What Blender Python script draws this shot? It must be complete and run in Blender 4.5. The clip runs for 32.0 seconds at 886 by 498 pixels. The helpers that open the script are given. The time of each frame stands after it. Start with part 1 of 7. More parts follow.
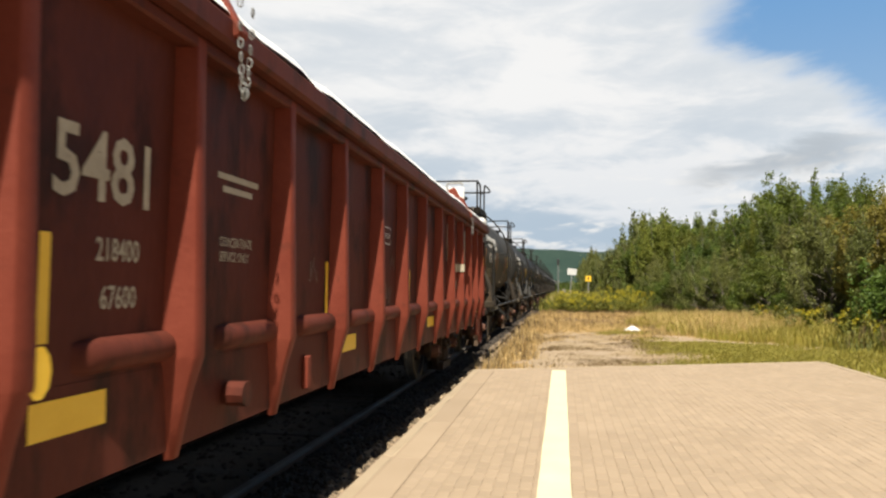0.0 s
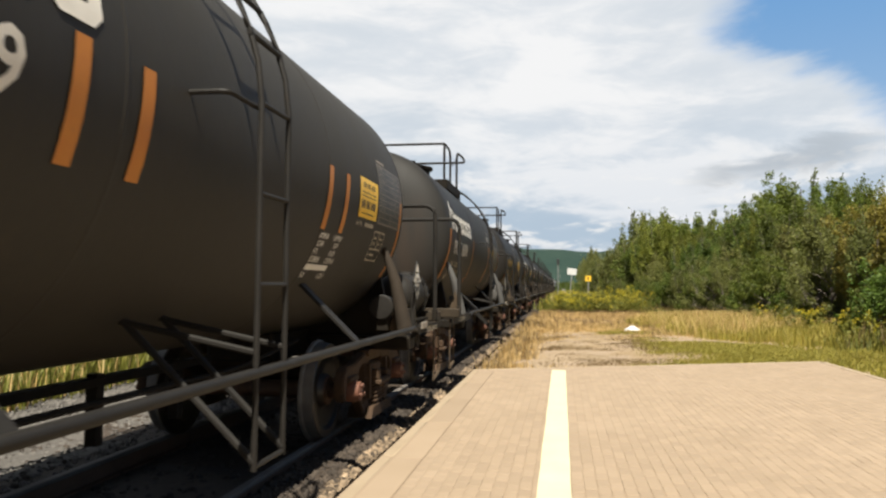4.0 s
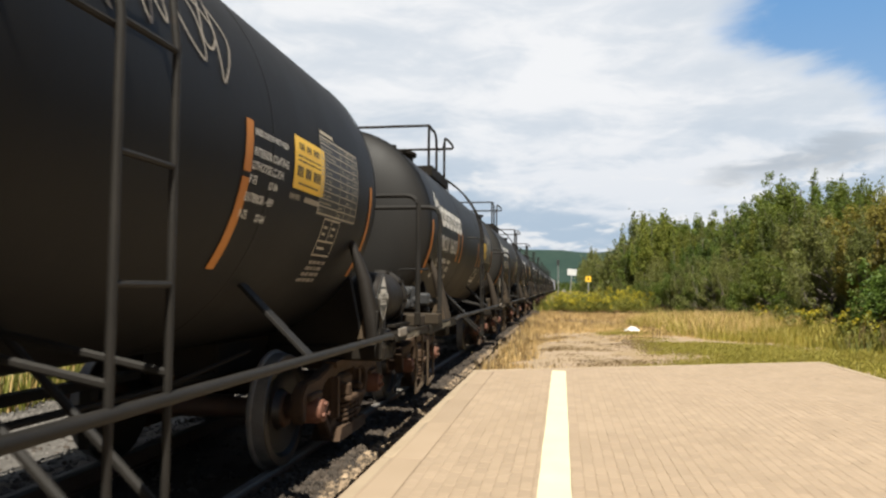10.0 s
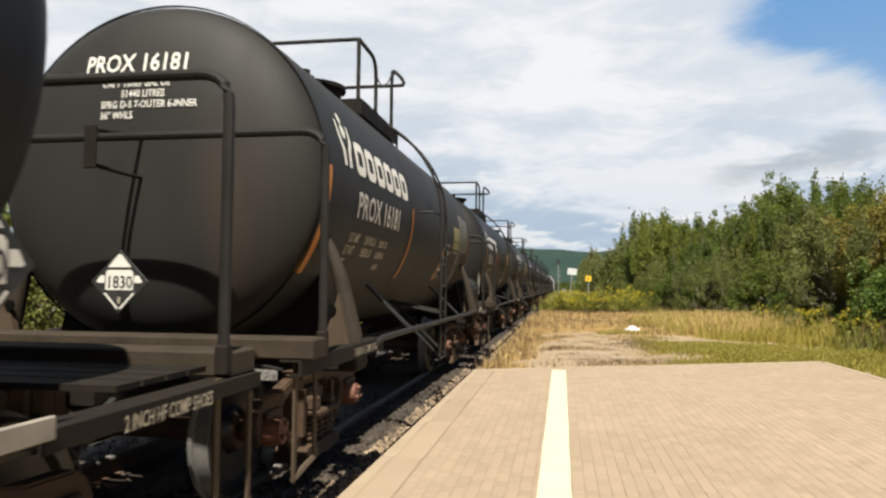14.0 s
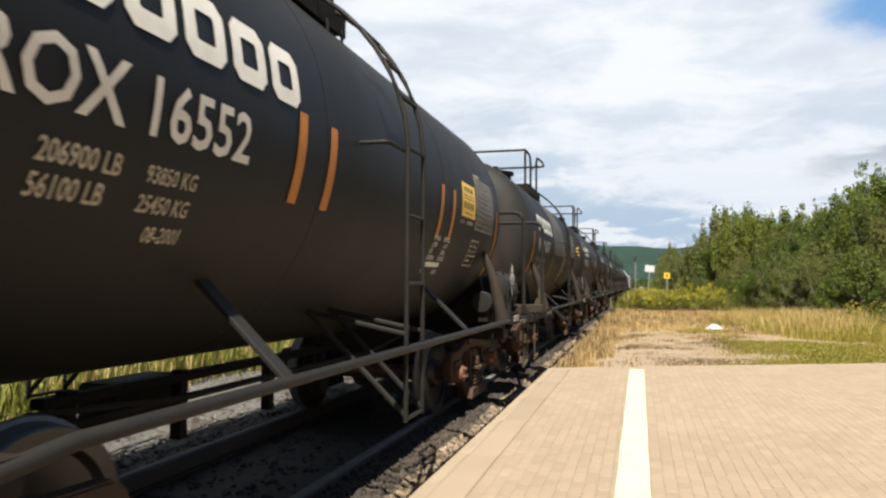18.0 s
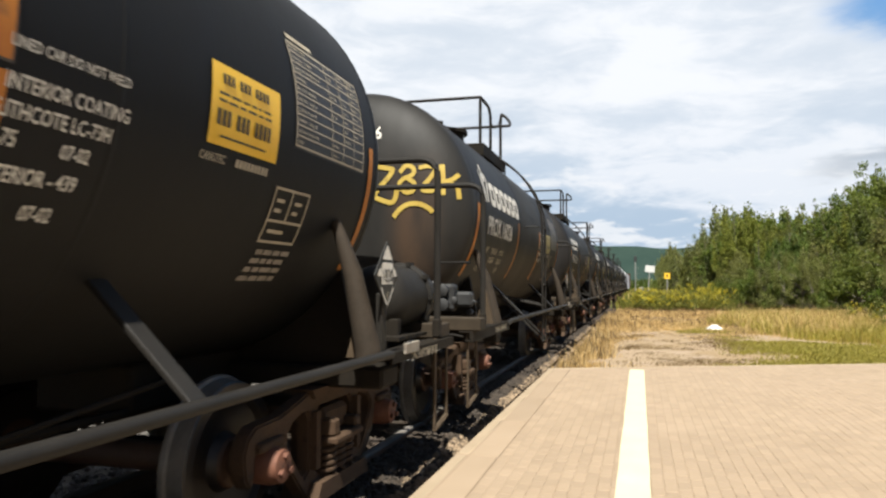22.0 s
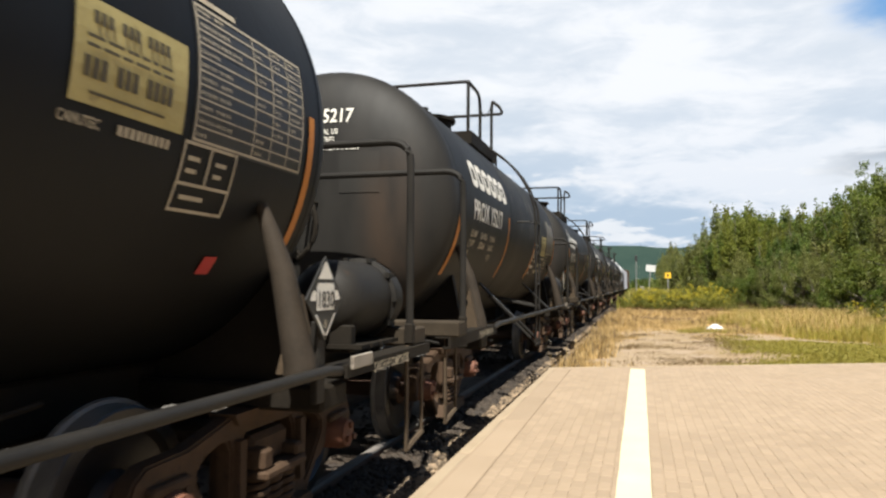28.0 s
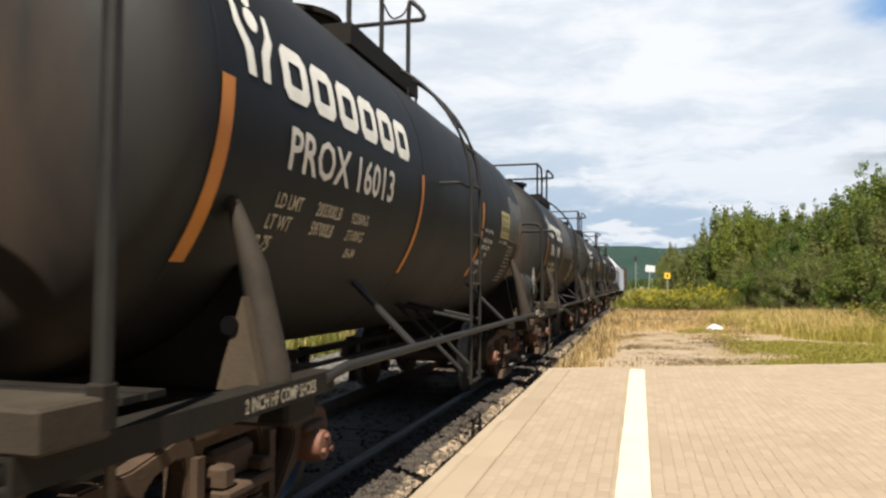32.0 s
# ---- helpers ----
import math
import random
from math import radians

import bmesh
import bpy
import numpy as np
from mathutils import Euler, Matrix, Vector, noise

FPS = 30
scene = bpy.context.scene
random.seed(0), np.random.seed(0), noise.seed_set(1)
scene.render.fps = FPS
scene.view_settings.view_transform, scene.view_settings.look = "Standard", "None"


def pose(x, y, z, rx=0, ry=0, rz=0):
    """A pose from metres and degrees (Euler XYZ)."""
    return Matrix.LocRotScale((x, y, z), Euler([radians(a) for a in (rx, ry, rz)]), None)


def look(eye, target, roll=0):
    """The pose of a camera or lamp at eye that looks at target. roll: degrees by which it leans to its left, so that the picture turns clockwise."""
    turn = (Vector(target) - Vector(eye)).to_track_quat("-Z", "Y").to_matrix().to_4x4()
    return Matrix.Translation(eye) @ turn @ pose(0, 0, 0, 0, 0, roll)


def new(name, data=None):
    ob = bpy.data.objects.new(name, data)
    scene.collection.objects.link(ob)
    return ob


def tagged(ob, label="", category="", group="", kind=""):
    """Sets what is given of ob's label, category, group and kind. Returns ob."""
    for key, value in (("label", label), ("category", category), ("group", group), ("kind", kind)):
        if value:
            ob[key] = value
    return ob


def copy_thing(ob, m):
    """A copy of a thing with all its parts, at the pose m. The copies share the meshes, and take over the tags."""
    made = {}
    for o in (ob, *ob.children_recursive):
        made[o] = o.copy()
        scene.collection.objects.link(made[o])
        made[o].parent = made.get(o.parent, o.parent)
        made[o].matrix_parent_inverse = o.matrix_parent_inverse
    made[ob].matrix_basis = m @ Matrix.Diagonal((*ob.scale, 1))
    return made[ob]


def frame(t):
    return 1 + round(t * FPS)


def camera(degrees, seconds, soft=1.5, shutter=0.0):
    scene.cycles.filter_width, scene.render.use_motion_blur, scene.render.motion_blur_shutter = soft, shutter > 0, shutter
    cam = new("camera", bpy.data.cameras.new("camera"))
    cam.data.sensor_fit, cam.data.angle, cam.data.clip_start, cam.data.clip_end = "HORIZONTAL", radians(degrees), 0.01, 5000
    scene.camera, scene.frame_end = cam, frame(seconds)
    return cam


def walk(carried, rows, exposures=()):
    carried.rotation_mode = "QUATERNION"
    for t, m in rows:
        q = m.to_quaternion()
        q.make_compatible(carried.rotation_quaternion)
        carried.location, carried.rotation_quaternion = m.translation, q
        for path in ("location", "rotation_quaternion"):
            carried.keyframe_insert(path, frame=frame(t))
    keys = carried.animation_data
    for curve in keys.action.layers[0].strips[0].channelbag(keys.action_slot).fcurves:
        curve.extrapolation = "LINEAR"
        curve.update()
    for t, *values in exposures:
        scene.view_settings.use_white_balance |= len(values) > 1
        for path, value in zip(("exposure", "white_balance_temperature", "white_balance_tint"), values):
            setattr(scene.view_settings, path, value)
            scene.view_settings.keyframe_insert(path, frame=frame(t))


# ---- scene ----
# The camera stands on the platform, 1.37 m above the paving, and is turned once to the left.
EYE = (0.0, 0.0, 1.37)
cam = camera(64.2, 32.0, soft=2.4, shutter=0.15)
AIM = [(0.0, 9.56, 3.02, -0.5), (9.0, 9.55, 3.0, -0.5), (9.8, 9.57, 3.03, -0.5), (10.2, 9.54, 3.08, -0.45), (11.0, 9.56, 3.02, -0.5),
       (14.3, 9.57, 3.0, -0.5), (14.7, 9.75, 2.98, -0.5), (15.5, 12.8, 2.9, -0.4), (16.2, 15.35, 2.8, -0.32), (16.5, 15.57, 2.79, -0.32),
       (17.5, 15.6, 2.77, -0.32), (18.0, 15.53, 2.8, -0.32), (24.0, 15.56, 2.82, -0.32), (27.5, 15.6, 2.77, -0.32), (32.0, 15.56, 2.8, -0.32)]
walk(cam, [(t, pose(*EYE, 90 + p, r, y)) for t, y, p, r in AIM],
     exposures=[(0.0, 1.0, 6900, 10), (3.0, 1.0, 6880, 10), (5.5, 1.0, 6680, 10), (14.5, 1.0, 6680, 10), (16.5, 1.1, 6520, 10), (32.0, 1.1, 6520, 10)])

# ---- light: a high sun behind the camera, along the track, under broken cloud ----
SUN_EL, SUN_AZ = 59.0, 168.0          # degrees; azimuth clockwise from the track's direction
world = bpy.data.worlds.new("sky")
scene.world = world
world.use_nodes = True
wn = world.node_tree.nodes
sky = wn.new("ShaderNodeTexSky")
sky.sky_type, sky.sun_disc = "NISHITA", False
sky.sun_elevation, sky.sun_rotation = radians(SUN_EL), radians(SUN_AZ)
wn["Background"].inputs["Strength"].default_value = 0.024
world.node_tree.links.new(sky.outputs["Color"], wn["Background"].inputs["Color"])
sun = new("sun", bpy.data.lights.new("sun", "SUN"))
sun.data.energy, sun.data.angle, sun.data.color = 5.0, radians(0.6), (1.0, 0.972, 0.89)
az, el = radians(SUN_AZ), radians(SUN_EL)
sun.matrix_world = look((math.sin(az) * math.cos(el) * 100, math.cos(az) * math.cos(el) * 100, math.sin(el) * 100), (0, 0, 0))

# ---- plan ----
TRACK_X, RAIL_Z = -3.05, -0.15        # centre of the track, top of its rails
PLAT_EDGE, PLAT_R = -1.45, 4.85       # the platform's two sides
END_L, END_R = 11.6, 14.5             # its slanting far end
GROUND_Z = -0.34
R_TANK, Z_TANK = 1.33, 2.355
R_WHEEL = 0.457
LIFT = 0.05                           # the running gear stands this much higher than the car's own datum
RAIL_TOP = RAIL_Z + LIFT


def rolled(t):
    """Metres that the train has gone by t seconds: it slows a little at first."""
    return 3.83 * t + 2.4 * (1 - math.exp(-t / 6))


# ---- materials ----
def nodes_of(name):
    m = bpy.data.materials.new(name)
    m.use_nodes = True
    return m, m.node_tree.nodes, m.node_tree.links, m.node_tree.nodes["Principled BSDF"]


def surf(name, a, b, rough=0.6, metal=0.0, big=1.2, fine=40.0, bump=0.15, stain=None, stain_at=0.6, stretch=(1, 1, 1), vary=0.0, spec=0.4, rough_var=0.15, island=False):
    """A surface of two close colours in clouds and grain, with stains of a third colour, and fine relief."""
    m, n, l, p = nodes_of(name)
    tc, mp = n.new("ShaderNodeTexCoord"), n.new("ShaderNodeMapping")
    mp.inputs["Scale"].default_value = stretch
    l.new(tc.outputs["Object"], mp.inputs["Vector"])

    def noise_at(scale, detail):
        t = n.new("ShaderNodeTexNoise")
        t.inputs["Scale"].default_value, t.inputs["Detail"].default_value, t.inputs["Roughness"].default_value = scale, detail, 0.62
        l.new(mp.outputs["Vector"], t.inputs["Vector"])
        return t
    cloud, grain = noise_at(big, 6), noise_at(fine, 4)
    mix = n.new("ShaderNodeMix")
    mix.data_type = "RGBA"
    add = n.new("ShaderNodeMath")
    add.operation = "MULTIPLY_ADD"
    add.inputs[1].default_value = 0.35
    l.new(grain.outputs["Fac"], add.inputs[0])
    l.new(cloud.outputs["Fac"], add.inputs[2])
    ramp = n.new("ShaderNodeMapRange")
    ramp.inputs["From Min"].default_value, ramp.inputs["From Max"].default_value = 0.42, 0.92
    l.new(add.outputs[0], ramp.inputs["Value"])
    l.new(ramp.outputs["Result"], mix.inputs["Factor"])
    mix.inputs["A"].default_value, mix.inputs["B"].default_value = (*a, 1), (*b, 1)
    col = mix.outputs["Result"]
    if stain:
        spot = noise_at(big * 2.7, 8)
        sr = n.new("ShaderNodeMapRange")
        sr.inputs["From Min"].default_value, sr.inputs["From Max"].default_value = stain_at, stain_at + 0.14
        l.new(spot.outputs["Fac"], sr.inputs["Value"])
        mix2 = n.new("ShaderNodeMix")
        mix2.data_type = "RGBA"
        l.new(sr.outputs["Result"], mix2.inputs["Factor"])
        l.new(col, mix2.inputs["A"])
        mix2.inputs["B"].default_value = (*stain, 1)
        col = mix2.outputs["Result"]
    if vary:
        if island:
            rnd = n.new("ShaderNodeNewGeometry").outputs["Random Per Island"]
        else:
            rnd = n.new("ShaderNodeObjectInfo").outputs["Random"]
        hv = n.new("ShaderNodeHueSaturation")
        vr = n.new("ShaderNodeMapRange")
        vr.inputs["To Min"].default_value, vr.inputs["To Max"].default_value = 1 - vary, 1 + vary
        l.new(rnd, vr.inputs["Value"])
        l.new(vr.outputs["Result"], hv.inputs["Value"])
        l.new(col, hv.inputs["Color"])
        col = hv.outputs["Color"]
    l.new(col, p.inputs["Base Color"])
    rr = n.new("ShaderNodeMapRange")
    rr.inputs["To Min"].default_value, rr.inputs["To Max"].default_value = max(0.05, rough - rough_var), min(1, rough + rough_var)
    l.new(cloud.outputs["Fac"], rr.inputs["Value"])
    l.new(rr.outputs["Result"], p.inputs["Roughness"])
    p.inputs["Metallic"].default_value, p.inputs["Specular IOR Level"].default_value = metal, spec
    if bump:
        bp = n.new("ShaderNodeBump")
        bp.inputs["Strength"].default_value, bp.inputs["Distance"].default_value = bump, 0.02
        l.new(grain.outputs["Fac"], bp.inputs["Height"])
        l.new(bp.outputs["Normal"], p.inputs["Normal"])
    return m


def tank_mat(name, a, b, rough, stain, stain_at, rust, dusty=2.0):
    """Dusty tank paint; rust: how strongly a brown streak runs down the front head; dusty: that head's tone, sunlight
    put in.
    """
    m = surf(name, a, b, min(0.8, rough + 0.18), 0, 0.7, 22, 0.05, stain, stain_at, (1.6, 1.0, 0.45), spec=0.26)
    n, l = m.node_tree.nodes, m.node_tree.links
    p = n["Principled BSDF"]
    src = p.inputs["Base Color"].links[0].from_socket
    tc, sep = n.new("ShaderNodeTexCoord"), n.new("ShaderNodeSeparateXYZ")
    l.new(tc.outputs["Object"], sep.inputs[0])

    def ramp(value, lo, hi):
        r = n.new("ShaderNodeMapRange")
        r.interpolation_type = "SMOOTHSTEP"
        r.inputs["From Min"].default_value, r.inputs["From Max"].default_value = lo, hi
        l.new(value, r.inputs["Value"])
        return r.outputs["Result"]

    def times(u, v):
        t = n.new("ShaderNodeMath")
        t.operation = "MULTIPLY"
        l.new(u, t.inputs[0])
        if isinstance(v, float):
            t.inputs[1].default_value = v
        else:
            l.new(v, t.inputs[1])
        return t.outputs[0]
    mp = n.new("ShaderNodeMapping")
    mp.inputs["Scale"].default_value = (2.2, 1.5, 0.8)
    l.new(tc.outputs["Object"], mp.inputs["Vector"])
    ns = n.new("ShaderNodeTexNoise")
    ns.inputs["Scale"].default_value, ns.inputs["Detail"].default_value = 1.2, 6
    l.new(mp.outputs["Vector"], ns.inputs["Vector"])
    f = times(ramp(sep.outputs["Y"], -0.50, -0.66), times(ramp(sep.outputs["X"], 0.35, 0.75), ramp(sep.outputs["X"], 1.15, 0.8)))
    f = times(f, times(ramp(sep.outputs["Z"], 3.1, 2.4), ramp(ns.outputs["Fac"], 0.25, 0.75)))
    mix = n.new("ShaderNodeMix")
    mix.data_type = "RGBA"
    l.new(times(f, rust), mix.inputs["Factor"])
    mix.inputs["B"].default_value = (0.10, 0.052, 0.024, 1)
    # dusty road film on the head that runs first, its sunlight painted in
    dust_sun = n.new("ShaderNodeMix")
    dust_sun.data_type = "RGBA"
    l.new(times(ramp(sep.outputs["Y"], -0.56, -0.72), ramp(ns.outputs["Fac"], 0.2, 0.62)), dust_sun.inputs["Factor"])
    l.new(src, dust_sun.inputs["A"])
    dust_sun.inputs["B"].default_value = (b[0] * dusty + 0.003, b[1] * dusty + 0.0027, b[2] * dusty + 0.0024, 1)
    l.new(dust_sun.outputs["Result"], mix.inputs["A"])
    l.new(mix.outputs["Result"], p.inputs["Base Color"])
    return m


M_TANK = tank_mat("tank_paint", (0.0030, 0.0028, 0.0025), (0.0058, 0.0053, 0.0046), 0.45, (0.0084, 0.0070, 0.0054), 0.65, 0.28, 2.4)
M_TANK_N = tank_mat("tank_paint_clean", (0.0061, 0.0057, 0.0052), (0.0105, 0.0097, 0.0085), 0.42, (0.0140, 0.0121, 0.0097), 0.68, 0.0, 0.9)
M_TANK_R = tank_mat("tank_paint_streaked", (0.0041, 0.0038, 0.0035), (0.0070, 0.0066, 0.0059), 0.42, (0.0094, 0.0082, 0.0066), 0.66, 0.5)
M_BAND = surf("dome_band_paint", (0.0152, 0.0143, 0.0129), (0.0269, 0.0246, 0.0215), 0.6, 0, 0.8, 22, 0.05, (0.0351, 0.0304, 0.0246), 0.64, (1.6, 1.0, 0.45), spec=0.14)
M_TANK_B = tank_mat("tank_paint_black", (0.0014, 0.0014, 0.0013), (0.0030, 0.0027, 0.0026), 0.42, (0.0049, 0.0042, 0.0034), 0.67, 0.06, 4.0)
M_TANK_K = tank_mat("tank_paint_rusted", (0.0201, 0.0178, 0.0139), (0.0334, 0.0293, 0.0224), 0.48, (0.0418, 0.0328, 0.0217), 0.66, 0.8, 1.0)
M_TANK_W = tank_mat("tank_paint_brown_dust", (0.0034, 0.0030, 0.0026), (0.0066, 0.0058, 0.0048), 0.45, (0.0119, 0.0099, 0.0077), 0.6, 0.1)
M_TANK_G = tank_mat("tank_paint_grey", (0.0121, 0.0115, 0.0104), (0.0201, 0.0189, 0.0166), 0.48, (0.0252, 0.0212, 0.0161), 0.66, 0.2, 0.8)
M_PATCH = surf("spill_coating", (0.0504, 0.0454, 0.0382), (0.0864, 0.0778, 0.0662), 0.65, 0, 2.0, 30, 0.1, (0.0360, 0.0324, 0.0288), 0.62, (1.0, 2.5, 0.4))
M_FRAME = surf("frame_steel", (0.0087, 0.0073, 0.0057), (0.0197, 0.0158, 0.0115), 0.75, 0, 3.0, 45, 0.15, (0.0328, 0.0197, 0.0109), 0.64, spec=0.12)
M_PIPE = surf("pipe_paint", (0.0103, 0.0093, 0.0081), (0.0205, 0.0181, 0.0153), 0.6, 0, 3.0, 60, 0.1, (0.0335, 0.0205, 0.0118), 0.67, spec=0.18)
M_GRIME = surf("oily_grime", (0.0080, 0.0066, 0.0054), (0.0185, 0.0148, 0.0115), 0.6, 0, 3.0, 50, 0.12, (0.0120, 0.0085, 0.006), 0.62, spec=0.2)
M_STRUT = surf("strut_dust", (0.0204, 0.0160, 0.0119), (0.0422, 0.0320, 0.0231), 0.75, 0, 3.0, 50, 0.12, (0.0272, 0.0177, 0.0116), 0.62, spec=0.15)
M_CAST = surf("cast_steel_dusty", (0.0336, 0.0204, 0.0128), (0.0766, 0.0467, 0.0277), 0.8, 0, 4.0, 50, 0.25, (0.0292, 0.0197, 0.0146), 0.58, spec=0.2)
M_CAP = surf("bearing_cap_rust", (0.0895, 0.0338, 0.0200), (0.1580, 0.0653, 0.0379), 0.7, 0, 6.0, 60, 0.2, (0.0527, 0.0285, 0.0189), 0.6)
M_WHEEL = surf("wheel_steel", (0.0043, 0.0031, 0.0025), (0.0110, 0.0070, 0.0050), 0.42, 0.0, 4.0, 40, 0.1, spec=0.55)
M_AXLE = surf("axle_rust", (0.0420, 0.0210, 0.0126), (0.0805, 0.0434, 0.0252), 0.65, 0.0, 5.0, 50, 0.2)
M_TREAD = surf("wheel_tread", (0.075, 0.071, 0.066), (0.17, 0.16, 0.148), 0.45, 0.0, 7.0, 60, 0.03, spec=0.35)
M_RAILHEAD = surf("rail_head", (0.10, 0.088, 0.078), (0.19, 0.172, 0.156), 0.8, 0.0, 2.0, 90, 0.03, spec=0.08)
M_RUST = surf("rail_rust", (0.075, 0.042, 0.026), (0.14, 0.08, 0.05), 0.85, 0, 4.0, 60, 0.2)
M_ORANGE = surf("orange_stripe", (0.3910, 0.1282, 0.0170), (0.4760, 0.1873, 0.0255), 0.55, 0, 3.0, 50, 0.05, (0.2125, 0.0986, 0.0340), 0.66)
M_WHITE = surf("white_lettering", (0.5270, 0.5015, 0.4420), (0.6630, 0.6375, 0.5780), 0.6, 0, 6.0, 90, 0.05, (0.2975, 0.2635, 0.2210), 0.7)
M_CREAM = surf("faded_lettering", (0.2805, 0.2380, 0.1700), (0.4250, 0.3740, 0.2805), 0.7, 0, 6.0, 90, 0.05, (0.1360, 0.0935, 0.0680), 0.6)
M_DIM = surf("dusty_lettering", (0.1700, 0.1487, 0.1190), (0.2635, 0.2295, 0.1870), 0.7, 0, 6.0, 90, 0.05, (0.0850, 0.0680, 0.0553), 0.55)
M_TRIM = surf("grey_fitting_paint", (0.0484, 0.0468, 0.0437), (0.0819, 0.0780, 0.0718), 0.55, 0, 3.0, 60, 0.08, (0.0585, 0.0429, 0.0296), 0.66, spec=0.25)
M_YELTXT = surf("yellow_lettering", (0.4420, 0.2550, 0.0255), (0.5440, 0.3400, 0.0510), 0.6, 0, 6.0, 90, 0.05)
M_YELLOW = surf("yellow_panel", (0.7020, 0.4095, 0.0195), (0.7995, 0.5070, 0.0488), 0.45, 0, 4.0, 60, 0.04, (0.4875, 0.2925, 0.0488), 0.68)
M_PALE = surf("pale_panel", (0.2890, 0.2380, 0.0850), (0.4250, 0.3570, 0.1530), 0.6, 0, 5.0, 60, 0.04, (0.1700, 0.1360, 0.0595), 0.60)
M_BLACK = surf("black_panel", (0.012, 0.012, 0.012), (0.03, 0.028, 0.026), 0.5, 0, 3.0, 50, 0.04)
M_INK = surf("panel_ink", (0.05, 0.04, 0.02), (0.10, 0.08, 0.04), 0.6, 0, 3.0, 50, 0.02)
M_RED = surf("red_tag", (0.35, 0.03, 0.03), (0.45, 0.06, 0.05), 0.6, 0, 3.0, 50, 0.04)
M_GRAFF = surf("spray_yellow", (0.3060, 0.2040, 0.0298), (0.4760, 0.3570, 0.0765), 0.6, 0, 5.0, 50, 0.04, (0.1275, 0.0765, 0.0255), 0.58)
M_CHALK = surf("faint_chalk", (0.12, 0.075, 0.055), (0.20, 0.15, 0.12), 0.8, 0, 8.0, 60, 0.02, (0.06, 0.03, 0.02), 0.55)
M_GREYBOX = surf("valve_grey", (0.0120, 0.0123, 0.0126), (0.0330, 0.0330, 0.0330), 0.6, 0, 5.0, 60, 0.15, (0.0240, 0.0198, 0.0168), 0.6)
M_GOND = surf("gondola_paint", (0.0592, 0.0147, 0.0099), (0.1062, 0.0278, 0.0173), 0.6, 0, 1.3, 30, 0.12, (0.0271, 0.0111, 0.0080), 0.50, (1, 1, 0.4), spec=0.1)
# the gondola's paint again, with the sunlight on the ribs put into the colour
M_GOND_LIT = surf("gondola_paint_lit", (0.1218, 0.0241, 0.0146), (0.1827, 0.0421, 0.0252), 0.6, 0, 2.0, 40, 0.12, (0.0762, 0.0235, 0.0140), 0.60, spec=0.12)
M_COVER = surf("white_cover", (0.5250, 0.5175, 0.4950), (0.6150, 0.6075, 0.5925), 0.55, 0, 2.0, 30, 0.15, (0.3150, 0.2850, 0.2475), 0.66)
M_COPING = surf("coping_stone", (0.255, 0.195, 0.126), (0.318, 0.246, 0.165), 0.85, 0, 2.0, 60, 0.2, (0.205, 0.152, 0.101), 0.60, vary=0.04)
M_PAVER = surf("paver", (0.2494, 0.1844, 0.1206), (0.2987, 0.2250, 0.1537), 0.85, 0, 1.1, 90, 0.25, (0.2100, 0.1554, 0.1056), 0.64, vary=0.07)
M_PAVER_I = surf("paver_field", (0.2494, 0.1844, 0.1206), (0.2987, 0.2250, 0.1537), 0.85, 0, 1.1, 90, 0.25, (0.2100, 0.1554, 0.1056), 0.64, vary=0.07, island=True)
M_JOINT = surf("joint_sand", (0.238, 0.174, 0.113), (0.275, 0.204, 0.137), 0.95, 0, 3.0, 90, 0.3)
M_JOINT_DARK = surf("joint_dark", (0.1125, 0.0780, 0.0480), (0.2250, 0.1575, 0.0990), 0.95, 0, 5.0, 60, 0.2)
M_LINE = surf("line_paint", (0.4836, 0.4464, 0.2852), (0.5270, 0.4960, 0.3472), 0.7, 0, 3.0, 90, 0.1, (0.4092, 0.3596, 0.2356), 0.72)
M_BALLAST = surf("ballast_bed", (0.0594, 0.0529, 0.0454), (0.1026, 0.0929, 0.0810), 0.95, 0, 1.5, 18, 0.6, (0.0432, 0.0378, 0.0324), 0.6)
# the shade under the train is put into the next two colours
M_BED_SHADE = surf("shaded_ballast", (0.0341, 0.0249, 0.0182), (0.0651, 0.0481, 0.0352), 0.9, 0, 1.5, 18, 0.6, (0.0112, 0.0093, 0.0077), 0.58, spec=0.25)
M_STONE_SHADE = surf("shaded_stone", (0.0250, 0.0193, 0.0143), (0.0600, 0.0451, 0.0328), 0.85, 0, 2.0, 40, 0.3, vary=0.4, island=True)
M_STONE = surf("ballast_stone", (0.075, 0.053, 0.033), (0.26, 0.190, 0.122), 0.9, 0, 2.0, 40, 0.3, vary=0.6, island=True)
M_STONE_G = surf("grey_stone", (0.0720, 0.0660, 0.0588), (0.1500, 0.1380, 0.1230), 0.9, 0, 2.0, 40, 0.3, vary=0.35, island=True)
M_BEAM = surf("end_beam_dust", (0.0230, 0.0176, 0.0119), (0.0504, 0.0382, 0.0259), 0.8, 0, 3.0, 50, 0.15, (0.0180, 0.0137, 0.0101), 0.6, spec=0.15)
M_TIE = surf("tie_wood", (0.0240, 0.0180, 0.0144), (0.0510, 0.0384, 0.0300), 0.9, 0, 3.0, 30, 0.4, stretch=(1, 6, 1))
M_SIGN = surf("sign_white", (0.4900, 0.4900, 0.4760), (0.5600, 0.5600, 0.5460), 0.5, 0, 3.0, 40, 0.03)
M_POST = surf("grey_post", (0.1960, 0.1960, 0.1890), (0.2940, 0.2940, 0.2800), 0.6, 0.3, 4.0, 50, 0.1)
M_DARK = surf("signal_black", (0.015, 0.015, 0.016), (0.03, 0.03, 0.03), 0.6, 0, 3.0, 40, 0.05)
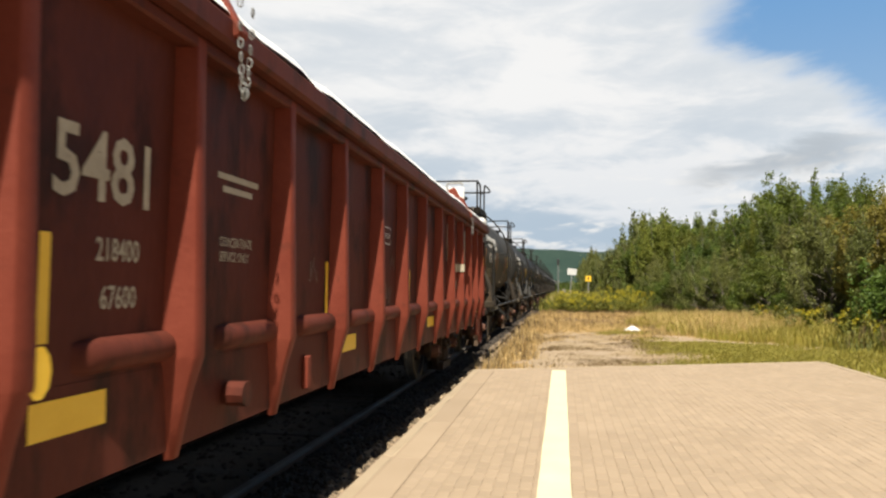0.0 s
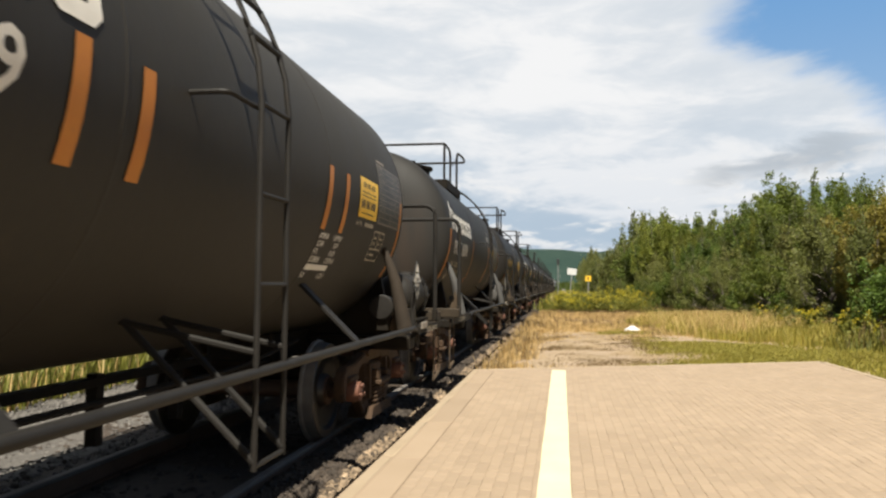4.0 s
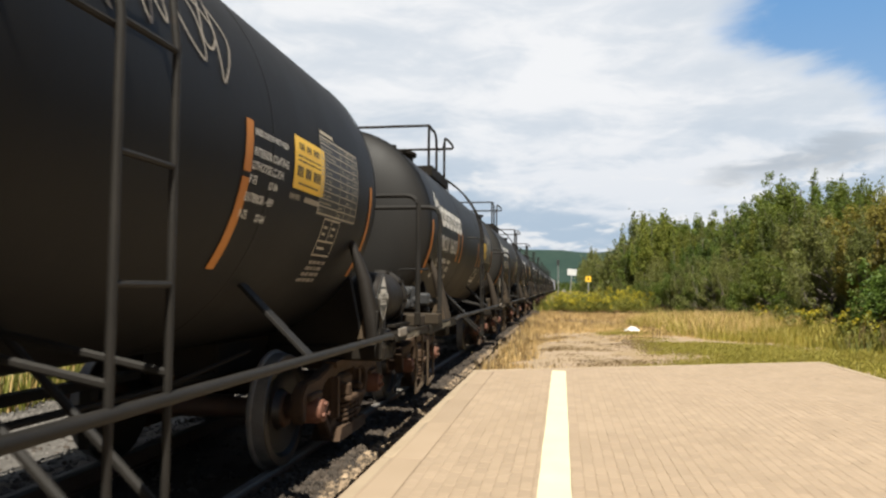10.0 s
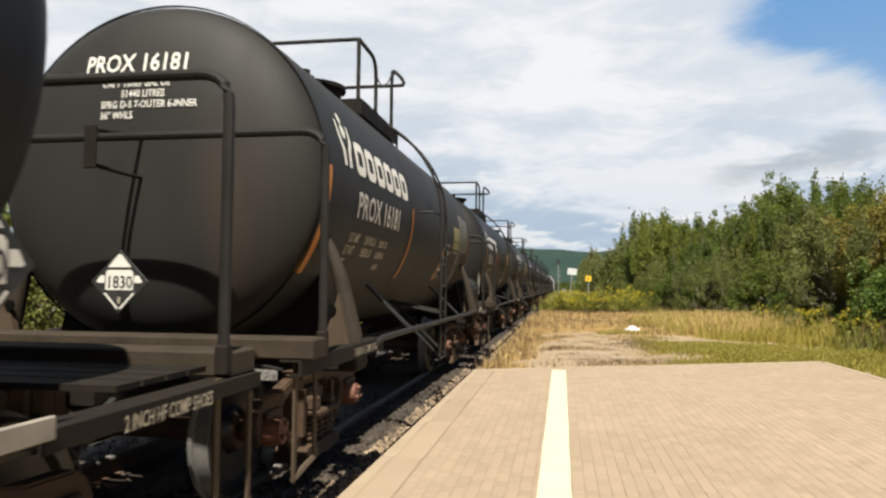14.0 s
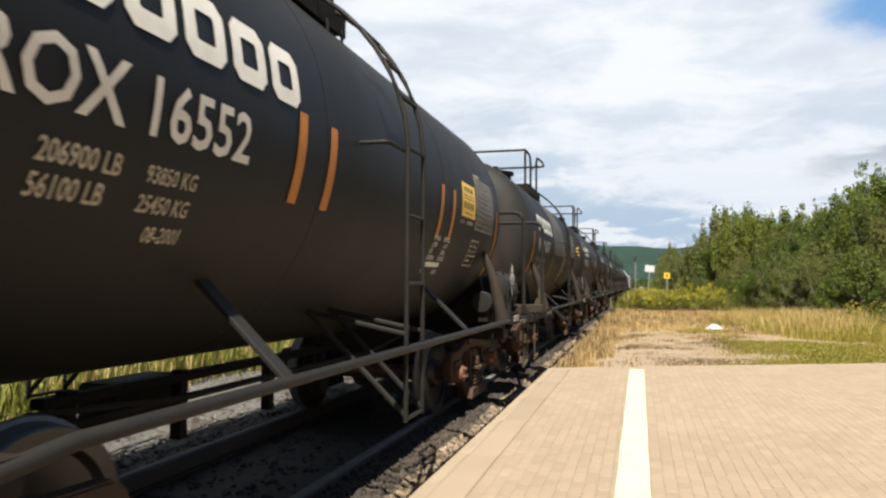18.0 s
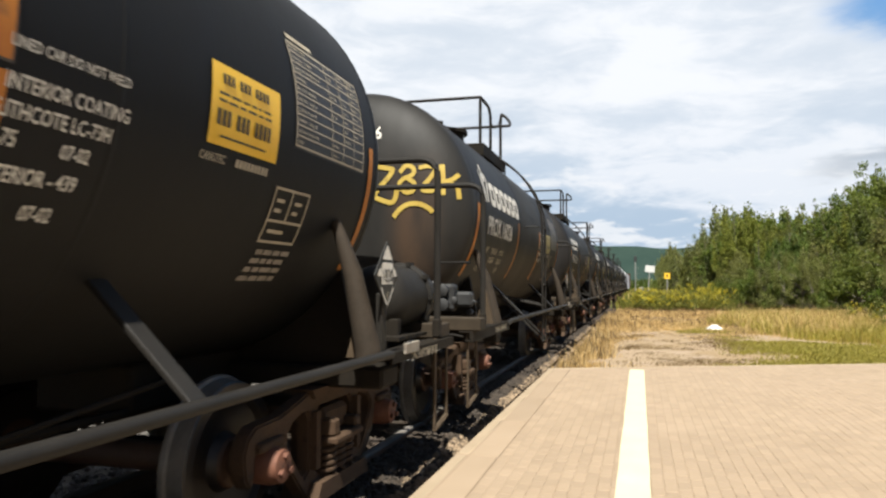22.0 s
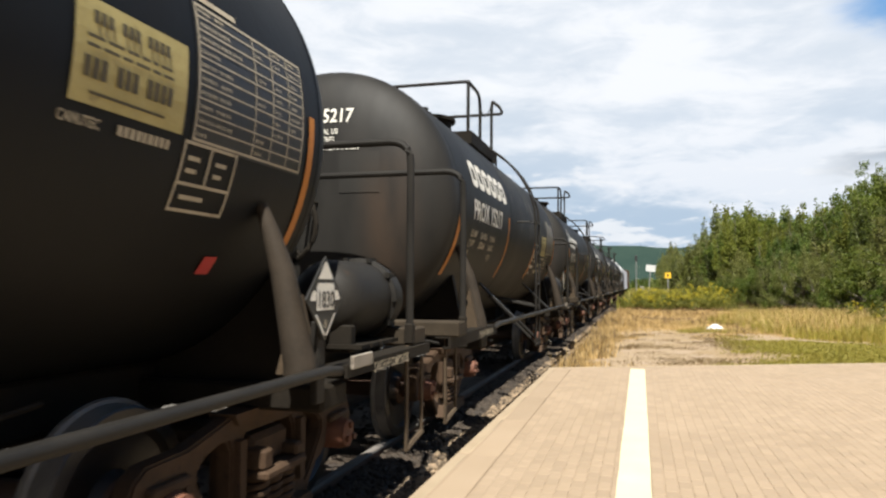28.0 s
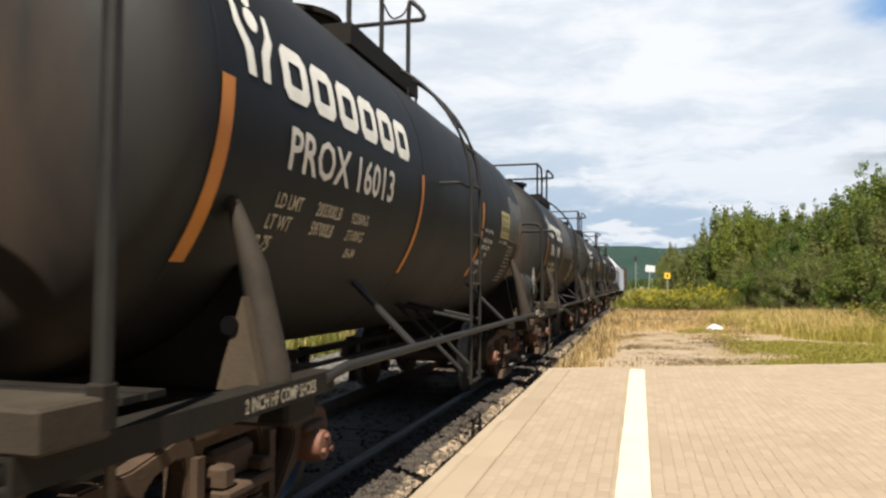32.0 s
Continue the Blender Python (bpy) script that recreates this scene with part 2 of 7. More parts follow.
M_HOLE = surf("painted_hole", (0.002, 0.002, 0.002), (0.005, 0.0045, 0.004), 0.9, 0, 3.0, 40, 0.0, spec=0.05)
M_BLUE = surf("blue_paint", (0.02, 0.035, 0.10), (0.035, 0.06, 0.16), 0.5, 0, 2.0, 40, 0.05)
M_WRAP = surf("grey_wrap", (0.1540, 0.1680, 0.2100), (0.3360, 0.3430, 0.3640), 0.6, 0, 0.9, 20, 0.1, (0.0700, 0.0840, 0.1400), 0.6)
M_SAIL = surf("lumber_wrap", (0.5400, 0.5400, 0.5400), (0.6150, 0.6150, 0.6075), 0.5, 0, 1.0, 20, 0.1, (0.3750, 0.3750, 0.3750), 0.68)
M_HILL = surf("far_forest", (0.0174, 0.0319, 0.0278), (0.0278, 0.0452, 0.0371), 1.0, 0, 0.02, 0.2, 0.0, spec=0.0)
M_BARK = surf("bark", (0.0770, 0.0630, 0.0490), (0.1400, 0.1190, 0.0980), 0.9, 0, 4.0, 30, 0.4, stretch=(3, 3, 0.5))


def leaf_mat(name, a, b, vary=0.35, translucent=0.35, hues=0.0):
    """Leaves: two greens, varied leaf by leaf, that let some light through."""
    m, n, l, p = nodes_of(name)
    geo = n.new("ShaderNodeNewGeometry")
    info = n.new("ShaderNodeObjectInfo")
    mix = n.new("ShaderNodeMix")
    mix.data_type = "RGBA"
    mix.inputs["A"].default_value, mix.inputs["B"].default_value = (*a, 1), (*b, 1)
    l.new(geo.outputs["Random Per Island"], mix.inputs["Factor"])
    hv = n.new("ShaderNodeHueSaturation")
    vr = n.new("ShaderNodeMapRange")
    vr.inputs["To Min"].default_value, vr.inputs["To Max"].default_value = 1 - vary, 1 + vary
    l.new(info.outputs["Random"], vr.inputs["Value"])
    l.new(vr.outputs["Result"], hv.inputs["Value"])
    hue = n.new("ShaderNodeMapRange")
    hue.inputs["To Min"].default_value, hue.inputs["To Max"].default_value = 0.5 - hues, 0.5 + hues
    wn = n.new("ShaderNodeTexWhiteNoise")
    wn.noise_dimensions = "1D"
    l.new(info.outputs["Random"], wn.inputs["W"])
    l.new(wn.outputs["Value"], hue.inputs["Value"])
    l.new(hue.outputs["Result"], hv.inputs["Hue"])
    l.new(mix.outputs["Result"], hv.inputs["Color"])
    l.new(hv.outputs["Color"], p.inputs["Base Color"])
    p.inputs["Roughness"].default_value, p.inputs["Specular IOR Level"].default_value = 0.55, 0.3
    tr = n.new("ShaderNodeBsdfTranslucent")
    l.new(hv.outputs["Color"], tr.inputs["Color"])
    ms = n.new("ShaderNodeMixShader")
    ms.inputs["Fac"].default_value = translucent
    l.new(p.outputs["BSDF"], ms.inputs[1])
    l.new(tr.outputs["BSDF"], ms.inputs[2])
    l.new(ms.outputs["Shader"], n["Material Output"].inputs["Surface"])
    return m


M_LEAF = leaf_mat("leaves_green", (0.0642, 0.1040, 0.0118), (0.1603, 0.1992, 0.0305), 0.22, 0.42, 0.018)
M_LEAF_D = leaf_mat("leaves_dark", (0.0492, 0.0841, 0.0118), (0.1260, 0.1638, 0.0254), 0.22, 0.42, 0.018)
M_LEAF_Y = leaf_mat("leaves_olive", (0.0941, 0.1150, 0.0144), (0.2031, 0.2170, 0.0356), 0.22, 0.42, 0.018)
M_LEAF_B = leaf_mat("leaves_greyish", (0.0941, 0.1040, 0.0237), (0.1924, 0.1992, 0.0525), 0.2, 0.4, 0.015)
M_LEAF_T = leaf_mat("leaves_turning", (0.1283, 0.1150, 0.0187), (0.2405, 0.2047, 0.0380), 0.12, 0.42, 0.01)
M_TWIG = surf("dead_twigs", (0.0960, 0.0870, 0.0720), (0.1560, 0.1440, 0.1200), 0.9, 0, 4, 30, 0.2)
M_GOLD = leaf_mat("goldenrod_flowers", (0.3400, 0.2859, 0.0170), (0.4946, 0.4096, 0.0271), 0.15, 0.2)
M_GUSSET = surf("gusset_dust", (0.0446, 0.0317, 0.0202), (0.0828, 0.0598, 0.0389), 0.8, 0, 3.0, 50, 0.15, (0.0302, 0.0216, 0.0151), 0.60, spec=0.15)
M_STRAW = leaf_mat("dry_grass", (0.4588, 0.2991, 0.1097), (0.6575, 0.4787, 0.2194), 0.1, 0.35)
M_GRASS = leaf_mat("green_grass", (0.1632, 0.1544, 0.0206), (0.3317, 0.2780, 0.0515), 0.1, 0.3)
M_MEADOW = leaf_mat("meadow_grass", (0.1875, 0.1750, 0.0252), (0.3750, 0.2937, 0.0651), 0.1, 0.3)
M_LUSH = leaf_mat("weed_leaves", (0.0878, 0.1010, 0.0152), (0.2014, 0.1919, 0.0337), 0.15, 0.3)
M_WEED = leaf_mat("brown_weeds", (0.1152, 0.0756, 0.0360), (0.2016, 0.1368, 0.0648), 0.1, 0.25)


def ground_mat():
    """Bare sandy soil, worn turf and dry thatch in large patches."""
    m, n, l, p = nodes_of("ground_soil")
    tc = n.new("ShaderNodeTexCoord")

    def noise_at(scale, detail):
        t = n.new("ShaderNodeTexNoise")
        t.inputs["Scale"].default_value, t.inputs["Detail"].default_value = scale, detail
        l.new(tc.outputs["Object"], t.inputs["Vector"])
        return t
    a, b, g = noise_at(0.35, 5), noise_at(1.7, 6), noise_at(25, 5)
    r1 = n.new("ShaderNodeMapRange")
    r1.inputs["From Min"].default_value, r1.inputs["From Max"].default_value = 0.42, 0.58
    l.new(a.outputs["Fac"], r1.inputs["Value"])
    m1 = n.new("ShaderNodeMix")
    m1.data_type = "RGBA"
    m1.inputs["A"].default_value, m1.inputs["B"].default_value = (0.262, 0.192, 0.118, 1), (0.235, 0.165, 0.088, 1)
    l.new(r1.outputs["Result"], m1.inputs["Factor"])
    r2 = n.new("ShaderNodeMapRange")
    r2.inputs["From Min"].default_value, r2.inputs["From Max"].default_value = 0.5, 0.68
    l.new(b.outputs["Fac"], r2.inputs["Value"])
    m2 = n.new("ShaderNodeMix")
    m2.data_type = "RGBA"
    m2.inputs["B"].default_value = (0.285, 0.212, 0.146, 1)
    l.new(m1.outputs["Result"], m2.inputs["A"])
    l.new(r2.outputs["Result"], m2.inputs["Factor"])
    l.new(m2.outputs["Result"], p.inputs["Base Color"])
    p.inputs["Roughness"].default_value = 0.95
    bp = n.new("ShaderNodeBump")
    bp.inputs["Strength"].default_value, bp.inputs["Distance"].default_value = 0.6, 0.04
    l.new(g.outputs["Fac"], bp.inputs["Height"])
    l.new(bp.outputs["Normal"], p.inputs["Normal"])
    return m


M_GROUND = ground_mat()


def cloud_mat():
    """Broken white and grey cloud over blue, thinning to a blue gap on one side."""
    m, n, l, p = nodes_of("cloudy_sky")
    n.remove(p)
    tc, mp = n.new("ShaderNodeTexCoord"), n.new("ShaderNodeMapping")
    mp.inputs["Scale"].default_value = (0.0012, 0.0012, 0.0040)
    mp.inputs["Rotation"].default_value = (0, radians(-7), 0)
    l.new(tc.outputs["Object"], mp.inputs["Vector"])

    def noise_at(scale, detail, warp=0.0, rough=0.58):
        t = n.new("ShaderNodeTexNoise")
        t.inputs["Scale"].default_value, t.inputs["Detail"].default_value = scale, detail
        t.inputs["Distortion"].default_value, t.inputs["Roughness"].default_value = warp, rough
        l.new(mp.outputs["Vector"], t.inputs["Vector"])
        return t.outputs["Fac"]

    def mapped(value, lo, hi, a=0.0, b=1.0, soft=True):
        r = n.new("ShaderNodeMapRange")
        r.interpolation_type = "SMOOTHSTEP" if soft else "LINEAR"
        for k, v in (("From Min", lo), ("From Max", hi), ("To Min", a), ("To Max", b)):
            r.inputs[k].default_value = v
        l.new(value, r.inputs["Value"])
        return r.outputs["Result"]

    def op(kind, a, b):
        t = n.new("ShaderNodeMath")
        t.operation = kind
        for k, v in enumerate((a, b)):
            if isinstance(v, (int, float)):
                t.inputs[k].default_value = v
            else:
                l.new(v, t.inputs[k])
        return t.outputs[0]

    def blend(fac, a, b):
        t = n.new("ShaderNodeMix")
        t.data_type = "RGBA"
        l.new(fac, t.inputs["Factor"])
        for key, v in (("A", a), ("B", b)):
            if isinstance(v, tuple):
                t.inputs[key].default_value = (*v, 1)
            else:
                l.new(v, t.inputs[key])
        return t.outputs["Result"]
    sep = n.new("ShaderNodeSeparateXYZ")
    l.new(tc.outputs["Object"], sep.inputs[0])
    x, z = sep.outputs["X"], sep.outputs["Z"]
    warm, body, fine, tiny = noise_at(0.55, 4, 0.2, 0.5), noise_at(1.3, 6, 0.4, 0.55), noise_at(3.6, 7, 0.5, 0.62), noise_at(9.0, 6, 0.3, 0.6)
    # the blue gap lies high and to one side
    rough = op("ADD", op("MULTIPLY", op("SUBTRACT", body, 0.5), 700), op("MULTIPLY", op("SUBTRACT", fine, 0.5), 260))
    slope = op("ADD", op("ADD", x, op("MULTIPLY", z, 2.0)), rough)
    gap = op("MULTIPLY", mapped(slope, 1500, 1720), mapped(op("ADD", x, op("MULTIPLY", rough, 0.6)), 300, 480))
    # lower down the cloud lies in bands with blue-grey between
    bands = op("ADD", op("MULTIPLY", body, 0.62), op("MULTIPLY", fine, 0.38))
    low = mapped(z, 560, 140)
    thin = op("MULTIPLY", mapped(bands, 0.575, 0.435), op("ADD", op("MULTIPLY", low, 0.75), 0.22))
    shade = op("MULTIPLY", mapped(op("ADD", op("MULTIPLY", warm, 0.5), op("MULTIPLY", bands, 0.5)), 0.57, 0.43), op("ADD", op("MULTIPLY", low, 0.6), 0.50))
    blue = blend(mapped(z, 0, 900), (0.42, 0.60, 0.82), (0.145, 0.36, 0.71))
    bright = blend(low, (0.91, 0.94, 0.985), (0.775, 0.83, 0.91))
    white = blend(shade, bright, (0.575, 0.66, 0.765))
    cloudy = blend(thin, white, (0.45, 0.575, 0.72))
    # small bright heaps with grey feet in the lowest cloud
    heaps = op("ADD", op("MULTIPLY", fine, 0.6), op("MULTIPLY", tiny, 0.4))
    heap = op("MULTIPLY", mapped(heaps, 0.52, 0.60), mapped(z, 430, 250))
    cloudy = blend(op("MULTIPLY", heap, 0.75), cloudy, (0.885, 0.91, 0.945))
    # one long grey bank
    bank_z = op("ADD", op("SUBTRACT", z, op("MULTIPLY", x, 0.16)), op("MULTIPLY", op("SUBTRACT", fine, 0.5), 150))
    bank = op("MULTIPLY", mapped(bank_z, 200, 238), mapped(bank_z, 285, 246))
    bank = op("MULTIPLY", bank, op("MULTIPLY", mapped(x, 270, 420), mapped(x, 800, 620)))
    cloudy = blend(op("MULTIPLY", bank, 0.62), cloudy, (0.42, 0.475, 0.54))
    col = blend(gap, cloudy, blue)
    em = n.new("ShaderNodeEmission")
    em.inputs["Strength"].default_value = 0.487
    l.new(col, em.inputs["Color"])
    l.new(em.outputs[0], n["Material Output"].inputs["Surface"])
    return m


M_SKY = cloud_mat()


# ---- building helpers ----
def link(name, me, mat, parent, label="", at=None):
    ob = new(name, me)
    if mat and not me.materials:
        me.materials.append(mat)
    if parent:
        ob.parent = parent
    if at is not None:
        ob.matrix_basis = at if isinstance(at, Matrix) else Matrix.Translation(at)
    if label:
        tagged(ob, label)
    return ob


def mesh_of(name, bm, smooth=None):
    """A mesh of the bmesh; smooth: the angle in degrees under which edges are shaded soft."""
    me = bpy.data.meshes.new(name)
    bmesh.ops.recalc_face_normals(bm, faces=bm.faces[:])
    if smooth:
        lim = radians(smooth)
        for f in bm.faces:
            f.smooth = True
        for e in bm.edges:
            if len(e.link_faces) == 2 and e.calc_face_angle(0) > lim:
                e.smooth = False
    bm.to_mesh(me)
    bm.free()
    return me


def part(name, bm, mat, parent, label="", smooth=35, at=None):
    return link(name, mesh_of(name, bm, smooth), mat, parent, label, at)


def box(bm, x0, x1, y0, y1, z0, z1, bevel=0.0, m=None):
    r = bmesh.ops.create_cube(bm, size=1)
    vs = r["verts"]
    for v in vs:
        v.co = Vector(((x0 + x1) / 2 + v.co.x * (x1 - x0), (y0 + y1) / 2 + v.co.y * (y1 - y0), (z0 + z1) / 2 + v.co.z * (z1 - z0)))
        if m:
            v.co = m @ v.co
    if bevel:
        es = list({e for v in vs for e in v.link_edges})
        bmesh.ops.bevel(bm, geom=es, offset=bevel, segments=1, affect="EDGES")
    return bm


def ring(p, d, r, n, up=None):
    d = d.normalized()
    a = d.cross(up if up is not None else (Vector((0, 0, 1)) if abs(d.z) < 0.9 else Vector((0, 1, 0)))).normalized()
    b = d.cross(a)
    return [p + (a * math.cos(2 * math.pi * k / n) + b * math.sin(2 * math.pi * k / n)) * r for k in range(n)]


def tube(bm, pts, r, n=8, caps=True, radii=None):
    """A round bar along points."""
    pts = [Vector(p) for p in pts]
    rings = []
    for i, p in enumerate(pts):
        d = (pts[min(i + 1, len(pts) - 1)] - pts[max(i - 1, 0)])
        rings.append([bm.verts.new(c) for c in ring(p, d, radii[i] if radii else r, n)])
    for a, b in zip(rings, rings[1:]):
        for k in range(n):
            bm.faces.new((a[k], a[(k + 1) % n], b[(k + 1) % n], b[k]))
    if caps:
        bm.faces.new(rings[0][::-1])
        bm.faces.new(rings[-1])
    return bm


def bent(pts, r, seg=5):
    """Points of a line whose corners are rounded with radius r."""
    pts = [Vector(p) for p in pts]
    out = [pts[0]]
    for a, b, c in zip(pts, pts[1:], pts[2:]):
        k = min(r, (a - b).length * 0.45, (c - b).length * 0.45)
        s, e = b + (a - b).normalized() * k, b + (c - b).normalized() * k
        for i in range(seg + 1):
            t = i / seg
            out.append(s * (1 - t) ** 2 + b * 2 * t * (1 - t) + e * t * t)
    return out + [pts[-1]]


def lathe_y(bm, profile, n=48, x=0.0, z=0.0, caps=True):
    """A body turned about an axis along y: rows of (y, radius)."""
    rows = [[bm.verts.new((x + r * math.cos(2 * math.pi * k / n), y, z + r * math.sin(2 * math.pi * k / n))) for k in range(n)] for y, r in profile]
    for a, b in zip(rows, rows[1:]):
        for k in range(n):
            bm.faces.new((a[k], a[(k + 1) % n], b[(k + 1) % n], b[k]))
    if caps:
        bm.faces.new(rows[0])
        bm.faces.new(rows[-1][::-1])
    return bm


def lathe_x(bm, profile, n=32, y=0.0, z=0.0):
    rows = [[bm.verts.new((x, y + r * math.cos(2 * math.pi * k / n), z + r * math.sin(2 * math.pi * k / n))) for k in range(n)] for x, r in profile]
    for a, b in zip(rows, rows[1:]):
        for k in range(n):
            bm.faces.new((a[k], a[(k + 1) % n], b[(k + 1) % n], b[k]))
    bm.faces.new(rows[0])
    bm.faces.new(rows[-1][::-1])
    return bm


def slab(bm, outline, x0, x1):
    """A plate with an outline of (y, z), between two x."""
    a = [bm.verts.new((x0, y, z)) for y, z in outline]
    b = [bm.verts.new((x1, y, z)) for y, z in outline]
    bm.faces.new(a)
    bm.faces.new(b[::-1])
    k = len(a)
    for i in range(k):
        bm.faces.new((a[i], b[i], b[(i + 1) % k], a[(i + 1) % k]))
    return bm


def shell(bm, y0, y1, a0, a1, lift=0.004, n=None, skew=0.0):
    """A patch on the tank's side between two lengths and two angles (degrees above the middle)."""
    n = n or max(2, int(abs(a1 - a0) / 4))
    rows = []
    for i in range(n + 1):
        a = radians(a0 + (a1 - a0) * i / n)
        r = R_TANK + lift
        rows.append([bm.verts.new((r * math.cos(a), y + skew * (i / n), Z_TANK + r * math.sin(a))) for y in (y0, y1)])
    for p, q in zip(rows, rows[1:]):
        bm.faces.new((p[0], p[1], q[1], q[0]))
    return bm


FONT = {}


def glyphs(text, size, bold=True, narrow=1.0):
    """The outlines of a line of writing as vertices and faces in a plane, from the line's left foot."""
    key = (text, size, narrow, bold)
    if key not in FONT:
        cu = bpy.data.curves.new("writing", "FONT")
        cu.body, cu.size, cu.resolution_u = text, size * 1.38, 2
        cu.offset = size * (0.022 if bold else 0.008)
        ob = bpy.data.objects.new("writing", cu)
        me = ob.to_mesh()
        FONT[key] = ([(v.co.x * narrow, v.co.y) for v in me.vertices], [tuple(p.vertices) for p in me.polygons])
        ob.to_mesh_clear()
        bpy.data.objects.remove(ob)
        bpy.data.curves.remove(cu)
    return FONT[key]


def flat_writing(bm, text, size, u0, v0, bold=True, narrow=1.0, cut=0.0):
    vs, fs = glyphs(text, size, bold, narrow)
    made = [bm.verts.new((u0 + x, v0 + y, 0)) for x, y in vs]
    for f in fs:
        try:
            bm.faces.new([made[i] for i in f])
        except ValueError:
            pass


def rect(bm, u0, u1, v0, v1):
    bm.faces.new([bm.verts.new((u, v, 0)) for u, v in ((u0, v0), (u1, v0), (u1, v1), (u0, v1))])


def frame_lines(bm, u0, u1, v0, v1, w):
    for a in ((u0, u1, v0, v0 + w), (u0, u1, v1 - w, v1), (u0, u0 + w, v0, v1), (u1 - w, u1, v0, v1)):
        rect(bm, *a)


def on_tank(bm, lift=0.006, step=0.06):
    """Wraps what lies in the plane (u along the car, v height above the rails along the curve) round the tank's side."""
    vs = [v.co.y for v in bm.verts]
    if not vs:
        return bm
    lo, hi = min(vs), max(vs)
    k = lo + step
    while k < hi:
        bmesh.ops.bisect_plane(bm, geom=bm.verts[:] + bm.edges[:] + bm.faces[:], plane_co=(0, k, 0), plane_no=(0, 1, 0))
        k += step
    for v in bm.verts:
        a = math.asin(max(-0.98, min(0.98, (v.co.y - Z_TANK) / R_TANK)))
        r = R_TANK + lift
        v.co = Vector((r * math.cos(a), v.co.x, Z_TANK + r * math.sin(a)))
    return bm


HEAD_F, HEAD_T, HEAD_D = -0.585, 7.335, 0.42      # seams of the two heads, and how far they bulge
FULL = 3.0                                      # 2 is an ellipse; above it the head is flatter in the middle and turns faster at its rim


def on_head(bm, lift=0.008):
    """Lays what lies in the plane (u across, v height) on the tank's front head."""
    for v in bm.verts:
        x, z = v.co.x, v.co.y
        rr = min(0.995, math.hypot(x, z - Z_TANK) / R_TANK) ** FULL
        v.co = Vector((x, HEAD_F - HEAD_D * math.sqrt(1 - rr) - lift, z))
    return bm


def on_side(bm, x, lift=0.004):
    for v in bm.verts:
        v.co = Vector((x + lift, v.co.x, v.co.y))
    return bm


# ---- the sky's backdrop and the distance ----
def sky_backdrop():
    bm = bmesh.new()
    rows = []
    for i in range(13):
        e = radians(-2 + i * 3.8)
        rows.append([bm.verts.new((2000 * math.sin(radians(a)) * math.cos(e), 2000 * math.cos(radians(a)) * math.cos(e), 2000 * math.sin(e))) for a in range(-76, 77, 4)])
    for p, q in zip(rows, rows[1:]):
        for k in range(len(p) - 1):
            bm.faces.new((p[k], p[k + 1], q[k + 1], q[k]))
    ob = part("backdrop", bm, M_SKY, None, smooth=60)
    return tagged(ob, "broken white and grey cloud with a blue gap", "sky", kind="structure")


def hills():
    bm = bmesh.new()
    lo, hi = [], []
    for i in range(121):
        a = radians(-75 + i * 1.25)
        h = 60 + 16 * noise.noise((i * 0.09, 3.1, 0)) + 6 * noise.noise((i * 0.4, 1.7, 0)) + 20 * math.exp(-((i - 58) / 16) ** 2)
        lo.append(bm.verts.new((1300 * math.sin(a), 1300 * math.cos(a), -5)))
        hi.append(bm.verts.new((1420 * math.sin(a), 1420 * math.cos(a), h)))
    for k in range(120):
        bm.faces.new((lo[k], lo[k + 1], hi[k + 1], hi[k]))
    return tagged(part("backdrop_hills", bm, M_HILL, None, smooth=60), "distant wooded ridge, blue-green with haze", "hills", kind="structure")


SKY = sky_backdrop()
hills()


# ---- ground, platform and tracks ----
def ground():
    bm = bmesh.new()
    xs = [-1500, -400, -120, -60, -40, -30, -24, -20, -17, -15, -13, -11.2, -10.9, -9.5, -8.5, -7.5, -6.6, -6.0, -4.6, -1.6, -1.0, 0, 1, 2, 3, 4, 5, 6, 7, 8, 9, 10, 12, 14, 18, 24, 40, 100, 400, 1500]
    ys = [-400, -60, -20, -8, 0, 4, 8, 11, 12, 13, 14, 15, 16, 17, 18, 20, 22, 24, 27, 30, 34, 38, 42, 46, 50, 56, 64, 75, 90, 120, 200, 400, 1600]
    grid = []
    for y in ys:
        row = []
        for x in xs:
            z = GROUND_Z
            if -1.6 < x < 40 and y > 11:
                z += 0.24 * min(1, (y - 11) / 5) * min(1, max(0, (x + 1.6) / 1.5))
                z += 0.10 * noise.noise((x * 0.25, y * 0.2, 0.3)) * min(1, (y - 11) / 5)
                if x > 5:
                    z += 0.06 * min(6, x - 5)
            if x > 4.9 and y <= 11:
                z += 0.22
            if x < -11:
                z += 0.1 * noise.noise((x * 0.3, y * 0.2, 5)) - 0.1
            row.append(bm.verts.new((x, y, z)))
        grid.append(row)
    for p, q in zip(grid, grid[1:]):
        for k in range(len(xs) - 1):
            bm.faces.new((p[k], p[k + 1], q[k + 1], q[k]))
    return tagged(part("ground", bm, M_GROUND, None, smooth=80), "sandy bare ground with patches of dry turf", "ground", kind="structure")


ground()


def end_y(x):
    return END_L + (END_R - END_L) * (x - PLAT_EDGE) / (PLAT_R - PLAT_EDGE)


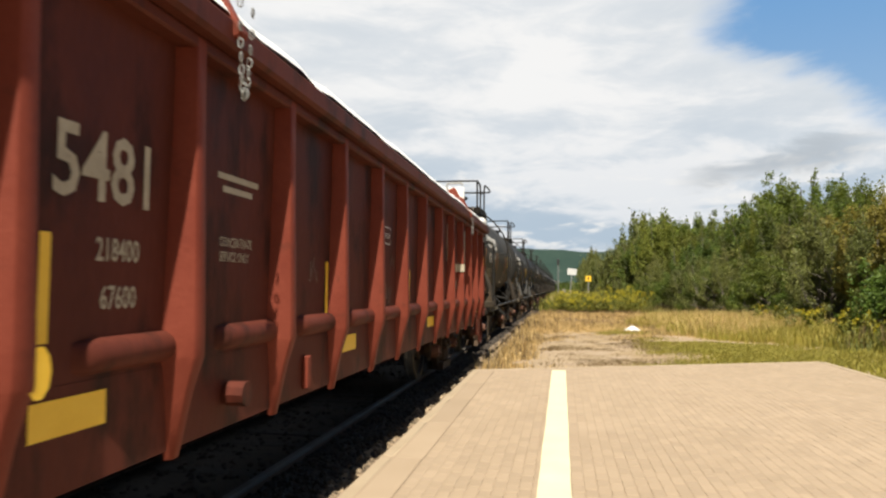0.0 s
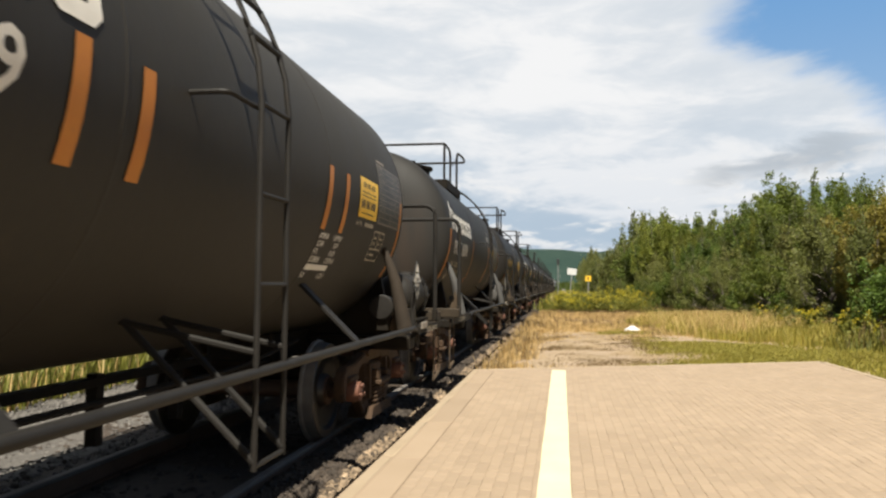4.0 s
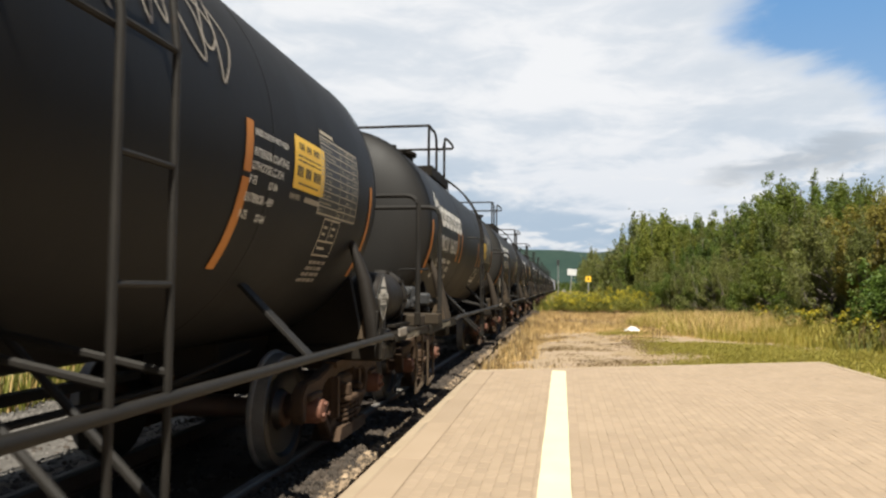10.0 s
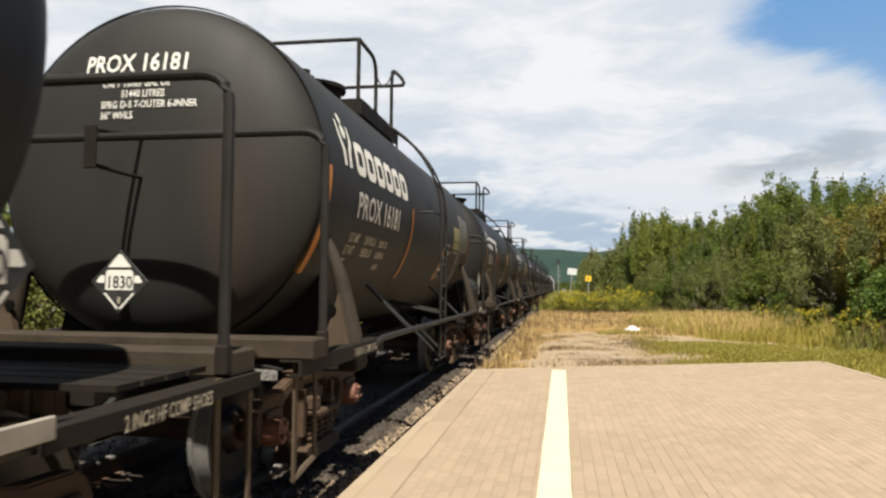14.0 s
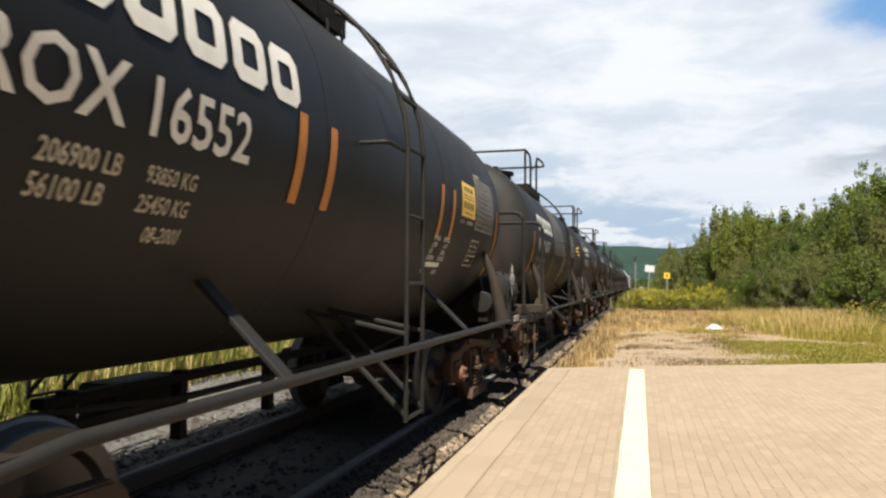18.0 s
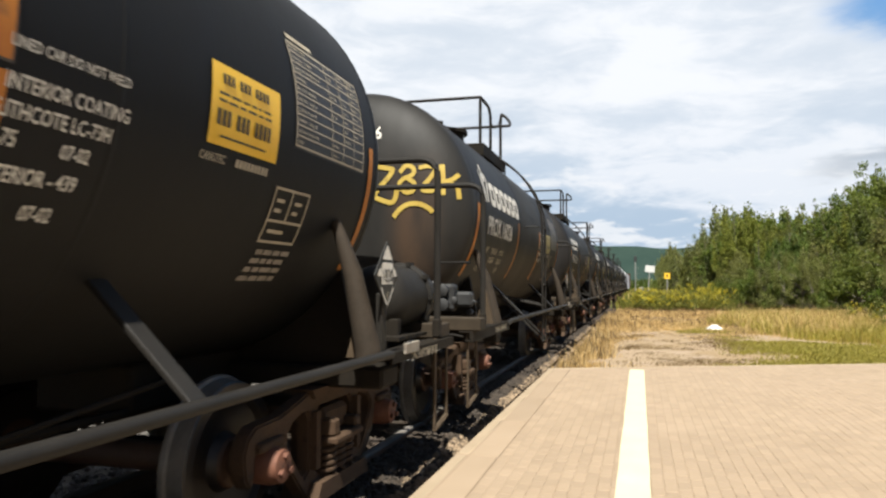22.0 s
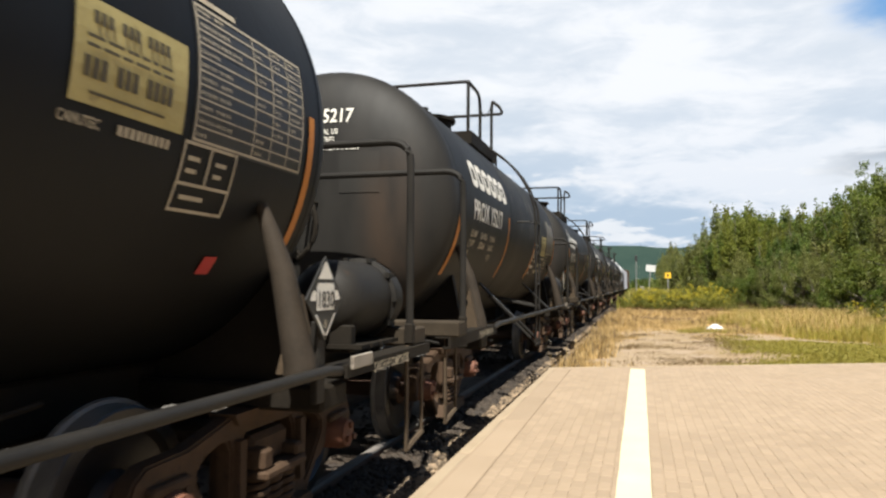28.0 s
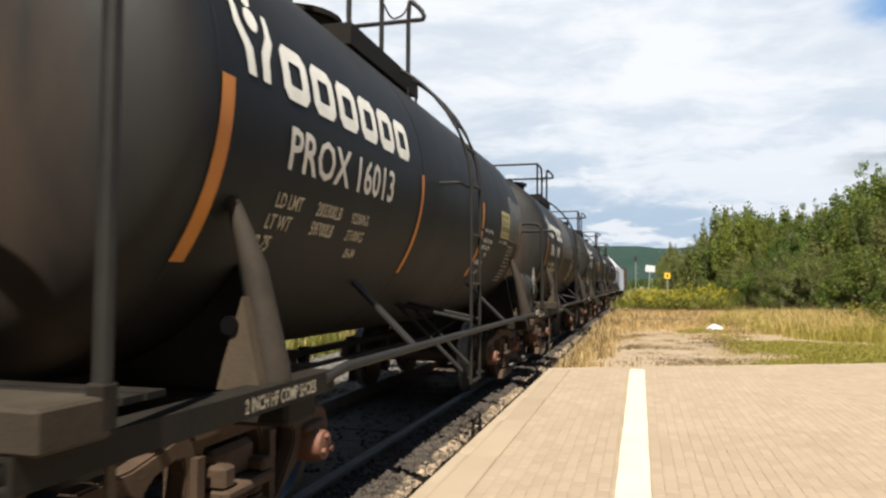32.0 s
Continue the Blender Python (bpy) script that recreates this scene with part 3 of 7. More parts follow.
def platform():
    """The bed of the platform; its coping stones, pavers and line lie on it."""
    bm = bmesh.new()
    out = [(PLAT_EDGE + 0.01, -12), (PLAT_R, -12), (PLAT_R, END_R - 0.02), (PLAT_EDGE + 0.01, END_L - 0.02)]
    a = [bm.verts.new((x, y, -0.7)) for x, y in out]
    b = [bm.verts.new((x, y, -0.0032)) for x, y in out]
    bm.faces.new(a[::-1])
    bm.faces.new(b)
    for i in range(4):
        bm.faces.new((a[i], a[(i + 1) % 4], b[(i + 1) % 4], b[i]))
    ob = part("platform", bm, M_JOINT, None, smooth=None)
    return tagged(ob, "low paved station platform beside the track", "platform", kind="structure")


PLATFORM = platform()


def ballast_bed():
    for name, cx, label in (("track_bed", TRACK_X, "dark gravel bed under the near track"), ("gravel_shoulder", TRACK_X - 5.0, "grey gravel shoulder beyond the track")):
        bm = bmesh.new()
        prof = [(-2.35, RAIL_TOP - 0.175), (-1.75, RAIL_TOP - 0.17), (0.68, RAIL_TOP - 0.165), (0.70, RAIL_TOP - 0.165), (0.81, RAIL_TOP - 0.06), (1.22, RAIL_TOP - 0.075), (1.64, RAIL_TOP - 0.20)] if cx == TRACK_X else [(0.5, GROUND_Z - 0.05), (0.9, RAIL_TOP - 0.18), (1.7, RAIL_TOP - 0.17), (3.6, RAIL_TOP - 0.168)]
        rows = []
        ys = [-60 + 4 * k for k in range(16)] + [2 + 0.5 * k for k in range(60)] + [34 + 6 * k for k in range(60)]
        for y in ys:
            rows.append([bm.verts.new((cx + x + 0.05 * noise.noise((y * 1.7, x, 1)), y, z + 0.03 * noise.noise((x * 2, y * 1.3, cx)))) for x, z in prof])
        for p, q in zip(rows, rows[1:]):
            for k in range(len(prof) - 1):
                bm.faces.new((p[k], p[k + 1], q[k + 1], q[k]))
        # the near bed's colour takes in the shade under the cars
        tagged(part(name, bm, M_BED_SHADE if cx == TRACK_X else M_BALLAST, None, smooth=80), label, "track bed", kind="structure")


ballast_bed()


def rail(x):
    h = RAIL_TOP
    root = tagged(new("rail"), "long steel rail with a worn bright head", "rail", kind="structure")
    bm = bmesh.new()
    box(bm, x - 0.07, x + 0.07, -60, 400, h - 0.17, h - 0.155)
    box(bm, x - 0.009, x + 0.009, -60, 400, h - 0.155, h - 0.035)
    part("rail_web", bm, M_RUST, root, smooth=None)
    bm = bmesh.new()
    box(bm, x - 0.036, x + 0.036, -60, 400, h - 0.035, h, 0.008)
    part("rail_head", bm, M_RAILHEAD, root, smooth=None)


for gx in (-0.7525, 0.7525):
    rail(TRACK_X + gx)


def ties():
    bm = bmesh.new()
    box(bm, -1.27, 1.27, -0.11, 0.11, -0.12, 0.0, 0.012)
    me = mesh_of("tie", bm)
    for cx in (TRACK_X,):
        root = tagged(new("tie_row"), "row of weathered wooden railway ties", "railway ties", kind="structure")
        rng = random.Random(4)
        for k in range(70):
            link("tie", me, M_TIE, root, at=pose(cx + rng.uniform(-0.03, 0.03), -4 + k * 0.55, RAIL_TOP - 0.165 + rng.uniform(-0.008, 0.004), 0, 0, rng.uniform(-1, 1)))


ties()


def loose_stones():
    """Crushed stone along both tracks, joined."""
    rng = random.Random(11)
    ico = bmesh.new()
    bmesh.ops.create_icosphere(ico, subdivisions=1, radius=1)
    base = [v.co.copy() for v in ico.verts]
    tri = [[v.index for v in f.verts] for f in ico.faces]
    ico.free()

    def heap(name, n, place, label, size, mat=None):
        vs, fs = [], []
        for _ in range(n):
            x, y, z = place()
            s = rng.uniform(*size)
            sc = Vector((s * rng.uniform(0.7, 1.4), s * rng.uniform(0.7, 1.4), s * rng.uniform(0.5, 0.9)))
            rot = Euler((rng.uniform(0, 6), rng.uniform(0, 6), rng.uniform(0, 6))).to_matrix()
            o = len(vs)
            for b in base:
                k = rot @ Vector((b.x * sc.x, b.y * sc.y, b.z * sc.z)) * rng.uniform(0.85, 1.15)
                vs.append((x + k.x, y + k.y, z + k.z))
            fs += [[i + o for i in t] for t in tri]
        me = bpy.data.meshes.new(name)
        me.from_pydata(vs, [], fs)
        tagged(link(name, me, mat or M_STONE, None), label, "gravel", kind="stuff")
    def beside(lo, hi):
        dx = rng.uniform(lo, hi)
        return TRACK_X + dx, 2 + 30 * rng.random() ** 1.7, RAIL_TOP - (0.072 if dx < 1.22 else 0.072 + 0.30 * (dx - 1.22))
    heap("ballast_stones", 10000, lambda: beside(1.27, 1.64), "crushed tan stone along the platform's wall", (0.012, 0.046))
    # darker stones from the rail outwards paint the train's shadow
    heap("ballast_stones_oily", 9000, lambda: beside(0.8, 1.34), "crushed stone beside the near rail, darkened for the train's shadow", (0.010, 0.036), M_STONE_SHADE)
    heap("ballast_stones_inner", 5000, lambda: (TRACK_X + rng.uniform(-2.3, 0.7), 2 + 26 * rng.random() ** 1.5, RAIL_TOP - 0.175), "crushed stone between the rails, darkened for the shade under the cars", (0.014, 0.04), M_STONE_SHADE)
    heap("ballast_stones_far", 20000, lambda: (TRACK_X - 5.0 + rng.uniform(0.8, 3.9), 2 + 30 * rng.random() ** 1.5, RAIL_TOP - 0.175), "grey crushed stone on the shoulder beyond the track", (0.014, 0.032), M_STONE_G)


loose_stones()


# ---- running gear, shared by the cars ----
def spring_mesh():
    bm = bmesh.new()
    pts = [(0.062 * math.cos(a), 0.062 * math.sin(a), 0.235 * a / (2 * math.pi * 5.5)) for a in [2 * math.pi * k / 12 for k in range(67)]]
    tube(bm, pts, 0.017, 6)
    return mesh_of("spring", bm, 60)


def wheelset_mesh():
    """Two wheels on an axle along x, about its own middle."""
    bm = bmesh.new()
    prof = [(0.675, 0.16), (0.675, 0.34), (0.690, 0.352), (0.690, 0.478), (0.705, 0.486), (0.722, 0.480), (0.730, 0.462), (0.820, 0.450), (0.826, 0.440), (0.826, 0.375), (0.795, 0.345), (0.765, 0.17), (0.815, 0.145), (0.835, 0.13), (0.835, 0.09)]
    lathe_x(bm, prof, 40)
    lathe_x(bm, [(-x, r) for x, r in prof], 40)
    lathe_x(bm, [(-0.675, 0.09), (-0.3, 0.085), (0.3, 0.085), (0.675, 0.09)], 16)
    for s in (1, -1):
        lathe_x(bm, [(s * 0.83, 0.08), (s * 1.02, 0.075), (s * 1.02, 0.02)], 16)
    me = mesh_of("wheelset", bm, 30)
    me.materials.append(M_WHEEL)
    me.materials.append(M_TREAD)
    me.materials.append(M_AXLE)
    for p in me.polygons:
        c = p.center
        rr = math.hypot(c.y, c.z)
        if 0.445 < rr < 0.49 and abs(c.x) > 0.69:
            p.material_index = 1
        elif abs(c.x) < 0.67 or rr < 0.15:
            p.material_index = 2
    return me


def cap_mesh():
    bm = bmesh.new()
    lathe_x(bm, [(-0.09, 0.105), (0.02, 0.105), (0.04, 0.095), (0.075, 0.09), (0.085, 0.05), (0.085, 0.01)], 20)
    for k in range(3):
        a = radians(90 + 120 * k)
        lathe_x(bm, [(0.07, 0.022), (0.105, 0.022), (0.105, 0.004)], 6, 0.055 * math.cos(a), 0.055 * math.sin(a))
    return mesh_of("bearing_cap", bm, 35)


def side_frame_mesh():
    """A cast truck side: one bowed casting with two rounded triangular windows, a spring opening and jaws over the bearings."""
    half = [(0.0, 0.80), (0.36, 0.79), (0.52, 0.75), (0.74, 0.70), (1.02, 0.69), (1.10, 0.64), (1.14, 0.55), (1.12, 0.42), (1.06, 0.36), (1.03, 0.42), (1.02, 0.53), (0.98, 0.57), (0.80, 0.57), (0.76, 0.53), (0.74, 0.42), (0.68, 0.36), (0.60, 0.33), (0.46, 0.18), (0.40, 0.13), (0.0, 0.12)]
    outer = half + [(-y, z) for y, z in half[-2:0:-1]]
    win = [(0.41, 0.66), (0.46, 0.67), (0.60, 0.63), (0.66, 0.58), (0.66, 0.52), (0.62, 0.46), (0.50, 0.32), (0.44, 0.27), (0.39, 0.30), (0.38, 0.38), (0.38, 0.60)]
    mid = [(-0.26, 0.25), (0.26, 0.25), (0.28, 0.30), (0.28, 0.62), (0.24, 0.68), (-0.24, 0.68), (-0.28, 0.62), (-0.28, 0.30)]
    bm = bmesh.new()
    for loop in (outer, win, [(-y, z) for y, z in win], mid):
        vs = [bm.verts.new((-0.05, y, z)) for y, z in loop]
        for i in range(len(vs)):
            bm.edges.new((vs[i], vs[(i + 1) % len(vs)]))
    bmesh.ops.triangle_fill(bm, edges=bm.edges[:], use_beauty=True)
    r = bmesh.ops.extrude_face_region(bm, geom=bm.faces[:])
    bmesh.ops.translate(bm, verts=[e for e in r["geom"] if isinstance(e, bmesh.types.BMVert)], vec=(0.10, 0, 0))
    bmesh.ops.recalc_face_normals(bm, faces=bm.faces[:])
    bmesh.ops.bevel(bm, geom=[e for e in bm.edges if len(e.link_faces) == 2 and e.calc_face_angle(0) > 1.2], offset=0.012, segments=2, affect="EDGES")
    slab(bm, [(-0.42, 0.11), (0.42, 0.11), (0.36, 0.22), (-0.36, 0.22)], -0.13, 0.13)
    slab(bm, [(-0.40, 0.80), (0.40, 0.80), (0.36, 0.74), (-0.36, 0.74)], -0.08, 0.08)
    for s in (1, -1):
        box(bm, -0.09, 0.09, s * 0.89 - 0.14, s * 0.89 + 0.14, 0.545, 0.60, 0.015)
    for s in (1, -1):
        slab(bm, [(s * 0.30, 0.30), (s * 0.36, 0.30), (s * 0.36, 0.66), (s * 0.30, 0.66)], -0.09, 0.09)
    return mesh_of("side_frame", bm, 40)


ME_SPRING, ME_WHEELS, ME_CAP, ME_SIDE = spring_mesh(), wheelset_mesh(), cap_mesh(), side_frame_mesh()
SIDE_X = 1.0


def truck(car, y):
    """A two-axle truck under a car at y: side frames with springs and caps, a bolster, brake gear, and two wheelsets that roll."""
    for s in (1, -1):
        sf = link("side_frame", ME_SIDE, M_CAST, car, "dusty brown cast truck side frame", Matrix.Translation((s * SIDE_X, y, LIFT)))
        for dy in (-0.14, 0.0, 0.14):
            link("spring", ME_SPRING, M_CAST, sf, at=Matrix.Translation((s * 0.05, dy, 0.22)))
        for dy in (-0.89, 0.89):
            link("bearing_cap", ME_CAP, M_CAP, sf, "rust-red bearing end cap", at=Matrix.Translation((s * 0.07, dy, R_WHEEL)) @ Matrix.Rotation(0 if s > 0 else math.pi, 4, "Z"))
    bm = bmesh.new()
    box(bm, -1.06, 1.06, y - 0.2, y + 0.2, 0.52, 0.70, 0.03)
    for s in (1, -1):
        box(bm, min(s * 1.0, s * 1.17), max(s * 1.0, s * 1.17), y - 0.23, y + 0.23, 0.475, 0.53, 0.015)
        box(bm, min(s * 1.0, s * 1.15), max(s * 1.0, s * 1.15), y - 0.23, y - 0.13, 0.53, 0.64, 0.015)
        box(bm, min(s * 1.0, s * 1.15), max(s * 1.0, s * 1.15), y + 0.13, y + 0.23, 0.53, 0.60, 0.015)
    part("bolster", bm, M_CAST, car, "dusty cast bolster that rests on the springs")
    for dy in (-0.4, 0.4):
        bm = bmesh.new()
        box(bm, -0.85, 0.85, y + dy * 1.0 - 0.05, y + dy + 0.05, 0.41, 0.49, 0.01)
        for s in (1, -1):
            box(bm, s * 0.75 - 0.05, s * 0.75 + 0.05, y + dy * 1.05 - 0.04, y + dy * 1.05 + 0.04, 0.35, 0.61, 0.01)
        part("brake_beam", bm, M_FRAME, car)
    for dy in (-0.89, 0.89):
        w = link("wheelset", ME_WHEELS, None, car, "dark wheels with a bright worn tread", Matrix.Translation((0, y + dy, R_WHEEL + LIFT)))


def coupler(car, y, way):
    bm = bmesh.new()
    box(bm, -0.11, 0.11, min(y, y - way * 0.5), max(y, y - way * 0.5), 0.76, 0.94, 0.02)
    box(bm, -0.17, 0.15, min(y, y + way * 0.25), max(y, y + way * 0.25), 0.70, 1.0, 0.05)
    box(bm, -0.05, 0.2, min(y + way * 0.2, y + way * 0.36), max(y + way * 0.2, y + way * 0.36), 0.72, 0.98, 0.04)
    part("coupler", bm, M_CAST, car)
    bm = bmesh.new()
    tube(bm, bent([(0.35, y - way * 0.1, 0.82), (0.35, y + way * 0.1, 0.72), (0.32, y + way * 0.3, 0.42), (0.22, y + way * 0.42, 0.4)], 0.12), 0.022, 7)
    part("brake_hose", bm, M_BLACK, car)


# ---- tank cars. Along a car, 0 is where its number starts; heights are above the rails ----
SILL_F, SILL_T = -1.78, 8.72
PIPE_X, PIPE_Z = 1.55, 1.08


def placard_mesh():
    bm = bmesh.new()
    r = 0.20
    box(bm, -r, r, -0.006, 0.006, -r, r, 0.002, Matrix.Rotation(math.pi / 4, 4, "Y"))
    return mesh_of("placard", bm)


def placard_faces():
    """The white upper corner, number box, side wedges and rim of a placard."""
    bm = bmesh.new()
    def poly(*pts):
        bm.faces.new([bm.verts.new((u, v, 0)) for u, v in pts])
    poly((-0.115, 0.13), (0.115, 0.13), (0.015, 0.245), (-0.015, 0.245))
    poly((-0.14, 0.075), (0.14, 0.075), (0.115, 0.105), (-0.115, 0.105))
    poly((-0.135, -0.075), (0.135, -0.075), (0.135, 0.075), (-0.135, 0.075))
    for s in (1, -1):
        poly((s * 0.145, 0.055), (s * 0.19, 0.055), (s * 0.225, 0.0), (s * 0.21, -0.01), (s * 0.145, -0.01))
        poly((s * 0.02, -0.245), (s * 0.15, -0.105), (s * 0.135, -0.095), (s * 0.005, -0.235))
    for v in bm.verts:
        v.co = Vector((v.co.x, -0.009, v.co.y))
    return mesh_of("placard_face", bm)


def number_on(text, size, w, y):
    bm = bmesh.new()
    flat_writing(bm, text, size, 0, 0, True, 0.82)
    k = max(v.co.x for v in bm.verts)
    for v in bm.verts:
        v.co = Vector((v.co.x - k / 2, y, v.co.y - size / 2 + w))
    return mesh_of("placard_number", bm)


ME_PLAC, ME_PLACF, ME_PLACN = placard_mesh(), placard_faces(), number_on("1830", 0.115, 0.0, -0.012)
ME_PLAC8 = number_on("8", 0.06, -0.165, -0.010)


def placard(car, at):
    p = link("placard", ME_PLAC, M_BLACK, car, "black and white corrosive placard numbered 1830", at @ Matrix.Scale(0.74, 4))
    link("placard_face", ME_PLACF, M_WHITE, p)
    link("placard_number", ME_PLACN, M_BLACK, p)
    link("placard_class", ME_PLAC8, M_CREAM, p)
    return p


def tank_mesh():
    bm = bmesh.new()
    prof = []
    for k in range(19):
        a = radians(90 * (k / 18) ** 1.25)
        prof.append((HEAD_F - HEAD_D * math.cos(a), max(0.02, R_TANK * math.sin(a) ** (2 / FULL))))
    prof += [(HEAD_F + (HEAD_T - HEAD_F) * k / 12, R_TANK) for k in range(1, 12)]
    for k in range(18, -1, -1):
        a = radians(90 * (k / 18) ** 1.25)
        prof.append((HEAD_T + HEAD_D * math.cos(a), max(0.02, R_TANK * math.sin(a) ** (2 / FULL))))
    lathe_y(bm, prof, 72, 0, Z_TANK)
    return mesh_of("tank", bm, 50)


ME_TANK = tank_mesh()


def tank_car():
    """One car with all that the cars have in common."""
    car = new("tank_car")
    tank = link("tank", ME_TANK, None, car)
    for y in (HEAD_F, 2.38, 4.90, HEAD_T):
        bm = bmesh.new()
        lathe_y(bm, [(y - 0.02, R_TANK - 0.002), (y - 0.010, R_TANK + 0.003), (y + 0.010, R_TANK + 0.003), (y + 0.02, R_TANK - 0.002)], 72, 0, Z_TANK, False)
        part("weld_seam", bm, M_TANK, tank, smooth=50)
    # stub sills, bolsters and saddles
    for y0, y1 in ((SILL_F, 1.1), (6.2, SILL_T)):
        bm = bmesh.new()
        box(bm, -0.33, 0.33, y0, y1, 0.78, 1.06, 0.02)
        part("stub_sill", bm, M_FRAME, car)
    for yc in (-0.02, 7.30):
        bm = bmesh.new()
        box(bm, -1.46, 1.46, yc - 0.16, yc + 0.16, 0.84, 0.98, 0.02)
        part("body_bolster", bm, M_FRAME, car)
        bm = bmesh.new()
        arc = [(R_TANK + 0.01) * c for c in (1,)][0]
        pts = [(-1.25, 0.94)] + [(arc * math.sin(radians(a)), Z_TANK - arc * math.cos(radians(a))) for a in range(-58, 59, 6)] + [(1.25, 0.94)]
        a = [bm.verts.new((x, yc - 0.04, z)) for x, z in pts]
        b = [bm.verts.new((x, yc + 0.04, z)) for x, z in pts]
        for i in range(len(pts) - 1):
            bm.faces.new((a[i], a[i + 1], b[i + 1], b[i]))
        bm.faces.new(a)
        bm.faces.new(b[::-1])
        part("saddle", bm, M_FRAME, car, smooth=None)
    for yc, way in ((-0.34, -1), (6.85, 1)):
        for s in (1, -1):
            bm = bmesh.new()
            tube(bm, [(s * 1.25, yc, 1.90), (s * 1.305, yc, 1.76), (s * 1.37, yc, 1.58), (s * 1.47, yc, 1.14), (s * 1.475, yc, 1.08)], 0.1, 14, radii=[0.03, 0.045, 0.06, 0.078, 0.08])
            part("side_strut", bm, M_STRUT, car, "dusty tubular strut between tank and sill")
            bm = bmesh.new()
            pts = [(s * 1.405, 1.46), (s * 1.50, 1.06), (s * 1.29, 1.06), (s * 1.32, 1.18), (s * 1.365, 1.32)]
            a = [bm.verts.new((x, yc + way * 0.10, z)) for x, z in pts]
            b = [bm.verts.new((x, yc + way * 0.16, z)) for x, z in pts]
            bm.faces.new(a)
            bm.faces.new(b[::-1])
            for i in range(5):
                bm.faces.new((a[i], b[i], b[(i + 1) % 5], a[(i + 1) % 5]))
            plate = part("gusset", bm, M_GUSSET, car, smooth=None)
            # no opening here: a near-black disc paints the darkness of a hole
            bm = bmesh.new()
            lathe_y(bm, [(yc + way * 0.155, 0.042), (yc + way * 0.172, 0.042)], 16, s * 1.352, 1.335)
            part("gusset_eye", bm, M_HOLE, plate, "black disc that paints a hole's darkness on the gusset plate")
    # side plates at the ends, and the pipe between them
    for s in (1, -1):
        for y0, y1 in ((SILL_F, 0.12), (7.22, SILL_T)):
            bm = bmesh.new()
            sec = [(0.012, 0.985), (0.012, 1.085), (-0.12, 1.085), (-0.12, 1.07), (-0.008, 1.07), (-0.008, 1.0), (-0.06, 1.0), (-0.06, 0.985)]
            thin = 0.0 if y0 < 0 else 0.03
            a, b = [[bm.verts.new((s * (PIPE_X + x), y, max(z, 0.985 + thin))) for x, z in sec] for y in (y0, y1)]
            for i in range(8):
                bm.faces.new((a[i], a[(i + 1) % 8], b[(i + 1) % 8], b[i]))
            bm.faces.new(a)
            bm.faces.new(b[::-1])
            part("side_plate", bm, M_FRAME, car, "dusty steel side sill plate", smooth=None)
        bm = bmesh.new()
        tube(bm, [(s * PIPE_X, 0.02, 1.05), (s * PIPE_X, 0.3, PIPE_Z), (s * PIPE_X, 7.0, PIPE_Z), (s * (PIPE_X - 0.045), 7.3, 1.045), (s * (PIPE_X - 0.045), 7.7, 1.035)], 0.028, 12)
        part("side_pipe", bm, M_PIPE, car, "long grey side handrail pipe")
        for yb in (1.62, 5.12):
            bm = bmesh.new()
            d = Vector((-0.45 * s, 0, 0.43))
            m = Matrix.Translation((s * 1.53, yb, 1.05)) @ Vector((0, 0, 1)).rotation_difference(d).to_matrix().to_4x4()
            box(bm, -0.012, 0.012, -0.05, 0.05, 0, 0.74, 0.003, m)
            part("brace", bm, M_PIPE, car)
    # end beams and railings
    for y, yr, h, w in ((SILL_F, -1.53, 2.48, 1.6), (SILL_T, 8.44, 2.52, 1.5)):
        bm = bmesh.new()
        box(bm, -w - 0.03, w + 0.03, min(y, y + 0.26 * (1 if y < 0 else -1)), max(y, y + 0.26 * (1 if y < 0 else -1)), 1.085, 1.205, 0.010)
        part("end_beam", bm, M_BEAM, car, "dusty brown end beam")
        bm = bmesh.new()
        tube(bm, bent([(w, yr, 1.1), (w, yr, h), (-w, yr, h), (-w, yr, 1.1)], 0.16), 0.028, 10)
        part("end_railing", bm, M_PIPE, car, "bent pipe railing across the car's end")
        bm = bmesh.new()
        for s in (1, -1):
            box(bm, s * w - 0.03, s * w + 0.03, yr - 0.035, yr + 0.035, 1.10, 1.24, 0.008)
            part("railing_foot", bm, M_FRAME, car)
            bm = bmesh.new()
        y0, y1 = (SILL_F + 0.30, -1.0) if y < 0 else (7.75, SILL_T - 0.28)
        for k in range(4):
            box(bm, -1.42, 1.42, y0 + (y1 - y0) * k / 4 + 0.01, y0 + (y1 - y0) * (k + 1) / 4 - 0.01, 1.115, 1.14)
            part("walkway_board", bm, M_FRAME, car, smooth=None)
            bm = bmesh.new()
        for s in (1, -1):
            bm = bmesh.new()
            yy = y + (0.20 if y < 0 else -0.20)
            box(bm, s * 1.50 - 0.008, s * 1.50 + 0.008, yy - 0.155, yy - 0.105, 0.37, 1.09, 0.003)
            box(bm, s * 1.50 - 0.008, s * 1.50 + 0.008, yy + 0.19, yy + 0.23, 0.42, 0.99, 0.003)
            tube(bm, [(s * 1.50, yy - 0.14, 0.385), (s * 1.50, yy + 0.21, 0.44)], 0.020, 6)
            part("stirrup_step", bm, M_GUSSET, car, "flat-bar stirrup step")
    # ladder in the middle of each side, curving over to the top
    for s in (1, -1):
        for yl in (3.16, 3.52):
            bm = bmesh.new()
            pts = [(s * 1.55, yl, 0.60), (s * 1.55, yl, 2.45)]
            pts += [(s * 1.56 * math.cos(radians(a)), yl, Z_TANK + 1.45 * math.sin(radians(a))) for a in range(12, 68, 7)]
            tube(bm, pts, 0.017, 8)
            part("ladder_rail", bm, M_PIPE, car)
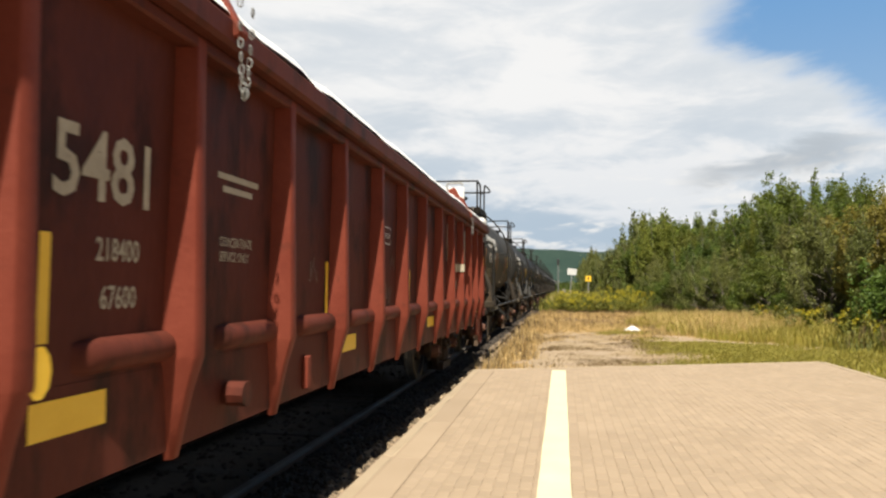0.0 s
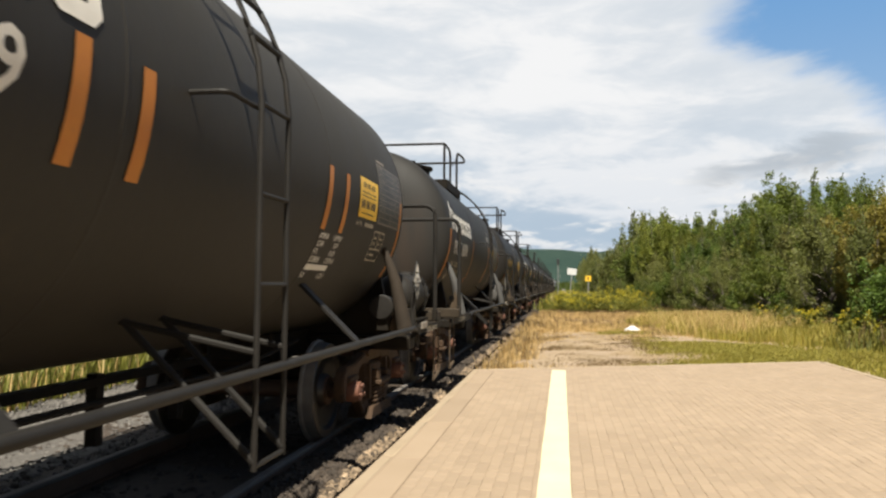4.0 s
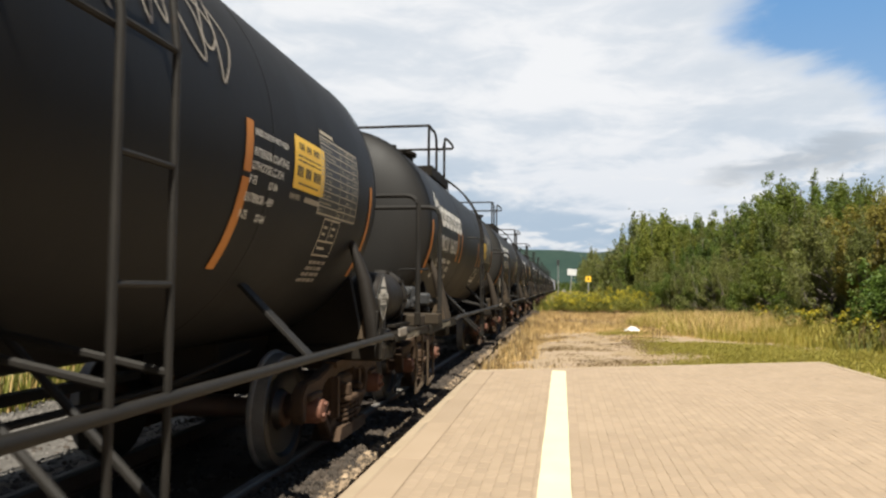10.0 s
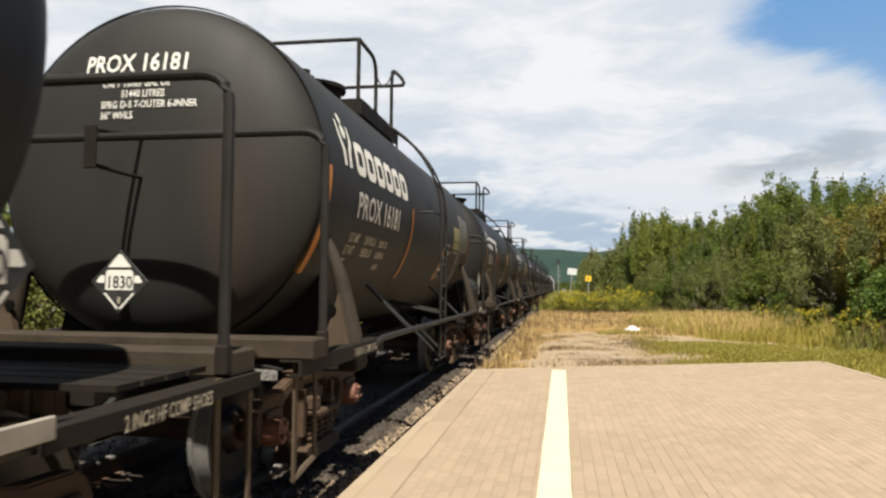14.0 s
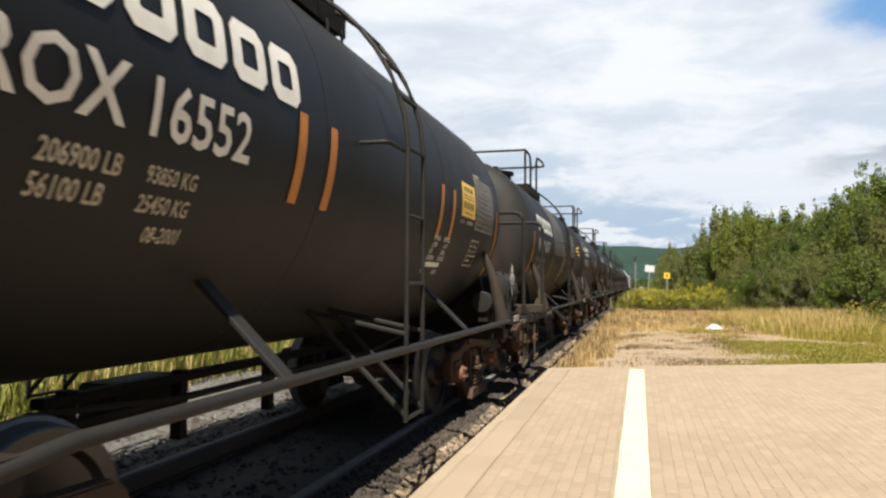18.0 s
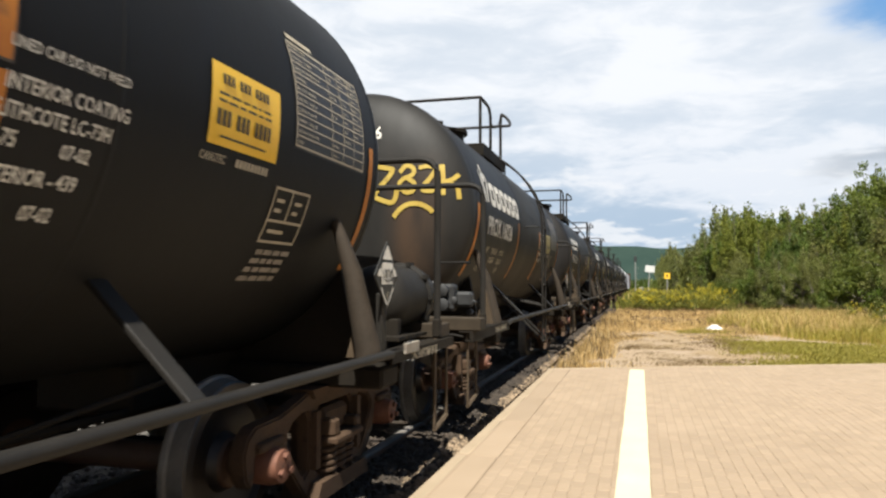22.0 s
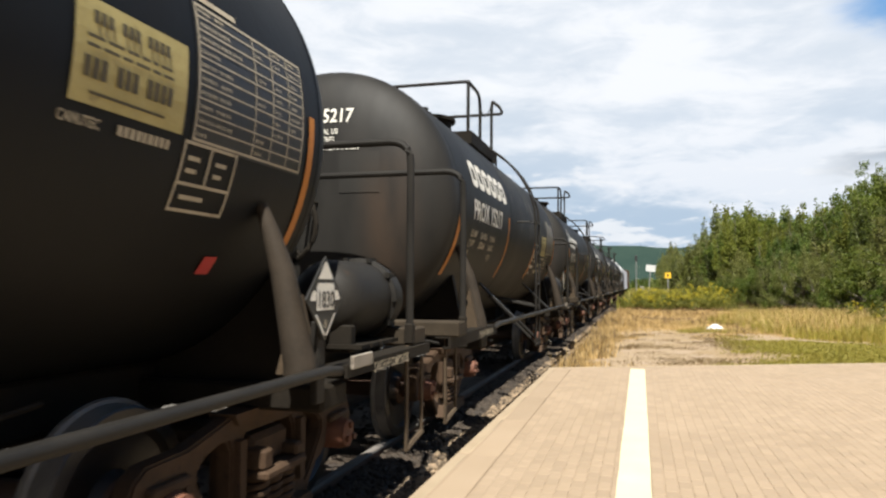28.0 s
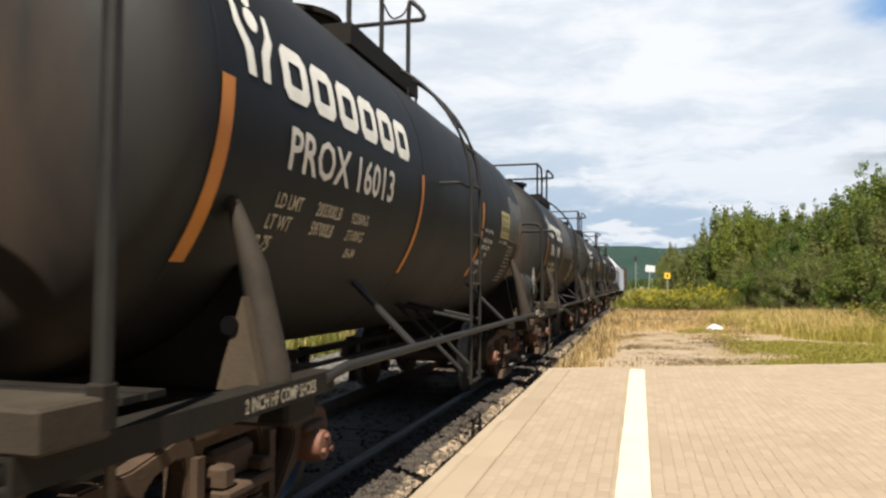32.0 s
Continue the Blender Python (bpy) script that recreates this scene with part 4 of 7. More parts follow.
        for zr in (0.62, 1.08, 1.52, 1.98, 2.44):
            bm = bmesh.new()
            tube(bm, [(s * 1.55, 3.16, zr), (s * 1.55, 3.52, zr)], 0.014, 7)
            part("rung", bm, M_PIPE, car)
        for a in (18, 29, 40, 51, 62):
            bm = bmesh.new()
            p = (s * 1.56 * math.cos(radians(a)), Z_TANK + 1.45 * math.sin(radians(a)))
            tube(bm, [(p[0], 3.14, p[1]), (p[0], 3.54, p[1])], 0.016, 7)
            part("rung", bm, M_PIPE, car)
        for yl in (3.16, 3.52):
            bm = bmesh.new()
            tube(bm, [(s * 1.55, yl, 0.64), (s * 0.84, yl - 0.05, 1.34)], 0.02, 7)
            part("ladder_stay", bm, M_PIPE, car)
            bm = bmesh.new()
            tube(bm, [(s * 1.55, yl, 1.18), (s * 0.82, yl - 0.05, 1.33)], 0.018, 7)
            part("ladder_stay", bm, M_PIPE, car)
        bm = bmesh.new()
        tube(bm, bent([(s * 1.32, 2.86, 2.42), (s * 1.52, 2.86, 2.42), (s * 1.52, 3.18, 2.42)], 0.05, 3), 0.014, 7)
        part("grab_bracket", bm, M_PIPE, car)
    # walkway, railings and fittings on top
    bm = bmesh.new()
    for s in (1, -1):
        box(bm, s * 0.62 - 0.22, s * 0.62 + 0.22, 1.95, 3.68, 3.535, 3.585, 0.008)
    box(bm, -0.4, 0.4, 1.95, 2.2, 3.70, 3.74, 0.008)
    box(bm, -0.4, 0.4, 3.43, 3.68, 3.70, 3.74, 0.008)
    for s in (1, -1):
        box(bm, s * 0.84 - 0.012, s * 0.84 + 0.012, 1.93, 3.70, 3.42, 3.60, 0.003)
        box(bm, min(s * 0.40, s * 0.83), max(s * 0.40, s * 0.83), 1.93, 1.955, 3.42, 3.60, 0.003)
        box(bm, min(s * 0.40, s * 0.83), max(s * 0.40, s * 0.83), 3.675, 3.70, 3.45, 3.60, 0.003)
    deck = part("top_walkway", bm, M_FRAME, car, "dark steel platform on top of the tank")
    for yy in (2.05, 2.8, 3.55):
        for s in (1, -1):
            bm = bmesh.new()
            box(bm, s * 0.8 - 0.02, s * 0.8 + 0.02, yy - 0.03, yy + 0.03, 3.38, 3.54)
            part("platform_leg", bm, M_FRAME, deck, smooth=None)
    rails = [([(-0.76, 2.1, 3.58), (-0.76, 2.1, 4.33), (0.76, 2.1, 4.33), (0.76, 2.1, 3.58)], 0.03, 0.024), ([(-0.79, 3.55, 3.58), (-0.79, 3.55, 4.2), (0.79, 3.55, 4.2), (0.79, 3.55, 3.58)], 0.03, 0.024)]
    for s in (1, -1):
        rails.append(([(s * 0.76, 2.1, 4.33), (s * 0.76, 2.86, 4.33), (s * 0.76, 2.86, 3.58)], 0.24, 0.024))
        rails.append(([(s * 0.79, 3.55, 4.2), (s * 0.97, 3.55, 4.2), (s * 0.93, 3.55, 4.3), (s * 0.80, 3.55, 4.42), (s * 0.79, 3.55, 4.2)], 0.05, 0.024))
        rails.append(([(s * 0.76, 2.86, 4.14), (s * 0.77, 3.1, 4.05), (s * 0.78, 3.4, 4.2), (s * 0.79, 3.55, 4.36)], 0.1, 0.009))
        rails.append(([(s * 0.85, 3.36, 3.46), (s * 0.87, 3.36, 3.14), (s * 0.87, 3.62, 3.14), (s * 0.85, 3.62, 3.46)], 0.02, 0.013))
    for pts, r, thick in rails:
        bm = bmesh.new()
        tube(bm, bent(pts, r), thick, 8)
        part("safety_chain" if thick < 0.01 else "deck_step" if thick < 0.02 else "top_railing", bm, M_PIPE, deck)
    bm = bmesh.new()
    bmesh.ops.create_cone(bm, segments=24, radius1=0.36, radius2=0.36, depth=0.34, cap_ends=True, matrix=Matrix.Translation((0, 2.65, 3.76)))
    bmesh.ops.create_cone(bm, segments=24, radius1=0.42, radius2=0.42, depth=0.05, cap_ends=True, matrix=Matrix.Translation((0, 2.65, 3.93)))
    part("manway", bm, M_FRAME, car)
    for dy, dx in ((2.1, 0.12), (2.15, -0.2), (3.2, 0.1)):
        bm = bmesh.new()
        bmesh.ops.create_cone(bm, segments=12, radius1=0.07, radius2=0.06, depth=0.4, cap_ends=True, matrix=Matrix.Translation((dx, dy, 3.80)))
        bmesh.ops.create_cone(bm, segments=12, radius1=0.11, radius2=0.11, depth=0.05, cap_ends=True, matrix=Matrix.Translation((dx, dy, 3.9)))
        part("valve", bm, M_FRAME, car)
    # the brake end: reservoir, wheel, gear housing, placard
    bm = bmesh.new()
    lathe_y(bm, [(7.71, 0.03), (7.73, 0.12), (7.76, 0.18), (7.82, 0.232), (7.90, 0.256), (8.58, 0.256), (8.66, 0.235), (8.72, 0.19), (8.76, 0.11), (8.77, 0.03)], 28, 1.14, 1.41)
    res = part("air_reservoir", bm, M_PIPE, car, "grey cylindrical brake air reservoir")
    bm = bmesh.new()
    lathe_y(bm, [(8.36, 0.254), (8.37, 0.284), (8.42, 0.284), (8.43, 0.254)], 28, 1.14, 1.41, False)
    ring_part = part("reservoir_flange", bm, M_PIPE, res)
    for k in range(10):
        q = 2 * math.pi * k / 10
        bm = bmesh.new()
        box(bm, 1.14 + 0.279 * math.cos(q) - 0.018, 1.14 + 0.279 * math.cos(q) + 0.018, 8.34, 8.45, 1.41 + 0.279 * math.sin(q) - 0.018, 1.41 + 0.279 * math.sin(q) + 0.018)
        part("flange_bolt", bm, M_PIPE, res, smooth=None)
    bm = bmesh.new()
    for yy in (7.82, 8.55):
        box(bm, 0.94, 1.34, yy - 0.04, yy + 0.04, 1.09, 1.26, 0.01)
        part("reservoir_cradle", bm, M_FRAME, res)
        bm = bmesh.new()
    bm = bmesh.new()
    box(bm, 0.39, 0.51, 8.28, 8.36, 1.06, 2.2, 0.01)
    box(bm, 0.28, 0.62, 8.22, 8.40, 1.72, 2.1, 0.03)
    part("brake_stand", bm, M_FRAME, car)
    bm = bmesh.new()
    tube(bm, [(0.45 + 0.29 * math.cos(2 * math.pi * k / 28), 8.52 , 1.95 + 0.29 * math.sin(2 * math.pi * k / 28)) for k in range(29)], 0.020, 7, False)
    for k in range(5):
        a = 2 * math.pi * k / 5 + 0.3
        tube(bm, [(0.45, 8.49, 1.95), (0.45 + 0.28 * math.cos(a), 8.52, 1.95 + 0.28 * math.sin(a))], 0.014, 6)
    bmesh.ops.create_cone(bm, segments=14, radius1=0.05, radius2=0.05, depth=0.12, cap_ends=True, matrix=Matrix.Translation((0.45, 8.47, 1.95)) @ Matrix.Rotation(math.pi / 2, 4, "X"))
    part("brake_wheel", bm, M_FRAME, car, "dark spoked hand brake wheel")
    bm = bmesh.new()
    box(bm, 1.50, 1.54, 7.02, 7.11, 1.06, 1.46, 0.006)
    part("placard_post", bm, M_PIPE, car)
    placard(car, pose(1.555, 7.06, 1.57, 0, 0, 90))
    # brake cylinder beside the tail's strut
    bm = bmesh.new()
    lathe_y(bm, [(6.79, 0.03), (6.795, 0.115), (6.81, 0.13), (6.84, 0.13), (6.845, 0.115), (7.00, 0.115), (7.03, 0.09), (7.04, 0.04)], 20, 1.24, 1.30)
    part("brake_cylinder", bm, M_PIPE, car)
    bm = bmesh.new()
    box(bm, 1.18, 1.30, 6.84, 6.99, 1.06, 1.20, 0.01)
    part("cylinder_bracket", bm, M_FRAME, car)
    # front end: fittings on the head
    bm = bmesh.new()
    box(bm, -0.045, 0.045, -1.575, -1.555, 2.27, 2.56, 0.006)
    tube(bm, bent([(0.0, -1.565, 2.53), (0.02, -1.3, 2.56), (0.06, -0.95, 2.61)], 0.03, 3), 0.015, 6)
    tube(bm, bent([(0.0, -1.565, 2.30), (0.02, -1.3, 2.29), (0.06, -0.95, 2.28)], 0.03, 3), 0.015, 6)
    part("head_bracket", bm, M_FRAME, car, "flat bracket that ties the end railing to the head")
    for y, way in ((SILL_F - 0.10, -1), (SILL_T + 0.10, 1)):
        bm = bmesh.new()
        tube(bm, bent([(0.1, y, 0.90), (0.3, y, 1.055), (1.40, y, 1.055), (1.50, y + way * 0.03, 1.04)], 0.05, 3), 0.010, 7)
        part("uncoupling_lever", bm, M_PIPE, car)
    bm = bmesh.new()
    box(bm, 1.563, 1.585, 7.25, 7.53, 1.06, 1.13, 0.004)
    part("repair_card_board", bm, M_DIM, car, "small wooden card board on the sill")
    # what hangs below the middle of the tank
    bm = bmesh.new()
    for k in (1.9, 2.9, 4.1, 5.1):
        box(bm, -0.04, 0.04, k - 0.04, k + 0.04, 0.45, 0.92)
    box(bm, -0.05, 0.05, 1.7, 5.6, 0.84, 0.90, 0.006)
    tube(bm, [(0.3, 1.2, 0.80), (0.3, 6.2, 0.80)], 0.024, 7)
    tube(bm, bent([(0.55, 1.1, 0.95), (0.55, 2.2, 0.86), (0.55, 5.0, 0.86), (0.6, 6.2, 1.0)], 0.2), 0.016, 6)
    part("brake_rigging", bm, M_FRAME, car)
    bm = bmesh.new()
    box(bm, -0.5, -0.2, 2.5, 3.2, 0.5, 0.86, 0.03)
    part("rigging_box", bm, M_FRAME, car)
    for y in (0.03, 7.33):
        truck(car, y)
    coupler(car, SILL_F - 0.05, -1)
    coupler(car, SILL_T + 0.05, 1)
    return car


# ---- the writing on the tanks ----
def lettering(name, bm, mat, parent, label=""):
    return part(name, on_tank(bm), mat, parent, label, smooth=None)


ME_LOGO = {}


def logo_block(bm, x, v):
    """One slotted block of the owner's mark."""
    w, h, t, c = 0.29, 0.29, 0.08, 0.05
    o = [(x + c, v), (x + w - c, v), (x + w, v + c), (x + w, v + h - c), (x + w - c, v + h), (x + c, v + h), (x, v + h - c), (x, v + c)]
    i = [(x + t + 0.01, v + t), (x + w - t - 0.01, v + t), (x + w - t, v + t + 0.01), (x + w - t, v + h - t - 0.01), (x + w - t - 0.01, v + h - t), (x + t + 0.01, v + h - t), (x + t, v + h - t - 0.01), (x + t, v + t + 0.01)]
    a, b = [bm.verts.new((*p, 0)) for p in o], [bm.verts.new((*p, 0)) for p in i]
    for j in range(8):
        bm.faces.new((a[j], a[(j + 1) % 8], b[(j + 1) % 8], b[j]))


def logo_leaf(bm, c, v):
    for s in (1, -1):
        pts = [(0.03, 0), (0.10, 0), (0.11, 0.12), (0.17, 0.22), (0.17, 0.36), (0.13, 0.36), (0.11, 0.24), (0.04, 0.14)]
        bm.faces.new([bm.verts.new((c + s * x, v + y, 0)) for x, y in pts])
    for r, z in ((0.06, 0.29), (0.045, 0.40)):
        bm.faces.new([bm.verts.new((c + r * math.cos(k * math.pi / 5), v + z + r * math.sin(k * math.pi / 5), 0)) for k in range(10)])


def marks(bm, rng, x0, x1, z):
    """A row of small upright bars in place of writing."""
    while x0 < x1:
        w = rng.uniform(0.005, 0.010)
        rect(bm, x0, x0 + w, z, z + 0.016)
        x0 += w + 0.009


def table_mesh(at):
    """The table of inspection data: ruled lines with bars in place of writing."""
    rng = random.Random(2)
    u, v = at[0] - 0.10, at[1] - 0.535
    bm = bmesh.new()
    frame_lines(bm, u, u + 0.92, v, v + 0.57, 0.011)
    for k in range(1, 10):
        rect(bm, u, u + 0.92, v + 0.057 * k, v + 0.007 + 0.057 * k)
    for x in (0.44, 0.60, 0.76):
        rect(bm, u + x, u + x + 0.008, v, v + 0.57)
    for k in range(10):
        w = v + 0.021 + 0.057 * k
        x = u + 0.025
        for _ in range(rng.choice((1, 2, 2, 3))):
            d = rng.uniform(0.06, 0.12)
            if x + d < u + 0.42:
                marks(bm, rng, x, x + d, w)
            x += d + 0.024
        for x in (0.465, 0.625, 0.785):
            if rng.random() < 0.7:
                marks(bm, rng, u + x, u + x + rng.uniform(0.05, 0.09), w)
    rect(bm, u + 0.02, u + 0.32, v + 0.59, v + 0.615)
    return mesh_of("data_table", on_tank(bm))


def lube_mesh(at):
    u, v = at[0] - 0.07, at[1] - 0.25
    bm = bmesh.new()
    frame_lines(bm, u, u + 0.38, v - 0.02, v + 0.26, 0.013)
    rect(bm, u, u + 0.38, v + 0.085, v + 0.098)
    rect(bm, u + 0.18, u + 0.193, v + 0.098, v + 0.25)
    for x, y, w in ((0.04, 0.185, 0.08), (0.04, 0.135, 0.07), (0.23, 0.185, 0.08), (0.23, 0.135, 0.06), (0.05, 0.03, 0.16)):
        rect(bm, u + x, u + x + w, v + y, v + y + 0.018)
    return mesh_of("lube_panel", on_tank(bm))


def panel_mesh(at):
    u, v = at[0], at[1] - 0.34
    bm = bmesh.new()
    rect(bm, u, u + 0.58, v, v + 0.35)
    a = mesh_of("emergency_panel", on_tank(bm, 0.005))
    bm = bmesh.new()
    rng = random.Random(6)
    for k in range(12):
        if k not in (3, 7):
            rect(bm, u + 0.075 + k * 0.033, u + 0.099 + k * 0.033, v + 0.265, v + 0.31)
    for y, h in ((0.215, 0.012), (0.185, 0.012)):
        x = u + 0.05
        while x < u + 0.46:
            w = rng.uniform(0.03, 0.09)
            rect(bm, x, min(x + w, u + 0.49), v + y, v + y + h)
            x += w + 0.014
    for k in range(12):
        if k not in (3, 7):
            rect(bm, u + 0.045 + k * 0.038, u + 0.072 + k * 0.038, v + 0.085, v + 0.155)
    rect(bm, u + 0.08, u + 0.46, v + 0.035, v + 0.045)
    return a, mesh_of("panel_print", on_tank(bm, 0.009))


def maker_blocks():
    if "s" not in ME_LOGO:
        bm = bmesh.new()
        flat_writing(bm, "2 INCH HF COMP SHOES", 0.06, 0, 0, True, 0.68)
        for v in bm.verts:
            v.co = Vector((PIPE_X + 0.016, v.co.x, 1.005 + v.co.y))
        ME_LOGO["s"] = mesh_of("sill_writing", bm)
    return ME_LOGO


def lines_of(bm, rows, narrow=0.8):
    for text, size, u, v in rows:
        flat_writing(bm, text, size, u, v, True, narrow)


def dress(car, number, n=(0.1, 2.11), ld=(-0.04, 1.9), step=0.11, rows=(), mid=(2.34,), rear=(4.52,), logo=(0.1, 2.47), emblem=True, short=False, body=None, panel="yellow",
          pan=(5.62, 2.46), tab=(6.34, 2.64), lube=(6.2, 2.03), coat=(), coat_at=(4.66, 2.13), patch=None, capacity=(), tab_mat=None, number_mat=None, rows_mat=None, streaks=False, lad=0.0, brow=0.0, dome=(0.0, 0.0), stern=0.0, bow=0.0, sill=-0.72, head=True, mid_top=4.5, nose=0.0, tail=0.0, plac=(0, 0), trim=None):
    """Paints one car's tank: its number, weights, stripes, panels and stains, each from its own starting place."""
    me = maker_blocks()
    tank = [o for o in car.children if o.name.startswith("tank")][0]
    tank.data = tank.data.copy()
    tank.data.materials.append(body or M_TANK)
    # a longer or shorter tank takes the fittings at its ends along
    for v in tank.data.vertices:
        if v.co.y > 7.0:
            v.co.y += tail
        elif v.co.y < HEAD_F + 0.01:
            v.co.y += nose + brow
    for o in [*car.children, *tank.children]:
        if o.type == "MESH" and o.name.split(".")[0] in ("weld_seam", "saddle", "side_strut", "gusset", "placard", "placard_post", "brake_cylinder", "cylinder_bracket", "air_reservoir"):
            y = (o.matrix_basis @ o.data.vertices[0].co).y
            by = 0.55 * tail if y > 6.3 else nose if y < 0.4 else 0.0
            if o.name.startswith("air_reservoir"):
                by = -0.18 if tail < 0 else 0.0
            dz = 0.0
            if o.name.startswith("placard") and y > 6.3:
                by, dz = by + plac[0], plac[1]
            if trim and o.name.split(".")[0] in ("side_strut", "air_reservoir", "brake_cylinder"):
                for c in (o, *o.children):
                    c.data = c.data.copy()
                    c.data.materials[0] = trim
            o.matrix_basis = Matrix.Translation((0, by, dz)) @ o.matrix_basis
    for o in tank.children:
        if o.name.startswith("weld_seam"):
            o.data = o.data.copy()
            o.data.materials[0] = body or M_TANK
    for o in car.children:
        if o.type == "MESH" and o.name.split(".")[0] in ("end_railing", "railing_foot", "end_beam", "walkway_board", "stirrup_step", "uncoupling_lever", "coupler", "brake_hose", "side_plate", "brake_stand", "brake_wheel", "head_bracket"):
            y = sum(v.co.y for v in o.data.vertices) / len(o.data.vertices)
            o.matrix_basis = Matrix.Translation((0, stern if y > 3 else bow, 0)) @ o.matrix_basis
    if dome[0]:
        for o in car.children:
            if o.name.split(".")[0] in ("top_walkway", "manway", "valve"):
                o.matrix_basis = Matrix.Translation((0, *dome))
    if lad:
        for o in car.children:
            if o.name.split(".")[0] in ("ladder_rail", "rung", "ladder_stay", "grab_bracket"):
                o.matrix_basis = Matrix.Translation((0, lad, 0))
    if logo:
        for k in range(6):
            bm = bmesh.new()
            logo_block(bm, logo[0] + k * 0.345, logo[1])
            part("mark_block", on_tank(bm), M_WHITE, tank, smooth=None)
        if emblem:
            bm = bmesh.new()
            logo_leaf(bm, logo[0] - 0.24, logo[1] + 0.02)
            part("maker_emblem", on_tank(bm), M_WHITE, tank, "white emblem of two leaf shapes under discs", smooth=None)
    bm = bmesh.new()
    if number.startswith("="):
        for k in range(10):
            if k != 4:
                rect(bm, n[0] + k * 0.15, n[0] + 0.11 + k * 0.15, n[1], n[1] + 0.22)
    else:
        lines_of(bm, [(number, 0.225, n[0], n[1])], 0.96)
    part("car_number", on_tank(bm), number_mat or M_WHITE, tank, smooth=None)
    y0, z0 = n[0] + ld[0], ld[1]
    data = [(text, size, y0 + dy, z0 - step * row, rows_mat or M_CREAM if row or not number_mat else number_mat) for text, size, dy, row in rows]
    data += [(text, size, coat_at[0] + dy, coat_at[1] - dz, M_WHITE) for text, size, dy, dz in coat]
    for text, size, y, z, mat in data:
        bm = bmesh.new()
        if text.startswith("="):
            rect(bm, y, y + len(text) * size * 0.62, z, z + size)
        else:
            lines_of(bm, [(text, size, y, z)])
        part("side_writing", on_tank(bm), mat, tank, smooth=None)
    for k, y in enumerate((-0.60, *mid, *rear, 7.22 + tail * (0.65 if tail > 0 else 1))):
        bm = bmesh.new()
        if k == 0:
            grid = []
            for i in range(13):
                a = radians(3 - 37 * i / 12)
                grid.append([])
                for j in (0, 1, 2):
                    yy = y + 0.03 - 0.03 * i / 12 + j * 0.05
                    rr = R_TANK * (1 - (max(0, HEAD_F + brow - yy) / HEAD_D) ** 2) ** (1 / FULL) + 0.007
                    grid[-1].append(bm.verts.new((rr * math.cos(a), yy + nose, Z_TANK + rr * math.sin(a))))
            for p, q in zip(grid, grid[1:]):
                bm.faces.new((p[0], p[1], q[1], q[0]))
                bm.faces.new((p[1], p[2], q[2], q[1]))
        elif short and y < 6:
            shell(bm, y - 0.02, y + 0.07, -18, 3, 0.006, None, 0.02)
        elif y in rear:
            for a0, a1 in ((-34, -10), (-8.6, 4)):
                shell(bm, y - 0.02, y + 0.07, a0, a1, 0.006)
        else:
            top = mid_top if y in mid else 4.5
            shell(bm, y - 0.03, y + 0.03, -34, top - 2, 0.006)
        part("stripe", bm, M_ORANGE, tank, "weathered orange reflective stripe", smooth=50)
    if patch:
        bm = bmesh.new()
        shell(bm, 2.42, 4.46, -9, 186, 0.003, 46)
        part("spill_coating", bm, patch, tank, "lighter grey protective band round the dome", smooth=50)
    if streaks:
        rng = random.Random(23)
        for _ in range(30):
            bm = bmesh.new()
            y = rng.choice((rng.uniform(2.4, 4.2), rng.uniform(4.2, 4.6)))
            a = rng.uniform(-6, 40)
            shell(bm, y, y + rng.uniform(0.006, 0.016), a, a + rng.uniform(6, 26), 0.006)
            part("acid_streak", bm, M_DIM, tank, "pale streak run down from the dome", smooth=50)
    t = Matrix.Translation
    bm = bmesh.new()
    rect(bm, tab[0] - 0.11, tab[0] + 0.83, tab[1] - 0.545, tab[1] + 0.045)
    part("data_panel", on_tank(bm, 0.003), M_BLACK, tank, smooth=None)
    link("data_table", table_mesh(tab), tab_mat or M_DIM, tank)
    link("lube_panel", lube_mesh(lube), tab_mat or M_CREAM, tank)
    pm, pb = panel_mesh(pan)
    link("emergency_panel", pm, M_YELLOW if panel == "yellow" else M_PALE, tank, "emergency notice panel with dark bars of writing")
    link("panel_print", pb, M_INK, tank)
    bm = bmesh.new()
    lines_of(bm, [("CANUTEC", 0.036, pan[0] - 0.03, pan[1] - 0.41)])
    for k in range(9):
        rect(bm, pan[0] + 0.24 + k * 0.032, pan[0] + 0.264 + k * 0.032, pan[1] - 0.41, pan[1] - 0.374)
    part("side_writing", on_tank(bm), M_CREAM, tank, smooth=None)
    rng = random.Random(3)
    bm = bmesh.new()
    for k in range(4):
        x = lube[0] - 0.03 - k * 0.01
        for _ in range(4):
            w = rng.uniform(0.05, 0.11)
            rect(bm, x, x + w, lube[1] - 0.33 - k * 0.045, lube[1] - 0.305 - k * 0.045)
            x += w + 0.015
    if not short and "15058" not in number:
        part("small_print", on_tank(bm), M_DIM, tank, smooth=None)
    for s0 in (sill, 7.60):
        link("sill_writing", me["s"], M_CREAM, car, at=t((0, s0 + (stern if s0 > 3 else bow), 0)))
    if head:
        bm = bmesh.new()
        lines_of(bm, [(number, 0.142, -0.47, 3.08), *capacity])
        part("head_writing", on_head(bm), M_WHITE, tank, smooth=None).matrix_basis = t((0, nose + brow, 0))


def weights(a, b, c, d, e, last="P-75"):
    return [("LD LMT", 0.078, 0.0, 0), (a, 0.078, 0.47, 0), (b, 0.068, 0.98, 0), ("LT WT", 0.078, -0.03, 1), (c, 0.078, 0.47, 1), (d, 0.068, 0.98, 1), (last, 0.078, -0.06, 2), (e, 0.064, 1.08, 2)]


